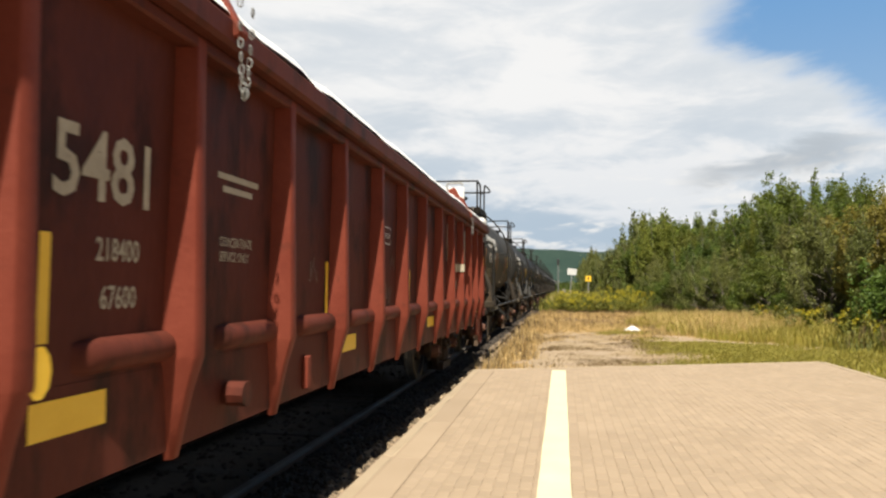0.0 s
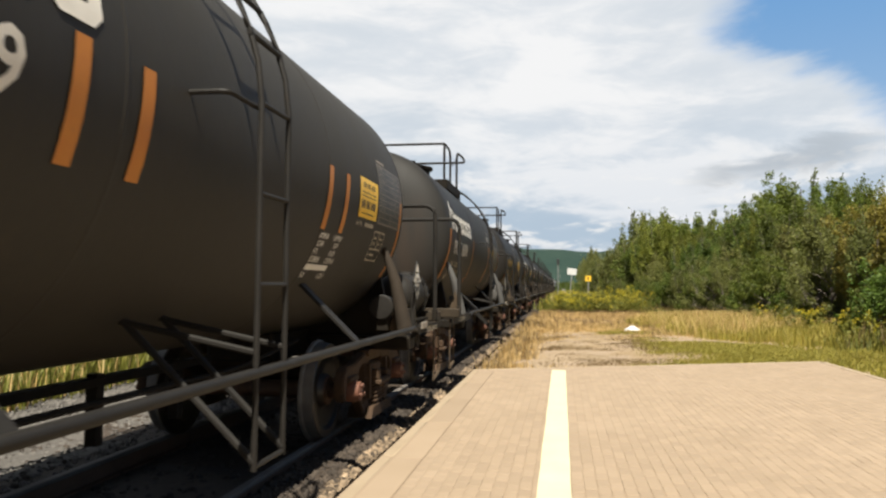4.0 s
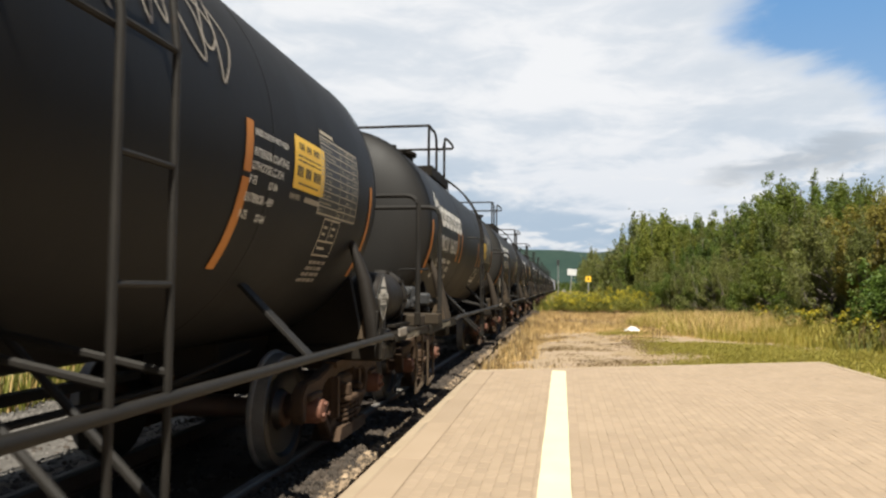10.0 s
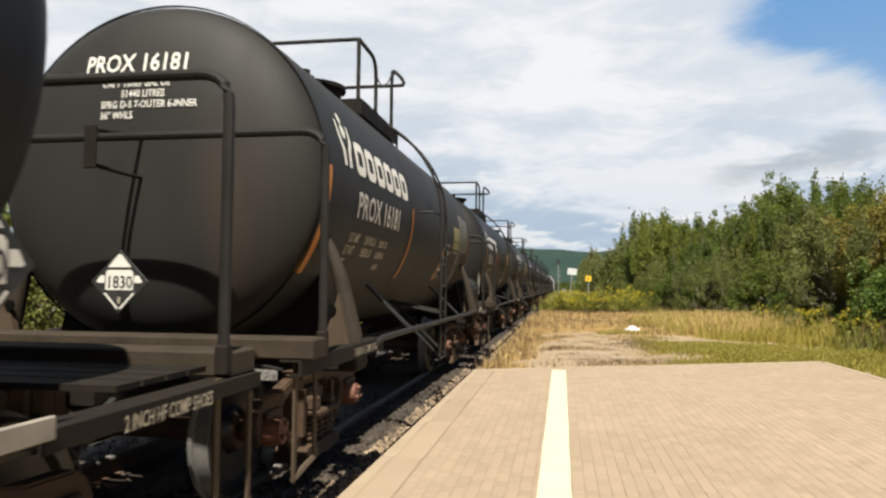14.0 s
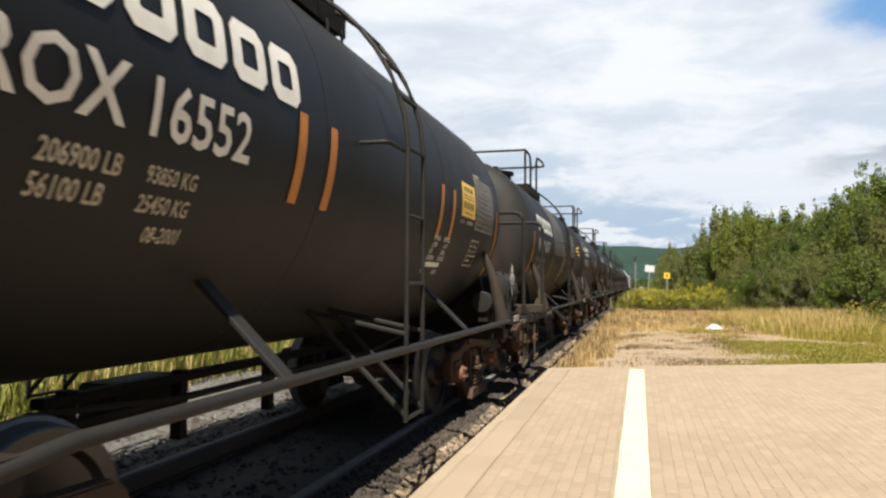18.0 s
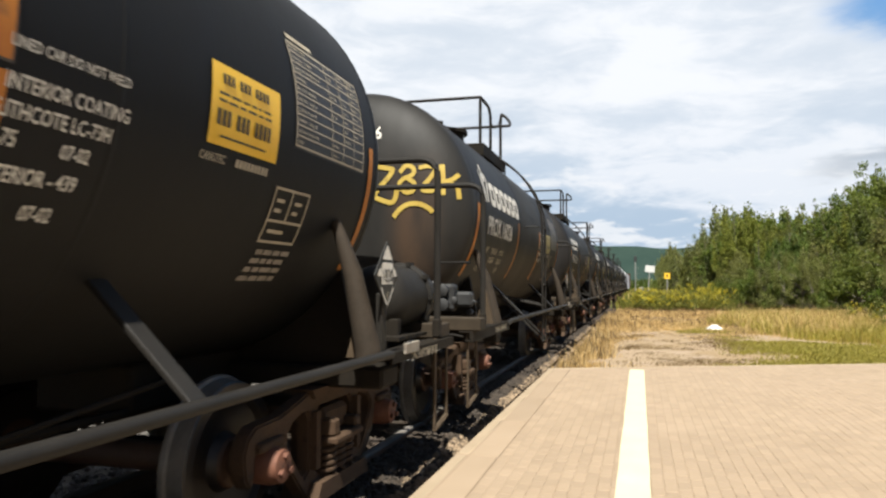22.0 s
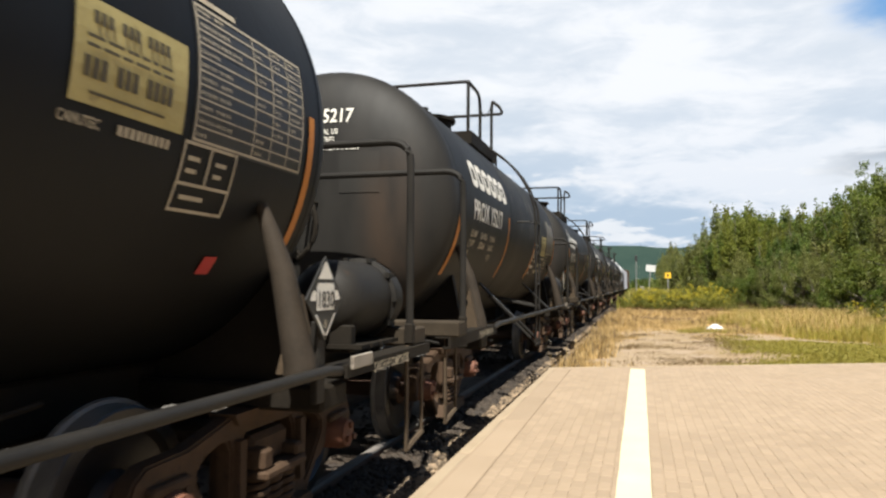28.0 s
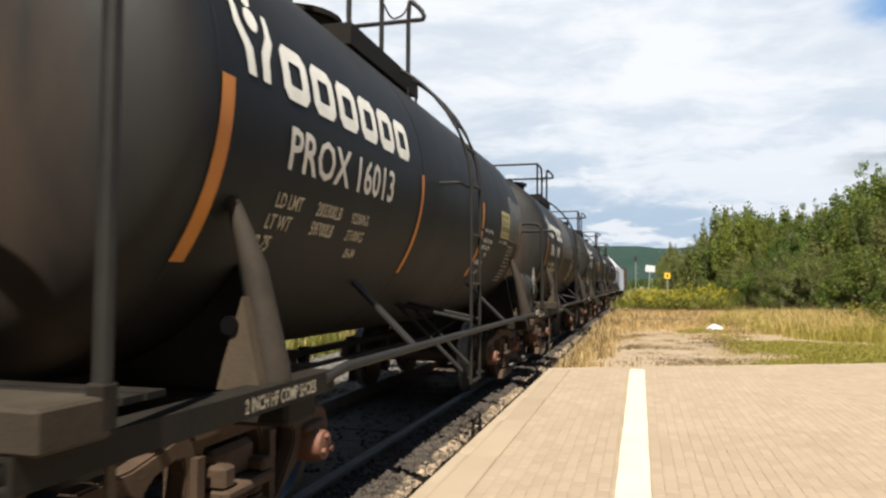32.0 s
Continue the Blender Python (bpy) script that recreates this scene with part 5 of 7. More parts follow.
def capy(gal, lit):
    return [("CAPY " + gal + " GAL US", 0.055, -0.30, 2.96), (lit + " LITRES", 0.055, -0.14, 2.88), ("SPRG D-5 7-OUTER 6-INNER", 0.055, -0.30, 2.80), ("36\" WHLS", 0.055, -0.30, 2.72)]


COAT_A = [("INTERIOR", 0.042, 0.0, 0.04), ("COATING", 0.042, 0.32, 0.04), ("LC-73H", 0.042, 0.0, 0.10), ("C-007", 0.040, 0.38, 0.10), ("P-75", 0.042, 0.0, 0.16), ("03-2013", 0.040, 0.36, 0.16), ("EXTERIOR", 0.042, 0.0, 0.22), ("COATING", 0.042, 0.34, 0.22), ("===================", 0.042, 0.0, 0.28), ("P-75", 0.042, 0.0, 0.34), ("03-2013", 0.040, 0.38, 0.34)]
COAT_B = [("LINED CAR DO NOT WELD", 0.036, 0.0, 0.0), ("INTERIOR COATING", 0.050, 0.0, 0.12), ("LITHCOTE LC-73H", 0.050, -0.01, 0.20), ("P-75", 0.050, -0.02, 0.28), ("07-04", 0.048, 0.25, 0.285), ("EXTERIOR - 439", 0.050, -0.03, 0.38), ("P-75", 0.050, -0.04, 0.48), ("07-04", 0.048, 0.18, 0.485)]
UTL = [("THE TANK CAR PEOPLE", 0.062, 0.0, 0), ("LD LMT", 0.072, -0.02, 1), ("206900 LB", 0.072, 0.36, 1), ("93850 KG", 0.066, 0.82, 1), ("LT WT", 0.072, -0.06, 2), ("56100 LB", 0.072, 0.36, 2), ("25450 KG", 0.066, 0.82, 2), ("NEW", 0.07, -0.08, 3), ("04-1978", 0.06, 0.75, 3)]

BASE = tank_car()
NUMBERED = [
    dict(number="PROX 15109", at=16.66, dome=(0.35, 0.08), n=(0.22, 2.12), ld=(-0.01, 1.9), mid=(2.06, 2.48), rear=(4.88, 5.3), logo=(0.2, 2.47), pan=(5.7, 2.46), tab=(6.44, 2.65), lube=(6.39, 2.03), coat_at=(4.9, 1.92), short=True, rows=weights("205400 LB", "93150 KG", "57600 LB", "26130 KG", "08-2007"), coat=COAT_A, body=M_TANK_K, capacity=capy("13589", "51440")),
    dict(number="PROX 16874", at=28.02, n=(-0.17, 2.06), ld=(-0.01, 1.86), mid=(2.27,), rear=(5.13,), logo=(-0.1, 2.42), pan=(5.71, 2.38), tab=(6.48, 2.48), lube=(6.32, 1.96), coat_at=(4.71, 2.73), nose=-0.11, tail=0.45, trim=M_TRIM, lad=0.27, sill=-1.22, rows=weights("211200LB", "95800KG", "51800LB", "23500KG", "03-97", "NEW"), body=M_TANK_G, capacity=capy("13589", "51440"), coat=COAT_B[:5]),
    dict(number="UTLX 11848", at=39.36, rows_mat=M_WHITE, tab_mat=M_CREAM, brow=-0.10, n=(0.03, 2.21), ld=(-0.02, 2.0), mid=(2.18,), rear=(4.53,), logo=None, pan=(5.23, 2.5), tab=(5.85, 2.58), lube=(6.01, 2.02), coat_at=(4.62, 2.38), tail=-0.14, plac=(-0.28, -0.15), lad=-0.1, sill=-0.80, rows=UTL, number_mat=M_YELTXT, body=M_TANK_W, trim=M_GRIME, capacity=capy("13579", "51402"), coat=COAT_B),
    dict(number="PROX 16603", at=50.14, rows_mat=M_WHITE, tab_mat=M_CREAM, brow=0.04, stern=0.29, n=(0.14, 2.06), ld=(-0.02, 1.88), mid=(1.85, 2.27), rear=(4.7, 5.12), logo=(0.23, 2.41), pan=(5.66, 2.49), tab=(6.4, 2.62), lube=(6.4, 1.91), coat_at=(4.71, 1.91), short=True, tail=0.33, lad=0.11, sill=-1.10, rows=weights("208100 LB", "94400 KG", "54900 LB", "24900 KG", "12-2002", "NEW"), body=M_TANK_N, coat=COAT_A, capacity=capy("13810", "52277")),
    dict(number="PROX 16181", at=61.35, brow=0.08, bow=0.14, n=(0.26, 2.11), ld=(-0.04, 1.9), mid=(2.49,), rear=(4.83,), logo=(0.21, 2.47), pan=(5.66, 2.46), tab=(6.42, 2.65), lube=(6.24, 2.06), coat_at=(4.9, 2.13), tail=0.2, tab_mat=M_CREAM, panel="pale", rows=weights("204700 LB", "92850 KG", "58300 LB", "26450 KG", "06-04"), body=M_TANK_G, coat=COAT_B, capacity=capy("13589", "51440")),
    dict(number="PROX 16552", at=72.55, brow=-0.10, n=(-0.05, 2.07), ld=(-0.01, 1.9), mid=(2.02, 2.41), rear=(4.8, 5.22), logo=(0.01, 2.43), pan=(5.57, 2.55), tab=(6.3, 2.65), lube=(6.24, 1.99), coat_at=(4.79, 1.96), short=True, tail=0.2, tab_mat=M_CREAM, rows=weights("206900 LB", "93850 KG", "56100 LB", "25450 KG", "08-2001", "NEW"), body=M_TANK_N, coat=COAT_A, capacity=capy("13810", "52277")),
    dict(number="PROX 16171", at=83.74, brow=-0.16, stern=-0.18, plac=(-0.12, 0.0), n=(0.05, 2.13), ld=(-0.02, 1.94), mid=(2.44,), rear=(4.38,), logo=(0.08, 2.49), pan=(5.41, 2.45), tab=(6.27, 2.77), lube=(6.12, 2.0), coat_at=(4.44, 2.2), step=0.13, emblem=False, mid_top=-10, tab_mat=M_CREAM, rows=weights("204200LB", "92650KG", "58800LB", "26650KG", "07-02"), patch=M_PATCH, coat=[(t.replace("07-04", "07-02"), *r) for t, *r in COAT_B], body=M_TANK, capacity=capy("13558", "51326")),
    dict(number="PROX 16026", at=94.77, brow=-0.12, n=(0.03, 2.12), ld=(-0.01, 1.9), mid=(2.19,), rear=(4.4,), logo=(0.2, 2.47), pan=(5.40, 2.46), tab=(6.24, 2.77), lube=(6.07, 2.08), coat_at=(4.47, 2.42), rows=weights("202900LB", "92050KG", "60100LB", "27250KG", "07-84"), panel="pale", coat=COAT_B, patch=M_BAND, body=M_TANK_R, capacity=capy("13578", "51398")),
    dict(number="PROX 15058", at=105.87, dome=(0.14, 0.05), brow=-0.10, plac=(-0.12, -0.13), n=(-0.07, 2.12), ld=(0.0, 1.9), mid=(2.34,), rear=(4.5,), logo=(-0.19, 2.47), pan=(5.55, 2.44), tab=(6.3, 2.63), lube=(6.23, 2.08), coat_at=(4.6, 2.4), emblem=False, tab_mat=M_CREAM, rows=weights("205400 LB", "93150 KG", "57600 LB", "26130 KG", "08-2007"), panel="pale", coat=COAT_B, patch=M_BAND, body=M_TANK_B, capacity=capy("13589", "51440")),
    dict(number="PROX 15217", at=116.97, tab_mat=M_CREAM, brow=-0.12, n=(0.04, 2.22), ld=(-0.01, 2.03), mid=(2.14,), rear=(4.6,), logo=(0.05, 2.58), pan=(5.49, 2.37), tab=(6.31, 2.63), lube=(6.2, 2.08), coat_at=(4.66, 2.17), streaks=True, emblem=False, rows=weights("204300LB", "92650KG", "58700LB", "26650KG", "07-02"), panel="pale", coat=COAT_B, body=M_TANK, capacity=capy("13589", "51440")),
    dict(number="PROX 16013", at=128.14, brow=-0.10, n=(0.05, 2.11), ld=(-0.02, 1.91), mid=(2.35,), rear=(4.68,), logo=(-0.01, 2.46), pan=(5.8, 2.46), tab=(6.54, 2.65), lube=(6.51, 2.03), coat_at=(4.85, 2.13), lad=0.0, rows=weights("203300LB", "92200KG", "59700LB", "27100KG", "06-04"), body=M_TANK, panel="pale", coat=COAT_B, capacity=capy("13580", "51418")),
    dict(number="==========", at=139.25, body=M_TANK, panel="pale", coat=COAT_B, patch=M_PATCH),
    dict(number="==========", at=150.35, body=M_TANK_G, panel="yellow", coat=COAT_B),
    dict(number="==========", at=161.45, body=M_TANK, panel="pale", coat=COAT_B),
    dict(number="==========", at=172.55, body=M_TANK_B, panel="pale", coat=COAT_B),
]
CARS = []
for k, spec in enumerate(NUMBERED):
    spec = dict(spec)
    at = spec.pop("at")
    car = BASE if k == 0 else copy_thing(BASE, pose(TRACK_X, at, RAIL_Z))
    CARS.append((car, at))
BASE.matrix_basis = pose(TRACK_X, NUMBERED[0]["at"], RAIL_Z)
for (car, at), spec in zip(CARS, NUMBERED):
    spec = dict(spec)
    spec.pop("at")
    far = at > 135
    if far:
        spec["rows"], spec["head"] = weights("========", "=======", "=======", "=======", "====="), False
    dress(car, **spec)
    tagged(car, "black acid tank car with white lettering and orange stripes" if "UTLX" not in spec["number"] else "black tank car with yellow lettering and orange stripes", "tank car", "tank cars of the freight train")


def drop(ob):
    for c in list(ob.children):
        drop(c)
    bpy.data.objects.remove(ob)


# two cars carry their brake gear at the other end
for (car, at), spec in zip(CARS, NUMBERED):
    if spec["number"][-5:] in ("16603", "16026"):
        for o in [o for o in car.children if o.name.split(".")[0] in ("air_reservoir", "brake_stand", "brake_wheel", "brake_cylinder", "cylinder_bracket")]:
            drop(o)
    elif spec["number"][-5:] not in ("15109", "16874", "16552"):
        for o in [o for o in car.children if o.name.split(".")[0] in ("brake_cylinder", "cylinder_bracket")]:
            drop(o)


def stroke_on(bm, pts, w, step=0.03):
    """A brush stroke in the plane along points, cut short enough to be bent."""
    pts = [Vector((x, y)) for x, y in pts]
    fine = []
    for a, b in zip(pts, pts[1:]):
        n = max(1, int((b - a).length / step))
        fine += [a + (b - a) * i / n for i in range(n)]
    fine.append(pts[-1])
    rows = []
    for i, p in enumerate(fine):
        d = (fine[min(i + 1, len(fine) - 1)] - fine[max(i - 1, 0)]).normalized()
        k = Vector((-d.y, d.x)) * w / 2
        rows.append([bm.verts.new((*(p + k * f), 0)) for f in (1, 0, -1)])
    for p, q in zip(rows, rows[1:]):
        for i in (0, 1):
            bm.faces.new((p[i], p[i + 1], q[i + 1], q[i]))


def car_named(text):
    return [c for (c, _), s in zip(CARS, NUMBERED) if text in s["number"]][0]


def curve_of(pts, n=7):
    """A smooth line through points."""
    p = [Vector(q) for q in pts]
    p = [p[0] * 2 - p[1]] + p + [p[-1] * 2 - p[-2]]
    out = []
    for a, b, c, d in zip(p, p[1:], p[2:], p[3:]):
        for i in range(n):
            t = i / n
            out.append(0.5 * (2 * b + (c - a) * t + (2 * a - 5 * b + 4 * c - d) * t * t + (3 * b - a - 3 * c + d) * t ** 3))
    return out + [p[-2]]


def spray_tag():
    tank = [o for o in car_named("16026").children if o.name.startswith("tank")][0]
    for pts, w in (([(0.27, 2.64), (0.26, 2.72), (0.32, 2.77), (0.46, 2.75), (0.52, 2.73), (0.46, 2.63), (0.36, 2.52), (0.33, 2.45), (0.40, 2.41), (0.50, 2.38), (0.55, 2.41), (0.57, 2.50), (0.54, 2.55)], 0.05),
                   ([(0.60, 2.70), (0.66, 2.77), (0.74, 2.75), (0.74, 2.68), (0.64, 2.63), (0.60, 2.57), (0.66, 2.49), (0.74, 2.50), (0.76, 2.58), (0.68, 2.64)], 0.045),
                   ([(0.80, 2.75), (0.90, 2.77), (0.97, 2.74), (0.92, 2.64), (0.84, 2.53), (0.90, 2.50), (1.0, 2.52)], 0.045), ([(1.03, 2.79), (1.045, 2.64), (1.05, 2.46)], 0.055), ([(1.20, 2.69), (1.14, 2.63), (1.07, 2.60), (1.14, 2.58), (1.19, 2.54), (1.21, 2.42)], 0.045),
                   ([(0.54, 2.22), (0.60, 2.30), (0.70, 2.36), (0.82, 2.36), (0.92, 2.31), (0.95, 2.27)], 0.05)):
        bm = bmesh.new()
        stroke_on(bm, [(v.x, v.y) for v in curve_of(pts)], w, 0.02)
        part("spray_stroke", on_head(bm, 0.010), M_GRAFF, tank, "yellow sprayed stroke", smooth=60, at=(0, -0.12, 0))
    # a lighter square on one head, and that car's slanted maker's writing as bars
    tank = [o for o in car_named("15217").children if o.name.startswith("tank")][0]
    bm = bmesh.new()
    for i in range(5):
        for j in range(5):
            rect(bm, 0.27 + 0.08 * i, 0.35 + 0.08 * i, 2.38 + 0.08 * j, 2.46 + 0.08 * j)
    part("bare_patch", on_head(bm, 0.006), M_TANK_G, tank, "lighter grey square repainted on the head", smooth=60, at=(0, -0.12, 0))
    rng = random.Random(37)
    for v in (1.83, 1.72):
        u = 5.30
        while u < 5.98:
            w = rng.uniform(0.025, 0.05)
            bm = bmesh.new()
            bm.faces.new([bm.verts.new(p) for p in ((u, v, 0), (u + w, v, 0), (u + w + 0.02, v + 0.06, 0), (u + 0.02, v + 0.06, 0))])
            part("script_bar", on_tank(bm), M_CREAM, tank, smooth=None)
            u += w + 0.016
    # a thin white scrawl high on another tank's side
    tank = [o for o in car_named("UTLX").children if o.name.startswith("tank")][0]
    rng = random.Random(29)
    for k in range(7):
        y, z = 3.2 + 0.19 * k, rng.uniform(2.72, 2.86)
        pts = [(y + rng.uniform(-0.10, 0.14), z + dz + rng.uniform(-0.05, 0.05)) for dz in (0.32, 0.16, -0.02, -0.16, 0.02, 0.2)]
        bm = bmesh.new()
        stroke_on(bm, [(v.x, v.y) for v in curve_of(pts)], 0.018, 0.04)
        part("chalk_stroke", on_tank(bm, 0.008, 9), M_DIM, tank, "thin white scrawled stroke", smooth=60)
    for name, y, z in (("15058", 6.62, 1.60), ("UTLX", -0.45, 1.55)):
        tank = [o for o in car_named(name).children if o.name.startswith("tank")][0]
        bm = bmesh.new()
        rect(bm, y - 0.05, y + 0.05, z - 0.04, z + 0.04)
        part("red_tag", on_tank(bm, 0.008), M_RED, tank, "small red tag", smooth=None)


spray_tag()


def brake_valve(car):
    bm = bmesh.new()
    box(bm, 1.0, 1.22, -1.20, -0.98, 1.24, 1.52, 0.03)
    box(bm, 1.22, 1.40, -1.14, -1.0, 1.28, 1.44, 0.03)
    v = part("brake_valve", bm, M_GREYBOX, car, "grey cast air brake valve on the end platform")
    for y, z, r in ((-1.22, 1.45, 0.06), (-1.22, 1.31, 0.065), (-0.95, 1.40, 0.07)):
        bm = bmesh.new()
        lathe_y(bm, [(y - 0.06, r * 0.6), (y - 0.05, r), (y + 0.05, r), (y + 0.06, r * 0.6)], 14, 1.12, z)
        part("valve_cover", bm, M_GREYBOX, v)
    rng = random.Random(31)
    for _ in range(9):
        bm = bmesh.new()
        x, y, z, r = rng.uniform(0.98, 1.42), rng.uniform(-1.24, -1.0), rng.uniform(1.22, 1.54), rng.uniform(0.018, 0.04)
        lathe_y(bm, [(y - 0.06, r * 0.5), (y - 0.05, r), (y + 0.03, r), (y + 0.04, r * 0.6)], 8, x, z)
        part("valve_fitting", bm, M_GREYBOX, v)
    for pts in ([(0.9, -1.1, 1.30), (0.3, -1.15, 1.28), (-0.5, -1.2, 1.28)], [(0.95, -1.05, 1.42), (0.5, -1.15, 1.34), (0.1, -1.25, 1.14)], [(1.0, -1.1, 1.62), (1.0, -1.12, 1.74), (1.38, -1.12, 1.74)], [(0.9, -0.95, 1.2), (-0.6, -1.1, 1.2)]):
        bm = bmesh.new()
        tube(bm, bent(pts, 0.06, 3), 0.016, 7)
        part("brake_pipe", bm, M_PIPE, v)


for k in ("16026", "16603"):
    brake_valve(car_named(k))
for k in ("16026", "15058", "16181", "16552", "16171"):
    placard(car_named(k), pose(0.16 if k == "16181" else -0.16, -1.30, 1.53))


# ---- the gondola car at the train's head. Along it, 0 is its rear end and it reaches to negative y ----
def tube_mesh(pts, r):
    bm = bmesh.new()
    tube(bm, pts, r, 6)
    return bm


def gondola():
    g = tagged(new("gondola_car"), "rust-red ribbed steel gondola car with dirty white covers", "gondola car")
    L, X, zt, zb = 16.7, 1.45, 2.70, 0.86
    bm = bmesh.new()
    for s in (1, -1):
        box(bm, s * X - 0.01, s * X + 0.01, -L + 0.3, -0.3, zb, zt)
    for y in (-0.36, -L + 0.36):
        box(bm, -X, X, y - 0.02, y + 0.02, zb, zt)
    part("side_sheet", bm, M_GOND, g, "dull red-brown steel side sheets", smooth=None)
    bm = bmesh.new()
    box(bm, -X, X, -L + 0.3, -0.3, 1.05, 1.12)
    part("floor_sheet", bm, M_GOND, g, smooth=None)
    for s in (1, -1):
        bm = bmesh.new()
        box(bm, min(s * (X - 0.04), s * (X + 0.17)), max(s * (X - 0.04), s * (X + 0.17)), -L + 0.2, -0.2, zt - 0.13, zt, 0.02)
        box(bm, min(s * (X - 0.0), s * (X + 0.10)), max(s * (X - 0.0), s * (X + 0.10)), -L + 0.2, -0.2, zt - 0.19, zt - 0.13, 0.01)
        part("top_chord", bm, M_GOND, g)
        bm = bmesh.new()
        slab(bm, [(-L + 0.2, zb - 0.02), (-0.2, zb - 0.02), (-0.2, zb + 0.33), (-L + 0.2, zb + 0.33)], s * (X - 0.005), s * (X + 0.0125))
        part("side_sill", bm, M_GOND, g)
        ribs = [-0.75, -1.64, -2.52, -3.47, -4.40, -5.40, -6.45, -7.46, -8.42, -9.45, -10.46, -11.49, -12.46, -13.45, -14.40, -15.30, -16.15]
        for k, y in enumerate(ribs):
            bm = bmesh.new()
            grid = []
            for z, base, out, d in ((zt - 0.14, 0.055, 0.04, 0.10), (2.20, 0.06, 0.04, 0.105), (1.34, 0.105, 0.045, 0.125), (1.22, 0.105, 0.045, 0.125), (1.08, 0.08, 0.035, 0.085), (0.80, 0.055, 0.02, 0.03)):
                grid.append([bm.verts.new((s * (X + dx), y + w, z)) for dx, w in ((0, -base), (d, -out), (d, out), (0, base))])
            for p, q in zip(grid, grid[1:]):
                for i in range(4):
                    bm.faces.new((p[i], p[(i + 1) % 4], q[(i + 1) % 4], q[i]))
            bm.faces.new(grid[0])
            bm.faces.new(grid[-1][::-1])
            bmesh.ops.bevel(bm, geom=bm.edges[:], offset=0.006, segments=1, affect="EDGES")
            part("rib", bm, M_GOND_LIT, g, "tapered rib, sunlight put into its brighter red", smooth=40)
            if k < 16:
                bm = bmesh.new()
                y1, y0 = y - 0.10, ribs[k + 1] + 0.34
                n = 8
                rows = []
                for yy, rr, deep in ((y0, 0.052, 0.0), (y0 + 0.05, 0.06, 0.04), (y0 + 0.12, 0.063, 0.055), (y1, 0.063, 0.058), (y1 + 0.04, 0.05, 0.05)):
                    rows.append([bm.verts.new((s * (X + 0.009 + deep * math.sin(math.pi * i / n)), yy, 1.27 + rr * math.cos(math.pi * i / n))) for i in range(n + 1)])
                for p, q in zip(rows, rows[1:]):
                    for i in range(n):
                        bm.faces.new((p[i], p[i + 1], q[i + 1], q[i]))
                part("side_pressing", bm, M_GOND, g, "rounded horizontal pressing", smooth=60)
        # reflective plates and writing on the side
    def decal(name, draw, mat, lift=0.004, label=""):
        bm = bmesh.new()
        draw(bm)
        return part(name, on_side(bm, X + 0.01, lift), mat, g, label, smooth=None)
    ay = -14.22                                            # from places at the clip's start to places along the car
    for y0, y1 in ((1.91, 2.28), (5.0, 5.34), (8.30, 8.72), (10.87, 11.23), (12.83, 13.27)):
        decal("reflector_plate", lambda bm: rect(bm, ay + y0, ay + y1, 1.03, 1.15), M_YELLOW, 0.006, "yellow reflective plate")
    for y0 in (1.93, 4.60, 7.25):
        decal("reflector_plate", lambda bm: rect(bm, ay + y0, ay + y0 + 0.05, 1.33, 1.68), M_YELLOW, 0.006, "yellow reflective plate")
    decal("round_tag", lambda bm: bm.faces.new([bm.verts.new((ay + 1.82 + 0.05 * math.cos(k * 0.628), 1.26 + 0.08 * math.sin(k * 0.628), 0)) for k in range(10)]), M_YELLOW, 0.112, "round yellow tag")
    for text, size, y, z, mat in (("5481", 0.25, 1.97, 1.81, M_CREAM), ("218400", 0.085, 2.20, 1.60, M_CREAM), ("67600", 0.085, 2.23, 1.43, M_CREAM), ("CONCENTRATE", 0.048, 3.09, 1.70, M_CREAM), ("SERVICE ONLY", 0.048, 3.09, 1.63, M_CREAM),
                                  ("I.L.", 0.055, 12.72, 2.08, M_CREAM), ("52-6", 0.055, 12.99, 2.08, M_CREAM), ("I.H.", 0.055, 12.72, 1.98, M_CREAM), ("4-6", 0.055, 13.02, 1.98, M_CREAM), ("CU.FT.", 0.055, 12.72, 1.88, M_CREAM), ("2264", 0.055, 12.99, 1.88, M_CREAM), ("JACK", 0.05, 12.70, 1.00, M_CREAM), ("HERE", 0.05, 12.70, 0.925, M_CREAM)):
        decal("side_writing", lambda bm: flat_writing(bm, text, size, ay + y, z, size > 0.06, 0.72 if size < 0.2 else 0.86), mat)
    decal("writing_box", lambda bm: frame_lines(bm, ay + 6.12, ay + 6.42, 1.90, 2.06, 0.010), M_WHITE)

    def small_print(bm):
        for k, w in ((0, 0.44), (1, 0.32)):
            rect(bm, ay + 3.06 + 0.05 * k, ay + 3.06 + 0.05 * k + w, 2.02 - 0.06 * k, 2.05 - 0.06 * k)
    decal("side_writing", small_print, M_CREAM)

    def emblem(bm):
        for pts, w in (([(10.45, 2.42), (10.15, 2.42), (9.92, 2.42), (9.80, 2.36), (9.77, 2.24), (9.77, 1.98), (9.80, 1.86), (9.92, 1.80), (10.15, 1.79), (10.68, 1.80)], 0.125),
                       ([(10.80, 1.80), (10.83, 2.10), (10.86, 2.30), (10.92, 2.37), (11.0, 2.32), (11.14, 2.10), (11.30, 1.89), (11.40, 1.81), (11.48, 1.84), (11.51, 1.94), (11.52, 2.16), (11.52, 2.42)], 0.10)):
            stroke_on(bm, [(ay + v.x, v.y) for v in curve_of(pts)], w)
    decal("owner_emblem", emblem, M_CREAM, 0.004, "faded cream looping stripe emblem")

    def fitted(text, u0, u1, v, size, bold=True):
        """A word stretched to reach from u0 to u1."""
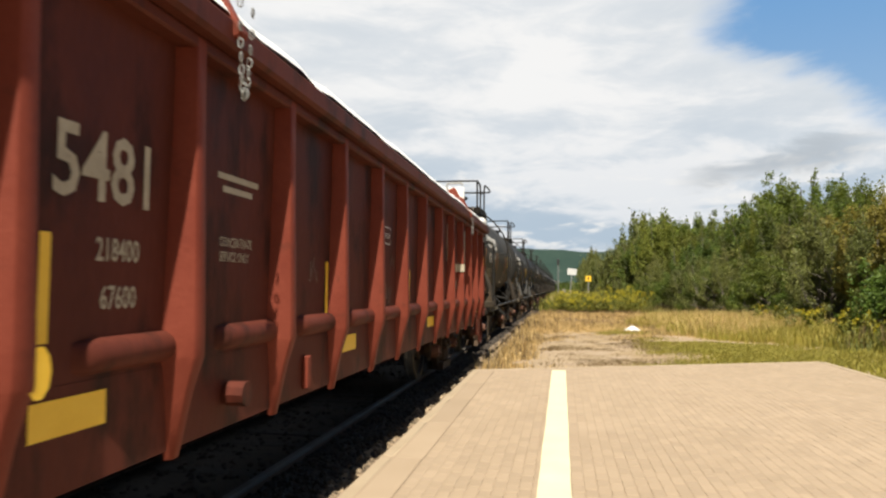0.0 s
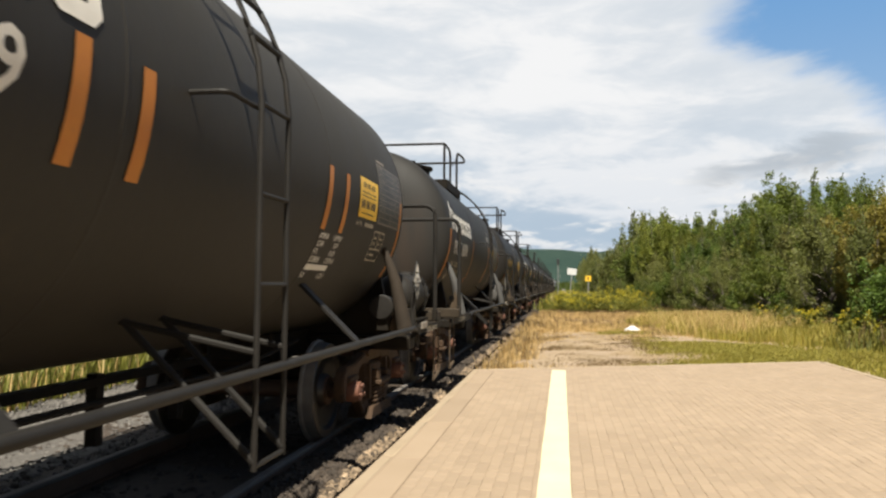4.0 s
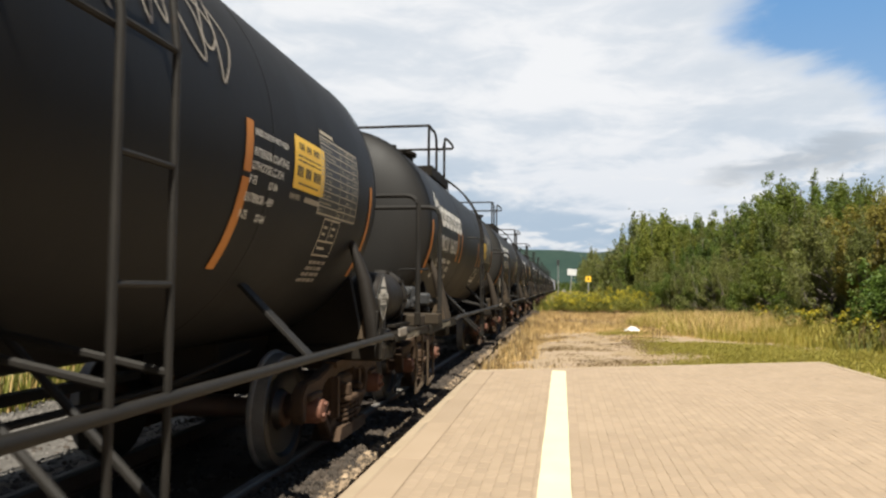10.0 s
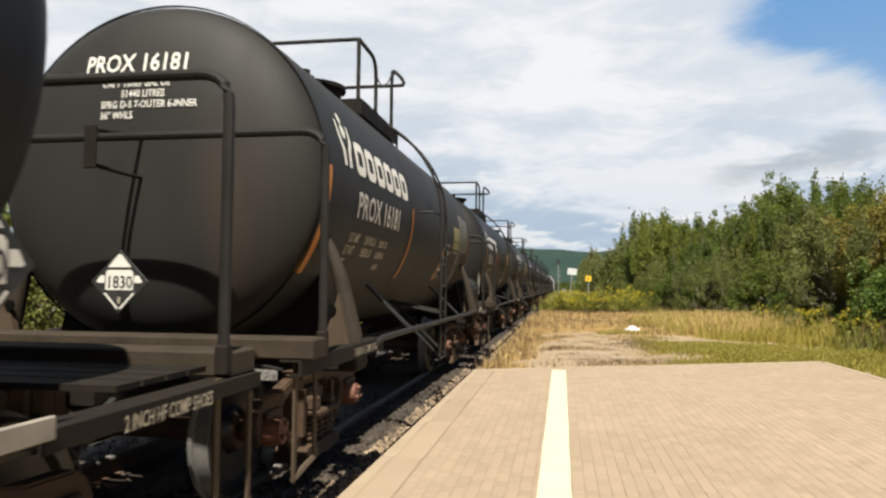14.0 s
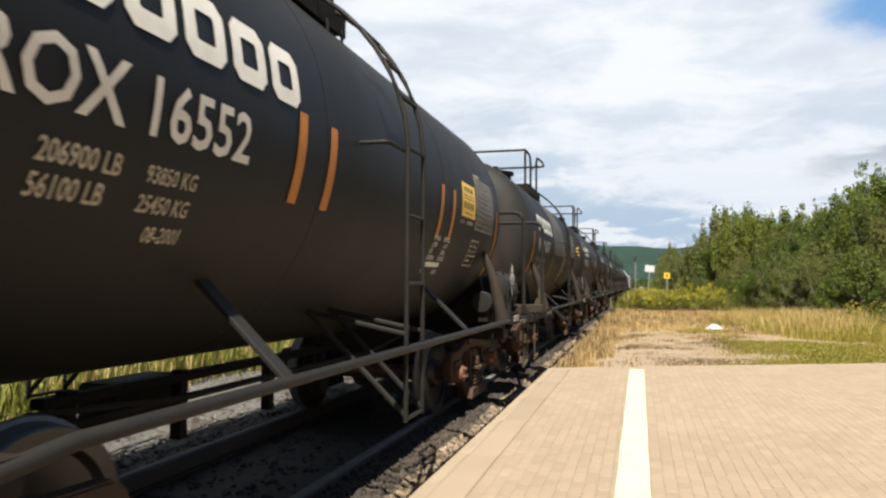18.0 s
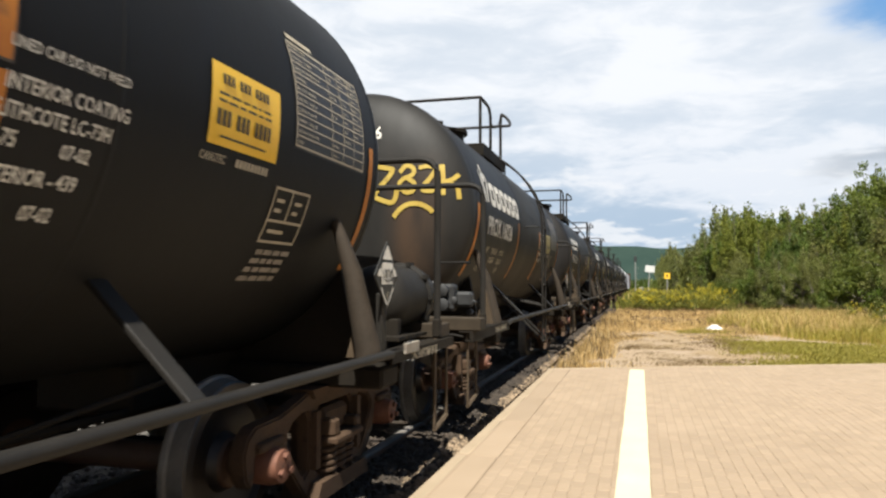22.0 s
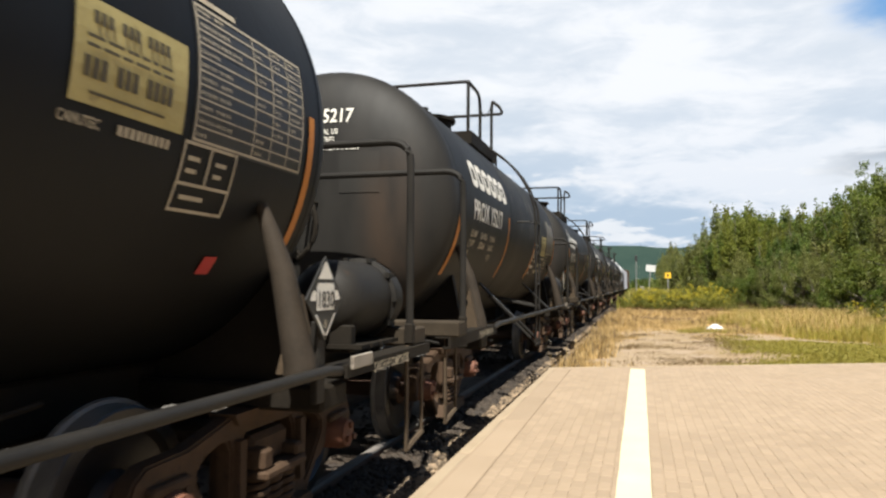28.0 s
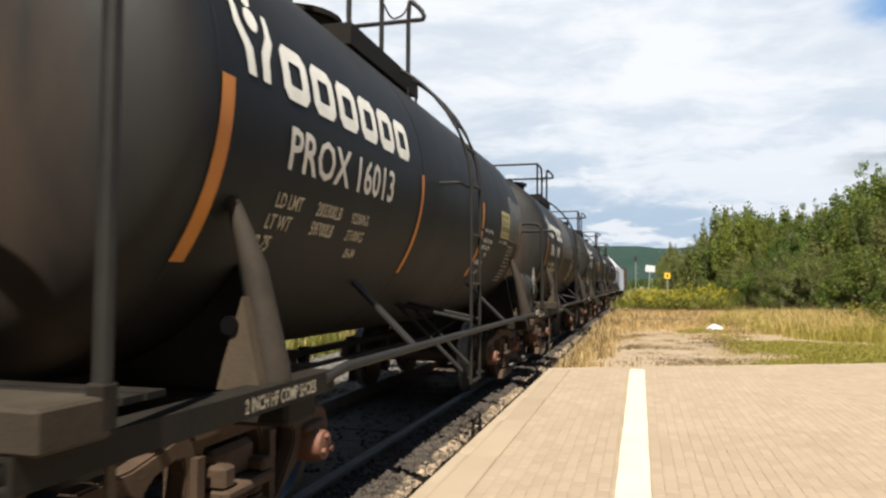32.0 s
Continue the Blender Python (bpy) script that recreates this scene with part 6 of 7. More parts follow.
        def draw(bm):
            flat_writing(bm, text, size, 0, 0, bold)
            lo, hi = min(p.co.x for p in bm.verts), max(p.co.x for p in bm.verts)
            for p in bm.verts:
                p.co = Vector((ay + u0 + (p.co.x - lo) / (hi - lo) * (u1 - u0), v + p.co.y, 0))
        return draw
    decal("side_writing", fitted("STEEL FLOOR", 6.134, 6.406, 1.958, 0.046, False), M_WHITE)
    decal("owner_writing", fitted("www.", 9.93, 10.72, 1.50, 0.17), M_CREAM)
    for u in (11.02, 11.16):
        decal("owner_writing", lambda bm: rect(bm, ay + u, ay + u + 0.10, 1.50, 1.62), M_CREAM)
    decal("owner_writing", fitted(".ca", 11.30, 11.55, 1.50, 0.17), M_CREAM)

    # the emblem's stripe runs on over a rib, and somebody has scrawled on it
    bm = bmesh.new()
    y, base, half, d = -3.47, 0.099, 0.042, 0.124
    rows = [[bm.verts.new((X + dx, y + w, z)) for dx, w in ((0.006, -base - 0.004), (d, -half - 0.006), (d, half - 0.01))] for z in (1.745, 1.86)]
    for i in (0, 1):
        bm.faces.new((rows[0][i], rows[0][i + 1], rows[1][i + 1], rows[1][i]))
    part("emblem_on_rib", bm, M_CREAM, g, "cream stripe painted across a rib", smooth=None)
    rng = random.Random(41)
    for k in range(5):
        bm = bmesh.new()
        pts = [(ay + 9.98 + 0.11 * k + rng.uniform(-0.03, 0.08), 1.80 + rng.uniform(-0.055, 0.055)) for _ in range(5)]
        stroke_on(bm, [(v.x, v.y) for v in curve_of(pts)], 0.022)
        part("dark_scrawl", on_side(bm, X + 0.01, 0.008), M_DARK, g, "dark sprayed scrawl on the stripe", smooth=None)
    bm = bmesh.new()
    box(bm, X + 0.012, X + 0.03, ay + 13.02, ay + 13.24, 0.70, 0.98, 0.006)
    plate = part("pull_plate", bm, M_GOND, g, "small steel plate lettered PULL")
    bm = bmesh.new()
    flat_writing(bm, "PULL", 0.04, ay + 13.07, 0.86, True, 0.8)
    part("plate_writing", on_side(bm, X + 0.03, 0.003), M_CREAM, plate, smooth=None)
    decal("lube_panel", lambda bm: rect(bm, ay + 11.98, ay + 12.27, 1.45, 1.86), M_BLACK, 0.004)

    def lube(bm):
        frame_lines(bm, ay + 11.98, ay + 12.27, 1.45, 1.86, 0.018)
        rect(bm, ay + 11.98, ay + 12.27, 1.56, 1.575)
        rect(bm, ay + 12.11, ay + 12.125, 1.575, 1.86)
        for u, v in ((12.02, 1.76), (12.02, 1.69), (12.15, 1.76), (12.15, 1.69), (12.02, 1.50)):
            rect(bm, ay + u, ay + u + 0.06, v, v + 0.03)
    decal("lube_writing", lube, M_CREAM, 0.007)

    # faint loops of scrawl
    rng = random.Random(7)
    for c, z in ((4.28, 1.62), (5.86, 1.50), (6.02, 1.54), (6.2, 1.48), (6.34, 1.42), (6.42, 1.72), (7.05, 1.66), (9.2, 1.7)):
        for j in range(3):
            bm = bmesh.new()
            pts = [(ay + c + 0.03 * j + 0.022 * i + rng.uniform(-0.035, 0.035), z + rng.uniform(-0.085, 0.085)) for i in range(6)]
            stroke_on(bm, [(v.x, v.y) for v in curve_of(pts)], 0.0055)
            part("chalk_scrawl", on_side(bm, X + 0.01, 0.005 + 0.001 * j), M_CHALK, g, "faint grey looping scrawl", smooth=None)
    # white covers over the load, folded at the edge
    bm = bmesh.new()
    rows = []
    for k in range(61):
        y = -L + 0.35 + (L - 0.7) * k / 60
        rng = 0.035 * noise.noise((y * 2.3, 0, 1)) + 0.02 * noise.noise((y * 7, 2, 1))
        rows.append([bm.verts.new((x, y, zt + h + (rng if h > 0.01 else 0))) for x, h in ((-1.52, 0.01), (-1.50, 0.05), (-1.2, 0.09), (0, 0.14), (1.2, 0.12), (1.46, 0.108), (1.56, 0.08), (1.605, 0.018))])
    for p, q in zip(rows, rows[1:]):
        for i in range(7):
            bm.faces.new((p[i], p[i + 1], q[i + 1], q[i]))
    cover = part("load_cover", bm, M_COVER, g, "dirty white covers folded over the top edge", smooth=60)
    bm = bmesh.new()
    box(bm, 0.75, 1.30, ay + 12.6, ay + 12.65, zt + 0.1, zt + 0.62, 0.01)
    part("cover_flap", bm, M_COVER, cover, "upright white flap")
    bm = bmesh.new()
    box(bm, 1.15, 1.6, ay + 13.4, ay + 13.75, zt + 0.0, zt + 0.14, 0.04)
    part("cover_fold", bm, M_COVER, cover)
    for y0 in (2.90, 11.05):
        bm = bmesh.new()
        y = ay + y0
        m = Matrix.Translation((1.52, y, zt - 0.02)) @ Matrix.Rotation(radians(-30), 4, "Y")
        box(bm, -0.07, 0.07, -0.06, 0.06, -0.05, 0.44, 0.012, m)
        box(bm, 0.05, 0.10, -0.04, 0.04, -0.12, 0.24, 0.01, m)
        part("latch_handle", tube_mesh([m @ Vector(p) for p in bent([(-0.05, 0, 0.42), (-0.02, 0, 0.56), (0.20, 0, 0.44), (0.20, 0, 0.40)], 0.05, 3)], 0.017), M_POST, g, "dark hooked latch handle")
        latch = part("cover_latch", bm, M_GOND_LIT, g, "red steel cover latch leaning inwards")
        bm = bmesh.new()
        for k in range(18):
            a = math.pi * k / 17
            p = Vector((X + 0.205, y - 0.05 + 0.13 * (k / 17), zt + 0.06 - 0.40 * math.sin(a) ** 0.8))
            ax = Vector((0, 1, 0)) if k % 2 else Vector((1, 0, 0))
            tube(bm, [p + (Vector((0, 0, 0.022)) * math.sin(q) + ax * 0.012 * math.cos(q)) for q in [2 * math.pi * j / 8 for j in range(9)]], 0.0045, 5, False)
        part("chain", bm, M_POST, latch, "short hanging steel chain")
    # rear end: ladder, grab irons, jacking pad
    for y in (-0.62, -0.32):
        bm = bmesh.new()
        box(bm, 1.50, 1.54, y - 0.02, y + 0.02, 0.95, 2.40, 0.004)
        part("ladder_rail", bm, M_GOND, g)
    for z in (1.08, 1.48, 1.9, 2.3):
        bm = bmesh.new()
        tube(bm, [(1.56, -0.64, z), (1.56, -0.28, z)], 0.014, 7)
        part("rung", bm, M_GOND, g)
    bm = bmesh.new()
    box(bm, 1.50, 1.545, -0.60, -0.545, 1.3, 2.1)
    part("reflector_plate", bm, M_YELLOW, g, "yellow reflective plate", smooth=None)
    for y in (-1.0, -15.7):
        bm = bmesh.new()
        slab(bm, [(y - 0.14, 0.9), (y + 0.14, 0.9), (y + 0.11, 0.62), (y - 0.11, 0.62)], 1.44, 1.50)
        part("jacking_pad", bm, M_GOND, g, smooth=None)
        bm = bmesh.new()
        tube(bm, bent([(1.48, y + 0.25, 0.88), (1.48, y + 0.25, 0.45), (1.48, y + 0.6, 0.45), (1.48, y + 0.6, 0.88)], 0.06, 3), 0.02, 6)
        part("stirrup_step", bm, M_GOND, g)
    bm = bmesh.new()
    tube(bm, [(X + 0.02, ay + 3.2, 1.0), (X + 0.12, ay + 3.2, 1.0)], 0.06, 10)
    part("brake_lever_pivot", bm, M_GOND, g)
    bm = bmesh.new()
    box(bm, X + 0.01, X + 0.05, ay + 4.2, ay + 4.26, 0.88, 1.08, 0.006)
    part("card_holder", bm, M_GOND_LIT, g)
    # centre sill and frame below
    bm = bmesh.new()
    box(bm, -0.35, 0.35, -L + 0.2, -0.2, 0.75, 1.05, 0.02)
    for k in range(8):
        box(bm, -1.4, 1.4, -1.9 - 1.85 * k - 0.05, -1.9 - 1.85 * k + 0.05, 0.88, 1.05)
    part("centre_sill", bm, M_FRAME, g)
    for y in (-2.35, -L + 2.35):
        truck(g, y)
    coupler(g, -0.1, 1)
    coupler(g, -L + 0.1, -1)
    return g


GONDOLA_AT = 14.22
GOND = gondola()


# ---- a wrapped-lumber car and a brown boxcar far back in the train ----
def plain_car(name, length, height, body, label, category, wrap):
    c = tagged(new(name), label, category)
    bm = bmesh.new()
    box(bm, -1.5, 1.5, 0, length, 0.95, 1.15, 0.02)
    part("deck", bm, M_FRAME, c)
    bm = bmesh.new()
    box(bm, -1.48, 1.48, 0.15, length - 0.15, 1.15, height, 0.03)
    part("body", bm, body, c)
    for k in range(int(length // 1.6)):
        y = 0.5 + 1.6 * k
        for s in (1, -1):
            bm = bmesh.new()
            box(bm, s * 1.5 - 0.03, s * 1.5 + 0.03, y - 0.05, y + 0.05, 1.0, height)
            part("side_post", bm, M_WRAP if wrap else M_CAST, c, smooth=None)
    if wrap:
        for k in range(6):
            bm = bmesh.new()
            y = 0.4 + k * (length - 0.8) / 6
            d = (length - 0.8) / 6 - 0.15
            pts = [(-1.35, height), (-0.5, height + 1.0), (0.5, height + 1.0), (1.35, height)]
            a = [bm.verts.new((x, y, z)) for x, z in pts]
            b = [bm.verts.new((x, y + d, z)) for x, z in pts]
            for i in range(4):
                bm.faces.new((a[i], b[i], b[(i + 1) % 4], a[(i + 1) % 4]))
            bm.faces.new(a)
            bm.faces.new(b[::-1])
            part("wrapped_stack", bm, M_SAIL, c, "white wrapped lumber stack", smooth=None)
        for v in (1.5, 2.0, 2.5):
            for x in (-1.1, 0.3):
                bm = bmesh.new()
                box(bm, x, x + 0.8, 0.10, 0.15, v, v + 0.28)
                part("end_mark", bm, M_BLUE, c, smooth=None)
    for y in (1.9, length - 1.9):
        truck(c, y)
    return c


LUMBER = plain_car("lumber_car", 17.0, 2.9, M_WRAP, "lumber car loaded with white wrapped stacks, far back in the train", "freight car", True)
BOXCAR = plain_car("covered_car", 16.0, 3.3, M_CAST, "brown freight car with a pale roof, far back in the train", "freight car", False)
TAIL = [(LUMBER, 181.6), (BOXCAR, 200.0)]


# ---- signs, signal, litter ----
def sign_post(name, x, y, z, h, w, hh, mat, label, lean=0.0, mark=False):
    s = tagged(new(name), label, "sign")
    s.matrix_basis = pose(x, y, z, 0, lean, 0)
    bm = bmesh.new()
    box(bm, -0.04, 0.04, -0.03, 0.03, -0.3, h, 0.006)
    part("post", bm, M_POST, s)
    bm = bmesh.new()
    box(bm, -w / 2, w / 2, -0.055, -0.035, h - hh, h, 0.004)
    plate = part("plate", bm, mat, s)
    if mark:
        bm = bmesh.new()
        box(bm, -w * 0.14, w * 0.14, -0.062, -0.056, h - hh * 0.72, h - hh * 0.28)
        part("mark", bm, M_DARK, plate, smooth=None)
    return s


sign_post("track_sign", 0.58, 62.0, -0.3, 3.3, 0.78, 0.55, M_SIGN, "plain white trackside sign on a leaning grey post", 5)
sign_post("track_sign", 2.08, 58.0, -0.3, 2.6, 0.44, 0.44, M_YELLOW, "small yellow trackside sign with a dark mark", 0, True)


def signal_mast():
    s = tagged(new("signal_mast"), "grey railway signal mast with a black head", "signal")
    s.matrix_basis = pose(-0.55, 100.0, -0.3)
    bm = bmesh.new()
    tube(bm, [(0, 0, -0.3), (0, 0, 5.1)], 0.06, 8)
    part("mast", bm, M_POST, s)
    bm = bmesh.new()
    box(bm, -0.17, 0.17, -0.1, 0.1, 4.8, 5.6, 0.05)
    part("signal_head", bm, M_DARK, s)
    bm = bmesh.new()
    box(bm, 0.5, 1.0, -0.3, 0.3, -0.3, 1.4, 0.03)
    part("relay_box", bm, M_POST, s)
    for z in (0.8, 1.6, 2.4, 3.2, 4.0):
        bm = bmesh.new()
        tube(bm, [(0.0, -0.1, z), (0.4, -0.1, z)], 0.02, 6)
        part("rung", bm, M_POST, s)


signal_mast()


def thin_post(x, y, h):
    bm = bmesh.new()
    tube(bm, [(0, 0, -0.3), (0.02, 0, h)], 0.03, 7)
    tagged(part("marker_stake", bm, M_TWIG, None, at=pose(x, y, -0.2)), "thin weathered stake among the bushes", "stake")


thin_post(4.3, 55.0, 2.2)


def bag():
    rng = random.Random(5)
    bm = bmesh.new()
    for cx, cz, r in ((0, 0.16, 0.2), (0.2, 0.12, 0.15), (-0.22, 0.1, 0.13)):
        res = bmesh.ops.create_icosphere(bm, subdivisions=3, radius=r)
        for v in res["verts"]:
            k = 1 + 0.28 * noise.noise(v.co * 9 + Vector((cx * 20, 0, 0)))
            v.co = Vector((v.co.x * k * 1.2 + cx, v.co.y * k, max(-0.02, v.co.z * k + cz)))
    tagged(part("plastic_bag", bm, M_SAIL, None, smooth=40, at=pose(2.3, 24.4, -0.16) @ Matrix.Scale(0.72, 4)), "crumpled white plastic bag lying on dry grass", "bag")


bag()


# ---- plants ----
def leaf_cloud(name, rng, blobs, n, size, mat, flat=0.5, me_only=True):
    """Many small leaves in uneven clumps: blobs of (x, y, z, radius)."""
    vs, fs = [], []
    tot = sum(b[3] ** 2 for b in blobs)
    for bx, by, bz, br in blobs:
        for _ in range(int(n * br * br / tot)):
            d = Vector((rng.gauss(0, 1), rng.gauss(0, 1), rng.gauss(0, 1))).normalized()
            p = Vector((bx, by, bz)) + d * br * (rng.random() ** 0.35) * rng.uniform(0.75, 1.12)
            nrm = (d + Vector((rng.gauss(0, 0.7), rng.gauss(0, 0.7), rng.gauss(0, 0.7) + flat))).normalized()
            a = nrm.orthogonal().normalized()
            a.rotate(Matrix.Rotation(rng.uniform(0, 6.28), 3, nrm))
            b = nrm.cross(a)
            s = size * rng.uniform(0.6, 1.4)
            o = len(vs)
            vs += [tuple(p - a * s), tuple(p + b * s * 0.5), tuple(p + a * s), tuple(p - b * s * 0.5)]
            fs.append((o, o + 1, o + 2, o + 3))
    me = bpy.data.meshes.new(name)
    me.from_pydata(vs, [], fs)
    me.materials.append(mat)
    return me


def tree_kind(seed, h, spread, mat, n, leaf, clumps=26, shoots=22):
    """A young many-stemmed tree: limbs in a ragged body of clumps, and thin leafy shoots that stand up out of it."""
    rng = random.Random(seed)
    t = new("tree")
    bm = bmesh.new()
    top = Vector((rng.uniform(-0.2, 0.2), rng.uniform(-0.2, 0.2), h * 0.8))
    tube(bm, [(0, 0, -0.3), (top.x * 0.3, top.y * 0.3, h * 0.35), tuple(top)], 0.1, 7, radii=[0.085 * h / 6, 0.06 * h / 6, 0.02])
    blobs = []
    for i in range(clumps):
        f = rng.uniform(0.05, 0.86)
        a = rng.uniform(0, 6.28)
        wide = spread * (1 - 0.55 * f ** 2) * rng.uniform(0.25, 1.0)
        c = Vector((wide * math.cos(a), wide * math.sin(a), h * (0.05 + 0.80 * f)))
        st = Vector((top.x * f * 0.5, top.y * f * 0.5, max(0.2, c.z - 0.6)))
        tube(bm, [tuple(st), tuple((st + c) / 2 + Vector((0, 0, 0.1))), tuple(c)], 0.02, 5, radii=[0.032, 0.02, 0.008])
        r = spread * rng.uniform(0.14, 0.27)
        blobs.append((c.x, c.y, c.z, r))
        for _ in range(3):
            blobs.append((c.x + rng.gauss(0, r), c.y + rng.gauss(0, r), c.z + rng.gauss(0.1, r), r * rng.uniform(0.3, 0.6)))
    for i in range(shoots):
        a, q = rng.uniform(0, 6.28), rng.random() ** 0.6 * 0.85 * spread
        z1 = h * (1.0 - 0.42 * (q / spread) ** 1.6) * rng.uniform(0.80, 1.03)
        z0 = z1 - h * rng.uniform(0.2, 0.36)
        x, y = q * math.cos(a), q * math.sin(a)
        lean = (rng.uniform(-0.10, 0.18) * math.cos(a), rng.uniform(-0.10, 0.18) * math.sin(a))
        tube(bm, [(x * 0.7, y * 0.7, z0 - 0.4), (x + lean[0] * (z1 - z0), y + lean[1] * (z1 - z0), z1)], 0.012, 4, radii=[0.018, 0.004])
        for j in range(9):
            f = j / 8
            blobs.append((x + lean[0] * f * (z1 - z0) + rng.gauss(0, 0.05), y + lean[1] * f * (z1 - z0) + rng.gauss(0, 0.05), z0 + f * (z1 - z0), 0.06 + 0.24 * (1 - f) ** 0.8 * rng.uniform(0.7, 1.2)))
    part("trunk", bm, M_BARK, t, smooth=60)
    link("crown", leaf_cloud("crown", rng, blobs, n, leaf, mat), None, t)
    return t


def snag_kind(seed, h):
    """A thin, nearly leafless young tree."""
    rng = random.Random(seed)
    t = new("bare_tree")
    bm = bmesh.new()
    tube(bm, [(0, 0, -0.2), (0.05, 0, h * 0.5), (0.0, 0, h)], 0.04, 6, radii=[0.06, 0.04, 0.01])
    blobs = [(0, 0, h * (0.8 + 0.025 * k), 0.12) for k in range(9)]
    for i in range(22):
        z = h * rng.uniform(0.35, 0.97)
        a = rng.uniform(0, 6.28)
        l = rng.uniform(0.3, 0.8) * (1.2 - z / h)
        e = (l * math.cos(a), l * math.sin(a), z + l * 1.2)
        tube(bm, [(0, 0, z), e], 0.01, 4, radii=[0.016, 0.005])
        blobs.append((*e, 0.16))
        blobs.append((e[0] * 0.5, e[1] * 0.5, (z + e[2]) / 2, 0.15))
    part("trunk", bm, M_TWIG, t, smooth=60)
    link("crown", leaf_cloud("crown", rng, blobs, 620, 0.05, M_LEAF_Y), None, t)
    return t


KINDS = [tree_kind(21, 6.4, 2.2, M_LEAF, 29835, 0.048), tree_kind(22, 5.2, 2.0, M_LEAF_D, 26325, 0.046), tree_kind(23, 5.8, 1.9, M_LEAF_Y, 26325, 0.046),
         tree_kind(24, 4.2, 1.8, M_LEAF_B, 18427, 0.040, 22, 26), tree_kind(25, 3.0, 1.7, M_LEAF, 17550, 0.041), tree_kind(26, 2.2, 1.5, M_LEAF_D, 15795, 0.040), tree_kind(27, 4.6, 1.9, M_LEAF_T, 21060, 0.045, 24, 12)]
FAR = [tree_kind(41, 6.4, 2.2, M_LEAF, 12285, 0.073), tree_kind(42, 5.2, 2.0, M_LEAF_D, 11407, 0.073), tree_kind(43, 5.8, 1.9, M_LEAF_Y, 11407, 0.073),
       tree_kind(44, 4.2, 1.8, M_LEAF_B, 8073, 0.063, 22, 26), tree_kind(45, 3.0, 1.7, M_LEAF_B, 6669, 0.063), tree_kind(46, 2.2, 1.5, M_LEAF_D, 5265, 0.063)]
SNAGS = [snag_kind(31, 6.5), snag_kind(32, 5.5)]
LABELS = ["leafy green young tree with upright shoots", "dark green young tree at the wood's edge", "olive-green young poplar at the wood's edge", "grey-green twiggy shrub at the wood's edge", "bushy green shrub in front of the wood", "low dark green shrub in front of the wood", "young tree whose leaves turn yellowish brown"]


def edge_x(y):
    """Where the wood begins, along the track."""
    rows = ((0, 9.4), (20, 9.0), (26, 8.2), (35, 7.1), (46, 6.3), (70, 5.8), (100, 6.0), (180, 7.2))
    for (a, p), (b, q) in zip(rows, rows[1:]):
        if y <= b:
            return p + (q - p) * (y - a) / (b - a)
    return 7.2


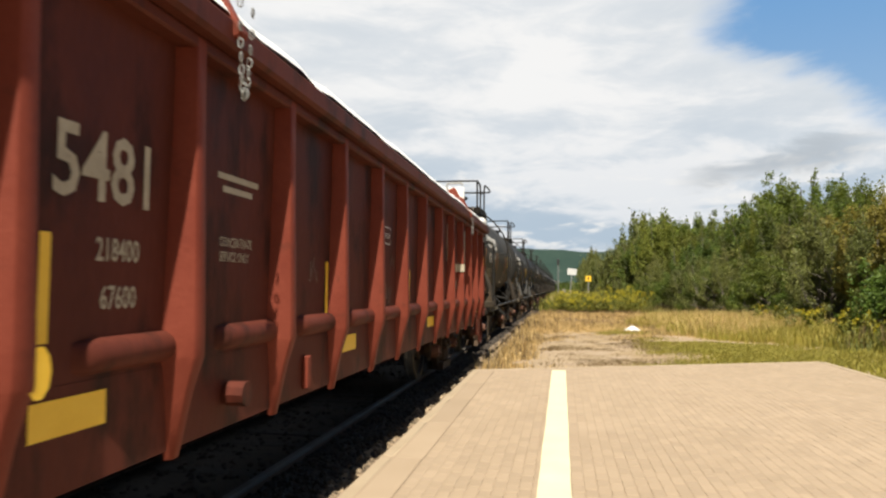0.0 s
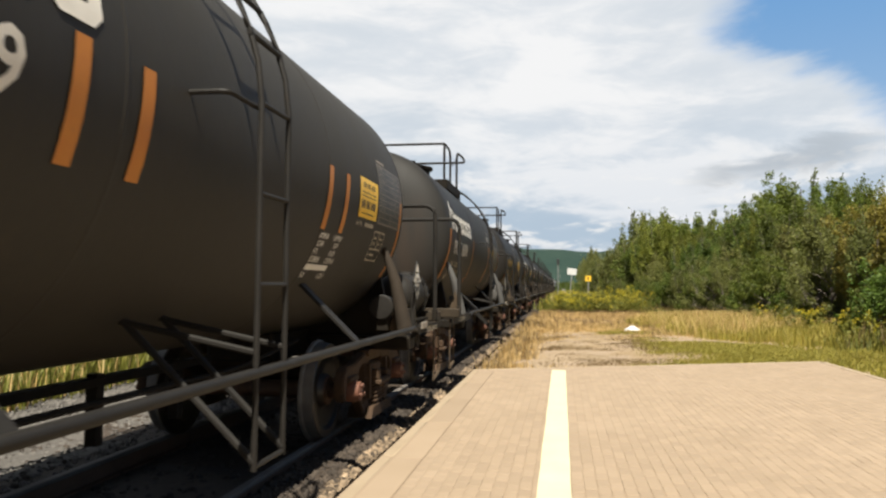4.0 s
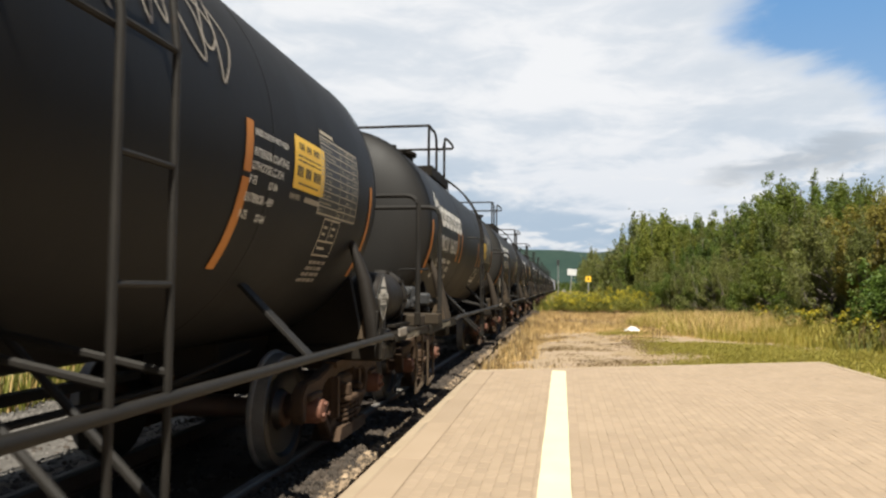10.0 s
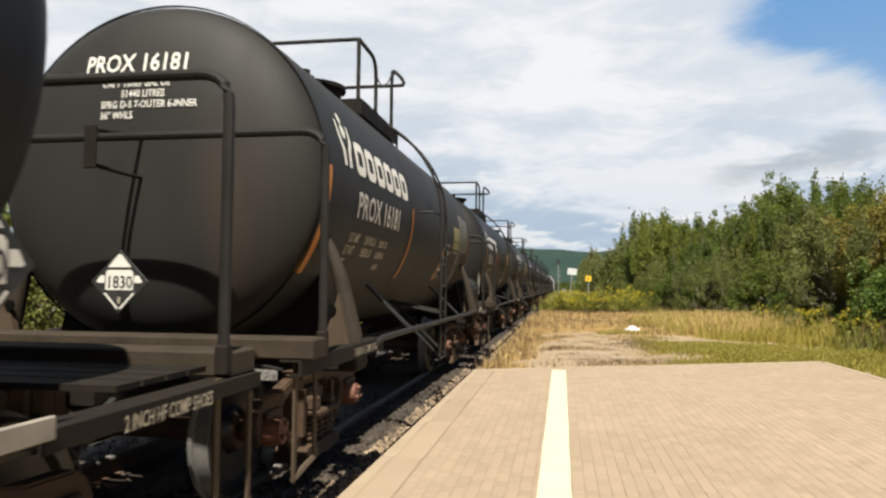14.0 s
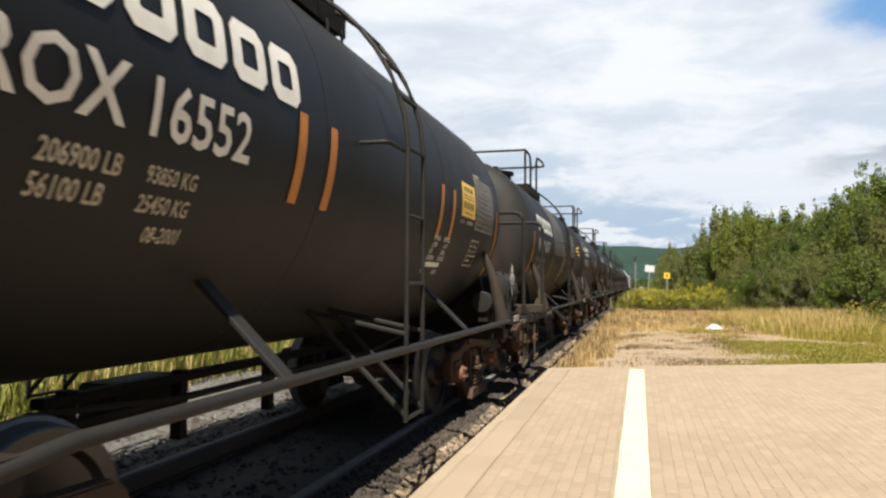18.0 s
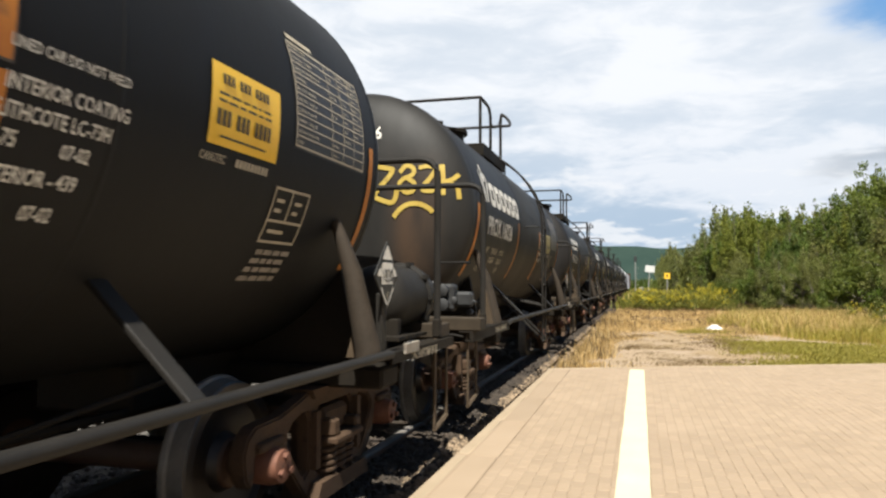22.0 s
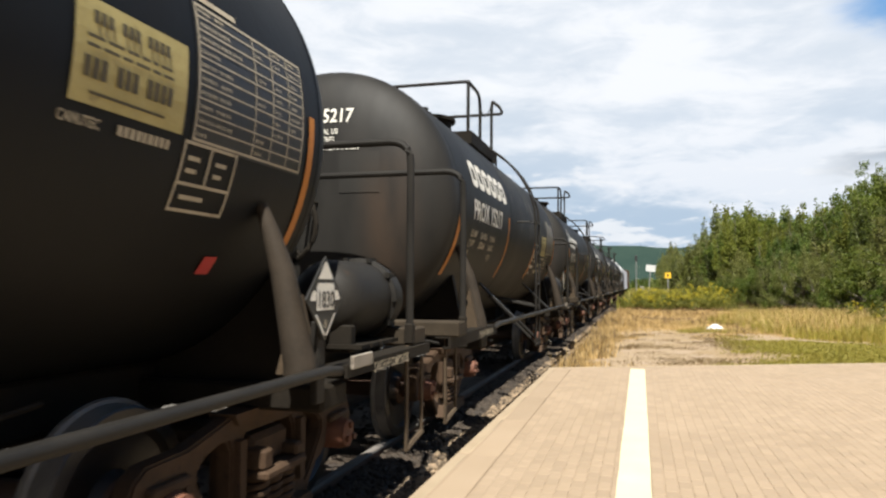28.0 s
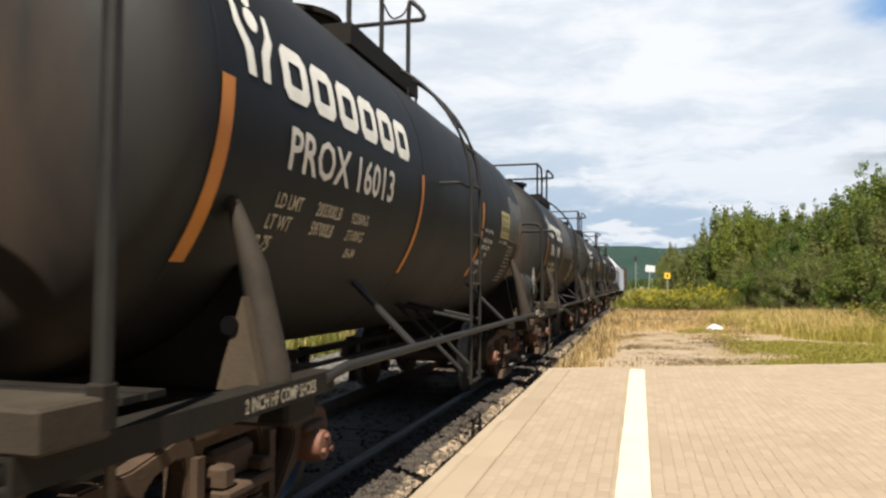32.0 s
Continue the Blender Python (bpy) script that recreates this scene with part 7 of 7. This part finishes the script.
def plant_wood():
    rng = random.Random(8)
    used = set()

    def put(kind, x, y, s, z=0.05):
        m = pose(x, y, z, 0, 0, rng.uniform(0, 360))
        src = (FAR if kind < 6 and (y > 52 or x < 0) else KINDS)[kind]
        t = copy_thing(src, m) if src in used else src
        used.add(src)
        t.matrix_basis = m
        t.scale = (s, s, s * rng.uniform(0.9, 1.1))
        tagged(t, LABELS[kind], "tree" if kind < 3 else "shrub", "trees beside the platform")
    # front row of shrubs, then trees behind, from near to far
    full = (6.4, 5.2, 5.8, 4.2, 3.0, 2.2, 4.6)
    y = 19.0
    while y < 150:
        put(rng.choice((4, 5, 4, 3)), edge_x(y) + rng.uniform(-0.2, 0.8), y, rng.uniform(0.7, 1.05))
        y += 1.6 + (y - 19) * 0.035
    y = 17.0
    while y < 170:
        k = rng.choice((1, 2, 3, 0))
        put(k, edge_x(y) + rng.uniform(1.6, 3.2), y, (1.12 if 50 < y < 110 else 1.0) * (4.5 + 0.056 * (min(y, 62) - 18)) / full[k] * rng.uniform(0.84, 1.12))
        y += 1.9 + (y - 17) * 0.03
    y = 18.0
    while y < 180:
        k = rng.choice((0, 2, 0, 1))
        put(k, edge_x(y) + rng.uniform(4.0, 7.0), y, (0.84 if 46 < y < 51 else 1.0) * (5.9 + 0.048 * (min(y, 62) - 20)) / full[k] * rng.uniform(0.9, 1.12))
        y += 2.2 + (y - 18) * 0.025
    for x, y, s in ((16.5, 29, 1.1), (15.0, 33.0, 1.05), (19.5, 31, 1.2), (18.0, 36, 1.15), (11.2, 30.5, 1.02), (12.4, 35.0, 1.12)):
        put(0, x, y, s)
    for x, y, s in ((9.6, 22.4, 0.98), (11.2, 24.5, 1.08)):
        put(6, x, y, s)
    for x, y, s in ((4.0, 50, 0.5), (4.9, 48.0, 0.7), (5.5, 50, 0.95), (3.9, 66, 0.7), (4.2, 80, 0.9)):
        put(rng.choice((4, 5, 3)), x, y, s)
    for k, x, y, s in ((3, 4.6, 76, 1.3), (2, 5.2, 71, 0.9), (3, 5.6, 66, 1.4), (3, 4.4, 88, 1.35), (1, 6.3, 58, 1.2), (3, 4.9, 96, 1.6), (3, 4.4, 112, 1.7), (2, 5.2, 125, 1.3), (2, 6.5, 52, 1.16)):
        put(k, x, y, s)
    # beyond the track
    y = 6.0
    while y < 60:
        put(rng.choice((5, 4, 5, 4)), -11.0 + rng.uniform(-4, 1.5), y, rng.uniform(0.5, 0.9), -0.35)
        y += 2.0
    y = 4.0
    while y < 70:
        put(rng.choice((0, 1, 2)), -20 + rng.uniform(-4, 3), y, rng.uniform(0.9, 1.1), -0.35)
        y += 4.5
    for k, (x, y, s) in enumerate(((6.9, 46.0, 0.88), (7.9, 45.0, 0.98), (8.8, 47.0, 1.0), (9.8, 45.0, 0.98), (6.4, 70.0, 1.0), (3.6, 80, 0.85), (11.9, 45.0, 1.06), (9.6, 30.0, 0.86), (13.4, 44.0, 1.12), (8.2, 70, 1.12), (10.6, 42, 1.0), (12.0, 33, 0.95))):
        src = SNAGS[k % 2]
        m = pose(x, y, 0.1, 0, 0, 50 * k)
        t = src if k < 2 else copy_thing(src, m)
        t.matrix_basis = m
        t.scale = (s * 0.85, s * 0.85, s * 0.88)
        tagged(t, "thin half-bare young tree above the wood", "tree", "bare trees in the wood")


plant_wood()


def tufts(name, n, place, h, mat, label, lean=0.35, width=0.012, blades=7, seed=3, spread=0.06):
    """Grass and weeds in tufts, joined."""
    rng = random.Random(seed)
    vs, fs = [], []
    for _ in range(n):
        x, y, z, k = place(rng)
        for _ in range(blades):
            a = rng.uniform(0, 6.28)
            hh = rng.uniform(*h) * k
            dx, dy = lean * hh * rng.uniform(0.1, 1) * math.cos(a), lean * hh * rng.uniform(0.1, 1) * math.sin(a)
            bx, by = x + rng.gauss(0, spread), y + rng.gauss(0, spread)
            px, py = -math.sin(a) * width, math.cos(a) * width
            o = len(vs)
            vs += [(bx - px, by - py, z - 0.02), (bx + px, by + py, z - 0.02), (bx + dx * 0.4 + px * 0.7, by + dy * 0.4 + py * 0.7, z + hh * 0.6), (bx + dx * 0.4 - px * 0.7, by + dy * 0.4 - py * 0.7, z + hh * 0.6), (bx + dx, by + dy, z + hh)]
            fs += [(o, o + 1, o + 2, o + 3), (o + 3, o + 2, o + 4)]
    me = bpy.data.meshes.new(name)
    me.from_pydata(vs, [], fs)
    me.materials.append(mat)
    return tagged(link(name, me, None, None), label, "grass", kind="stuff")


def lift_at(x, y):
    z = GROUND_Z
    if x > -1.6 and y > 11:
        z += 0.24 * min(1, (y - 11) / 5) * min(1, max(0, (x + 1.6) / 1.5)) + 0.10 * noise.noise((x * 0.25, y * 0.2, 0.3)) * min(1, (y - 11) / 5)
        if x > 5:
            z += 0.06 * min(6, x - 5)
    elif x > 4.9:
        z += 0.22
    elif x < -7:
        z += 0.1 if x > -11 else 0.0
        z += 0 if x > -11 else 0.1 * noise.noise((x * 0.3, y * 0.2, 5)) - 0.1
    return z


def spot(x, y, k=1.0):
    return x, y, lift_at(x, y), k


def patch(x, y, seed, size=0.5):
    """Uneven cover, about -1 to 1."""
    return 1.3 * noise.noise((x * size, y * size, seed)) + 0.6 * noise.noise((x * size * 3, y * size * 3, seed + 5))


def ease(v, lo, hi):
    t = max(0.0, min(1.0, (v - lo) / (hi - lo)))
    return t * t * (3 - 2 * t)


def scatter(x0, x1, y0, y1, cover, k0=0.6, k1=1.2):
    """Places over an area, kept where cover(x, y) outdoes chance."""
    def place(rng):
        for _ in range(400):
            x, y = rng.uniform(x0, x1), y0 + (y1 - y0) * rng.random() ** 1.25
            c = cover(x, y)
            if rng.random() < c:
                return spot(x, y, rng.uniform(k0, k1) * (0.55 + 0.45 * min(1, c)))
        return spot(x0 + 0.2, y1)
    return place


def straw_cover(x, y):
    c = ease(y + 2.4 * patch(x, y, 1), 20.0, 27.0) * ease(x, 8.6, 5.6) * ease(x, -1.75, -1.2)
    side = ease(x + 0.5 * patch(x, y, 2, 0.9), -0.3, -1.1) * ease(y, 12.4, 15)
    return max(c, 0.55 * side) * (0.75 + 0.5 * patch(x, y, 3, 0.8))


def thin_cover(x, y):
    return ease(y, 12.6, 15) * (0.16 + 0.8 * patch(x, y, 4, 0.7)) * ease(x, 4.2, 2.0)


def green_cover(x, y):
    c = ease(x + 0.9 * patch(x, y, 6, 0.6), 1.7, 3.3) * ease(y + 1.5 * patch(x, y, 7, 0.6), 21.5, 17.0)
    far = 0.5 * ease(patch(x, y, 8, 0.35), 0.0, 0.5) * ease(y, 19, 23)
    return max(c * (0.75 + 0.4 * patch(x, y, 9, 1.2)), far)


def mound_cover(x, y):
    d = ((x - 5.7 + 0.14 * (y - 27)) / 2.5) ** 2 + ((y - 26.5) / 7.0) ** 2
    return ease(d - 0.5 * patch(x, y, 10, 0.6), 1.3, 0.3)


def weed_cover(x, y):
    return ease(x - edge_x(y) + 0.8 * patch(x, y, 11, 0.5), -3.0, -0.8) * ease(y, 14.8, 17) * (0.65 + 0.6 * patch(x, y, 12, 0.8))


def side_place(rng):
    y = 5 + 9.5 * rng.random()
    return spot(4.95 + 4.0 * rng.random(), y, rng.uniform(0.4, 1.0))


def edge_cover(x, y):
    return ease(x + 0.3 * patch(x, y, 13, 1.0), -0.35, -1.3) * ease(y, 12.2, 14.0) * ease(patch(x, y, 14, 0.7), -0.35, 0.5)


def left_place(rng):
    return spot(-7.05 - 12 * rng.random() ** 1.7, 2 + 55 * rng.random(), rng.uniform(0.6, 1.2))


tufts("dry_grass", 21000, scatter(-1.5, 8.2, 13, 50, straw_cover, 0.5, 1.1), (0.03, 0.11), M_STRAW, "dry straw-coloured grass beyond the platform", 1.1, 0.008, 8, 3, 0.14)
tufts("dry_grass_heads", 1500, scatter(-1.5, 8.2, 19, 50, straw_cover, 0.6, 1.2), (0.12, 0.34), M_WEED, "brownish grass stalks among the straw", 0.6, 0.007, 6, 23, 0.14)
tufts("thin_grass", 1500, scatter(-1.2, 4.2, 12.8, 24, thin_cover, 0.4, 1.0), (0.02, 0.07), M_WEED, "sparse trodden brown grass on sandy ground", 0.9, 0.008, 7, 24, 0.10)
tufts("green_grass", 16000, scatter(1.2, 10, 14.4, 36, green_cover, 0.6, 1.1), (0.03, 0.085), M_GRASS, "short green grass beside the platform's end", 0.8, 0.008, 8, 4, 0.12)
tufts("mound_straw", 2600, scatter(1.5, 9, 22, 36, mound_cover, 0.6, 1.1), (0.3, 0.68), M_STRAW, "tall pale dry grass in a loose stand", 0.45, 0.007, 8, 6, 0.16)
tufts("mound_green", 9000, scatter(1.5, 9, 18, 36, mound_cover, 0.5, 1.0), (0.24, 0.62), M_MEADOW, "tall yellow-green grass in a loose stand", 0.5, 0.008, 8, 26, 0.16)
tufts("verge_weeds", 6500, scatter(4.5, 10.5, 15, 46, weed_cover, 0.5, 1.15), (0.15, 0.52), M_LUSH, "leafy green weeds below the wood", 0.7, 0.016, 7, 5, 0.16)
tufts("verge_grass", 3500, scatter(4.5, 10.5, 15, 46, weed_cover, 0.5, 1.15), (0.2, 0.5), M_GRASS, "tall green and yellow grass below the wood", 0.5, 0.008, 8, 27, 0.16)
tufts("verge_stalks", 900, scatter(4.5, 10.5, 15, 46, weed_cover, 0.6, 1.15), (0.3, 0.75), M_WEED, "brown weed stalks below the wood", 0.35, 0.008, 6, 7, 0.12)
tufts("side_grass", 3500, side_place, (0.06, 0.2), M_GRASS, "mown green grass beside the platform", 0.7, 0.009, 8, 9, 0.1)
tufts("edge_weeds", 420, scatter(-1.55, -0.2, 12.2, 36, edge_cover, 0.4, 1.1), (0.15, 0.55), M_STRAW, "dry weeds between platform end and track", 0.5, 0.007, 8, 10, 0.1)
tufts("edge_weeds_brown", 330, scatter(-1.55, -0.2, 12.2, 36, edge_cover, 0.4, 1.1), (0.15, 0.5), M_WEED, "brown weeds between platform end and track", 0.5, 0.008, 8, 11, 0.1)
def far_place(rng):
    y = 48 + 110 * rng.random()
    return spot(rng.uniform(-1.2, 6.5), y, rng.uniform(0.5, 1.3))


tufts("far_weeds", 2600, far_place, (0.4, 0.9), M_LUSH, "green weeds along the track in the distance", 0.6, 0.05, 6, 33, 0.4)
def end_place(rng):
    return spot(rng.uniform(-2.0, 14), rng.uniform(160, 190), rng.uniform(0.7, 1.2))


tufts("far_bushes", 500, end_place, (1.4, 3.0), M_LEAF_D, "low green bushes far along the track", 0.5, 0.18, 7, 35, 0.8)
tufts("far_straw", 900, far_place, (0.3, 0.8), M_STRAW, "dry grass along the track in the distance", 0.6, 0.04, 6, 34, 0.4)
tufts("left_grass", 11000, left_place, (0.25, 0.7), M_LUSH, "tall grass beyond the track", 0.7, 0.014, 7, 12, 0.15)
tufts("left_straw", 1200, left_place, (0.4, 0.9), M_STRAW, "tall dry grass beyond the track", 0.35, 0.012, 7, 13, 0.15)


def goldenrod(name, rng, x, y, s, group, stems=18):
    """A clump of leafy stalks with yellow plumes."""
    g = tagged(new(name), "clump of yellow flowering goldenrod", "flowers", group)
    g.matrix_basis = pose(x, y, lift_at(x, y))
    blobs, plumes = [], []
    for _ in range(stems):
        dx, dy, h = rng.gauss(0, 0.55) * s, rng.gauss(0, 0.5) * s, rng.uniform(0.55, 1.3) * s
        blobs.append((dx, dy, h * 0.45, 0.30 * s))
        blobs.append((dx * 1.1, dy, h * 0.8, 0.2 * s))
        for j in range(3):
            plumes.append((dx + rng.gauss(0, 0.07), dy + rng.gauss(0, 0.07), h - 0.06 * j, rng.uniform(0.05, 0.12) * s))
    link("foliage", leaf_cloud("foliage", rng, blobs, 130 * stems, 0.045, M_LUSH, 0.2), None, g)
    link("flower_head", leaf_cloud("flower_head", rng, plumes, 90 * stems, 0.022, M_GOLD, 0.8), None, g, "yellow flower plumes")


def plant_goldenrod():
    rng = random.Random(15)
    for k in range(11):
        goldenrod("goldenrod", rng, rng.uniform(-0.7, 2.2), rng.uniform(42, 47), rng.choice((0.7, 0.85, 1.0, 1.2)), "goldenrod by the signs")
    for k in range(5):
        goldenrod("goldenrod", rng, rng.uniform(3.2, 4.6), rng.uniform(43.5, 47), rng.choice((0.9, 1.1, 1.25)), "goldenrod by the signs")
    for k in range(26):
        y = rng.uniform(16.5, 28)
        goldenrod("goldenrod", rng, edge_x(y) + rng.uniform(-1.7, 0.1), y, rng.uniform(0.4, 0.75), "goldenrod below the wood", 5)


plant_goldenrod()


# ---- paving, last: coping stones, pavers, and the painted line ----
def coping():
    rng = random.Random(17)
    bm = bmesh.new()
    box(bm, PLAT_EDGE, PLAT_EDGE + 0.127, 0, 1.494, -0.30, 0.003, 0.025)
    me1 = mesh_of("coping_stone", bm, 40)
    bm = bmesh.new()
    box(bm, PLAT_EDGE + 0.129, PLAT_EDGE + 0.354, 0, 1.494, -0.06, 0.0, 0.005)
    me2 = mesh_of("border_stone", bm, 40)
    y = END_L - 1.5
    while y > -8:
        link("coping_stone", me1, M_COPING, PLATFORM, at=pose(0, y, rng.uniform(-0.003, 0.003)))
        link("border_stone", me2, M_PAVER, PLATFORM, at=pose(0, y + 0.005, rng.uniform(-0.002, 0.002)))
        y -= 1.5
    # a thin dark brown strip along the joint beside the edge stones
    bm = bmesh.new()
    box(bm, PLAT_EDGE + 0.356, PLAT_EDGE + 0.364, -8, END_L - 0.05, -0.02, -0.002)
    part("dirty_joint", bm, M_JOINT_DARK, PLATFORM, "dark brown strip in the joint beside the edge stones", smooth=None)
    # narrow edging along the far end and the right side
    bm = bmesh.new()
    d = Vector((PLAT_R - PLAT_EDGE, END_R - END_L, 0))
    ang = math.atan2(d.y, d.x)
    n = 7
    box(bm, 0.004, d.length / n - 0.004, -0.06, 0.06, -0.2, 0.004, 0.012)
    me = mesh_of("edging_stone", bm, 40)
    for k in range(n):
        p = Vector((PLAT_EDGE, END_L, 0)) + d * (k / n)
        link("edging_stone", me, M_COPING, PLATFORM, at=Matrix.Translation(p) @ Matrix.Rotation(ang, 4, "Z"))
    bm = bmesh.new()
    box(bm, PLAT_R - 0.06, PLAT_R + 0.06, 0, 1.0, -0.2, 0.006, 0.012)
    me = mesh_of("side_edging", bm, 40)
    for k in range(20):
        link("side_edging", me, M_COPING, PLATFORM, at=pose(0, END_R - 1.08 - k * 1.004, rng.uniform(-0.003, 0.003)))


coping()


def pavers():
    """Bricks laid lengthwise in staggered rows; the nearest are single stones."""
    rng = random.Random(19)
    w, l, j = 0.088, 0.176, 0.004
    bm = bmesh.new()
    box(bm, j / 2, w - j / 2, j / 2, l - j / 2, -0.05, 0.0, 0.004)
    me = mesh_of("paver", bm, 40)
    vs, fs = [], []
    x0 = PLAT_EDGE + 0.37
    cols = int((PLAT_R - 0.07 - x0) / w)
    single = 0
    for c in range(cols):
        x = x0 + c * w
        y = 3.4 + (l / 2 if c % 2 else 0)
        stop = end_y(x) - 0.10
        while y + l < stop:
            dz = rng.uniform(-0.0014, 0.0012)
            if single < 300 and -0.9 < x < 1.6 and 4.5 < y < 6.9:
                link("paver", me, M_PAVER, PLATFORM, at=pose(x, y, dz))
                single += 1
            else:
                o = len(vs)
                e, k = j / 2, j / 2 + 0.006
                for q, z in ((e, -0.03), (e, dz - 0.003), (k, dz)):
                    vs += [(x + q, y + q, z), (x + w - q, y + q, z), (x + w - q, y + l - q, z), (x + q, y + l - q, z)]
                for r in (0, 4):
                    for i in range(4):
                        fs.append((o + r + i, o + r + (i + 1) % 4, o + r + 4 + (i + 1) % 4, o + r + 4 + i))
                fs.append((o + 8, o + 9, o + 10, o + 11))
            y += l
    me2 = bpy.data.meshes.new("paver_field")
    me2.from_pydata(vs, [], fs)
    tagged(link("paver_field", me2, M_PAVER_I, PLATFORM), "", "", kind="stuff")
    # the rest of the platform, behind the camera
    bm = bmesh.new()
    box(bm, x0, PLAT_R - 0.07, -11.9, 3.39, -0.04, -0.001)
    part("paver_bed", bm, M_PAVER, PLATFORM, smooth=None)


pavers()


def line():
    bm = bmesh.new()
    rows = []
    ys = [-11 + 0.35 * k for k in range(66)]
    ys = [y for y in ys if y < 11.9] + [11.9]
    for y in ys:
        rows.append([bm.verts.new((x + 0.006 * noise.noise((y * 3, x, 0)), y, 0.005)) for x in (-0.165, 0.06)])
    for p, q in zip(rows, rows[1:]):
        bm.faces.new((p[0], p[1], q[1], q[0]))
    tagged(part("platform_line", bm, M_LINE, None, smooth=None), "pale yellow safety line painted along the platform", "line", kind="structure")


line()


# ---- what moves: the train rolls by, its wheels turn, the clouds drift ----
def motions():
    slow = [k for k in range(33)]
    quick = [k * 4 / 30 for k in range(240)] + [32.0]
    trains = [(c, at) for c, at in CARS] + [(GOND, GONDOLA_AT)] + TAIL
    for ob, at in trains:
        walk(ob, [(t, pose(TRACK_X, at - rolled(t), RAIL_Z)) for t in slow])
    for ob, at in trains:
        if at > 175:
            continue
        for w in ob.children:
            if w.name.startswith("wheelset"):
                p = w.location.copy()
                walk(w, [(t, Matrix.Translation(p) @ Matrix.Rotation(rolled(t) / R_WHEEL, 4, "X")) for t in quick])
    walk(SKY, [(t, pose(0, 0, 0, 0, 0, -0.12 * t)) for t in (0, 8, 16, 24, 32)])


motions()
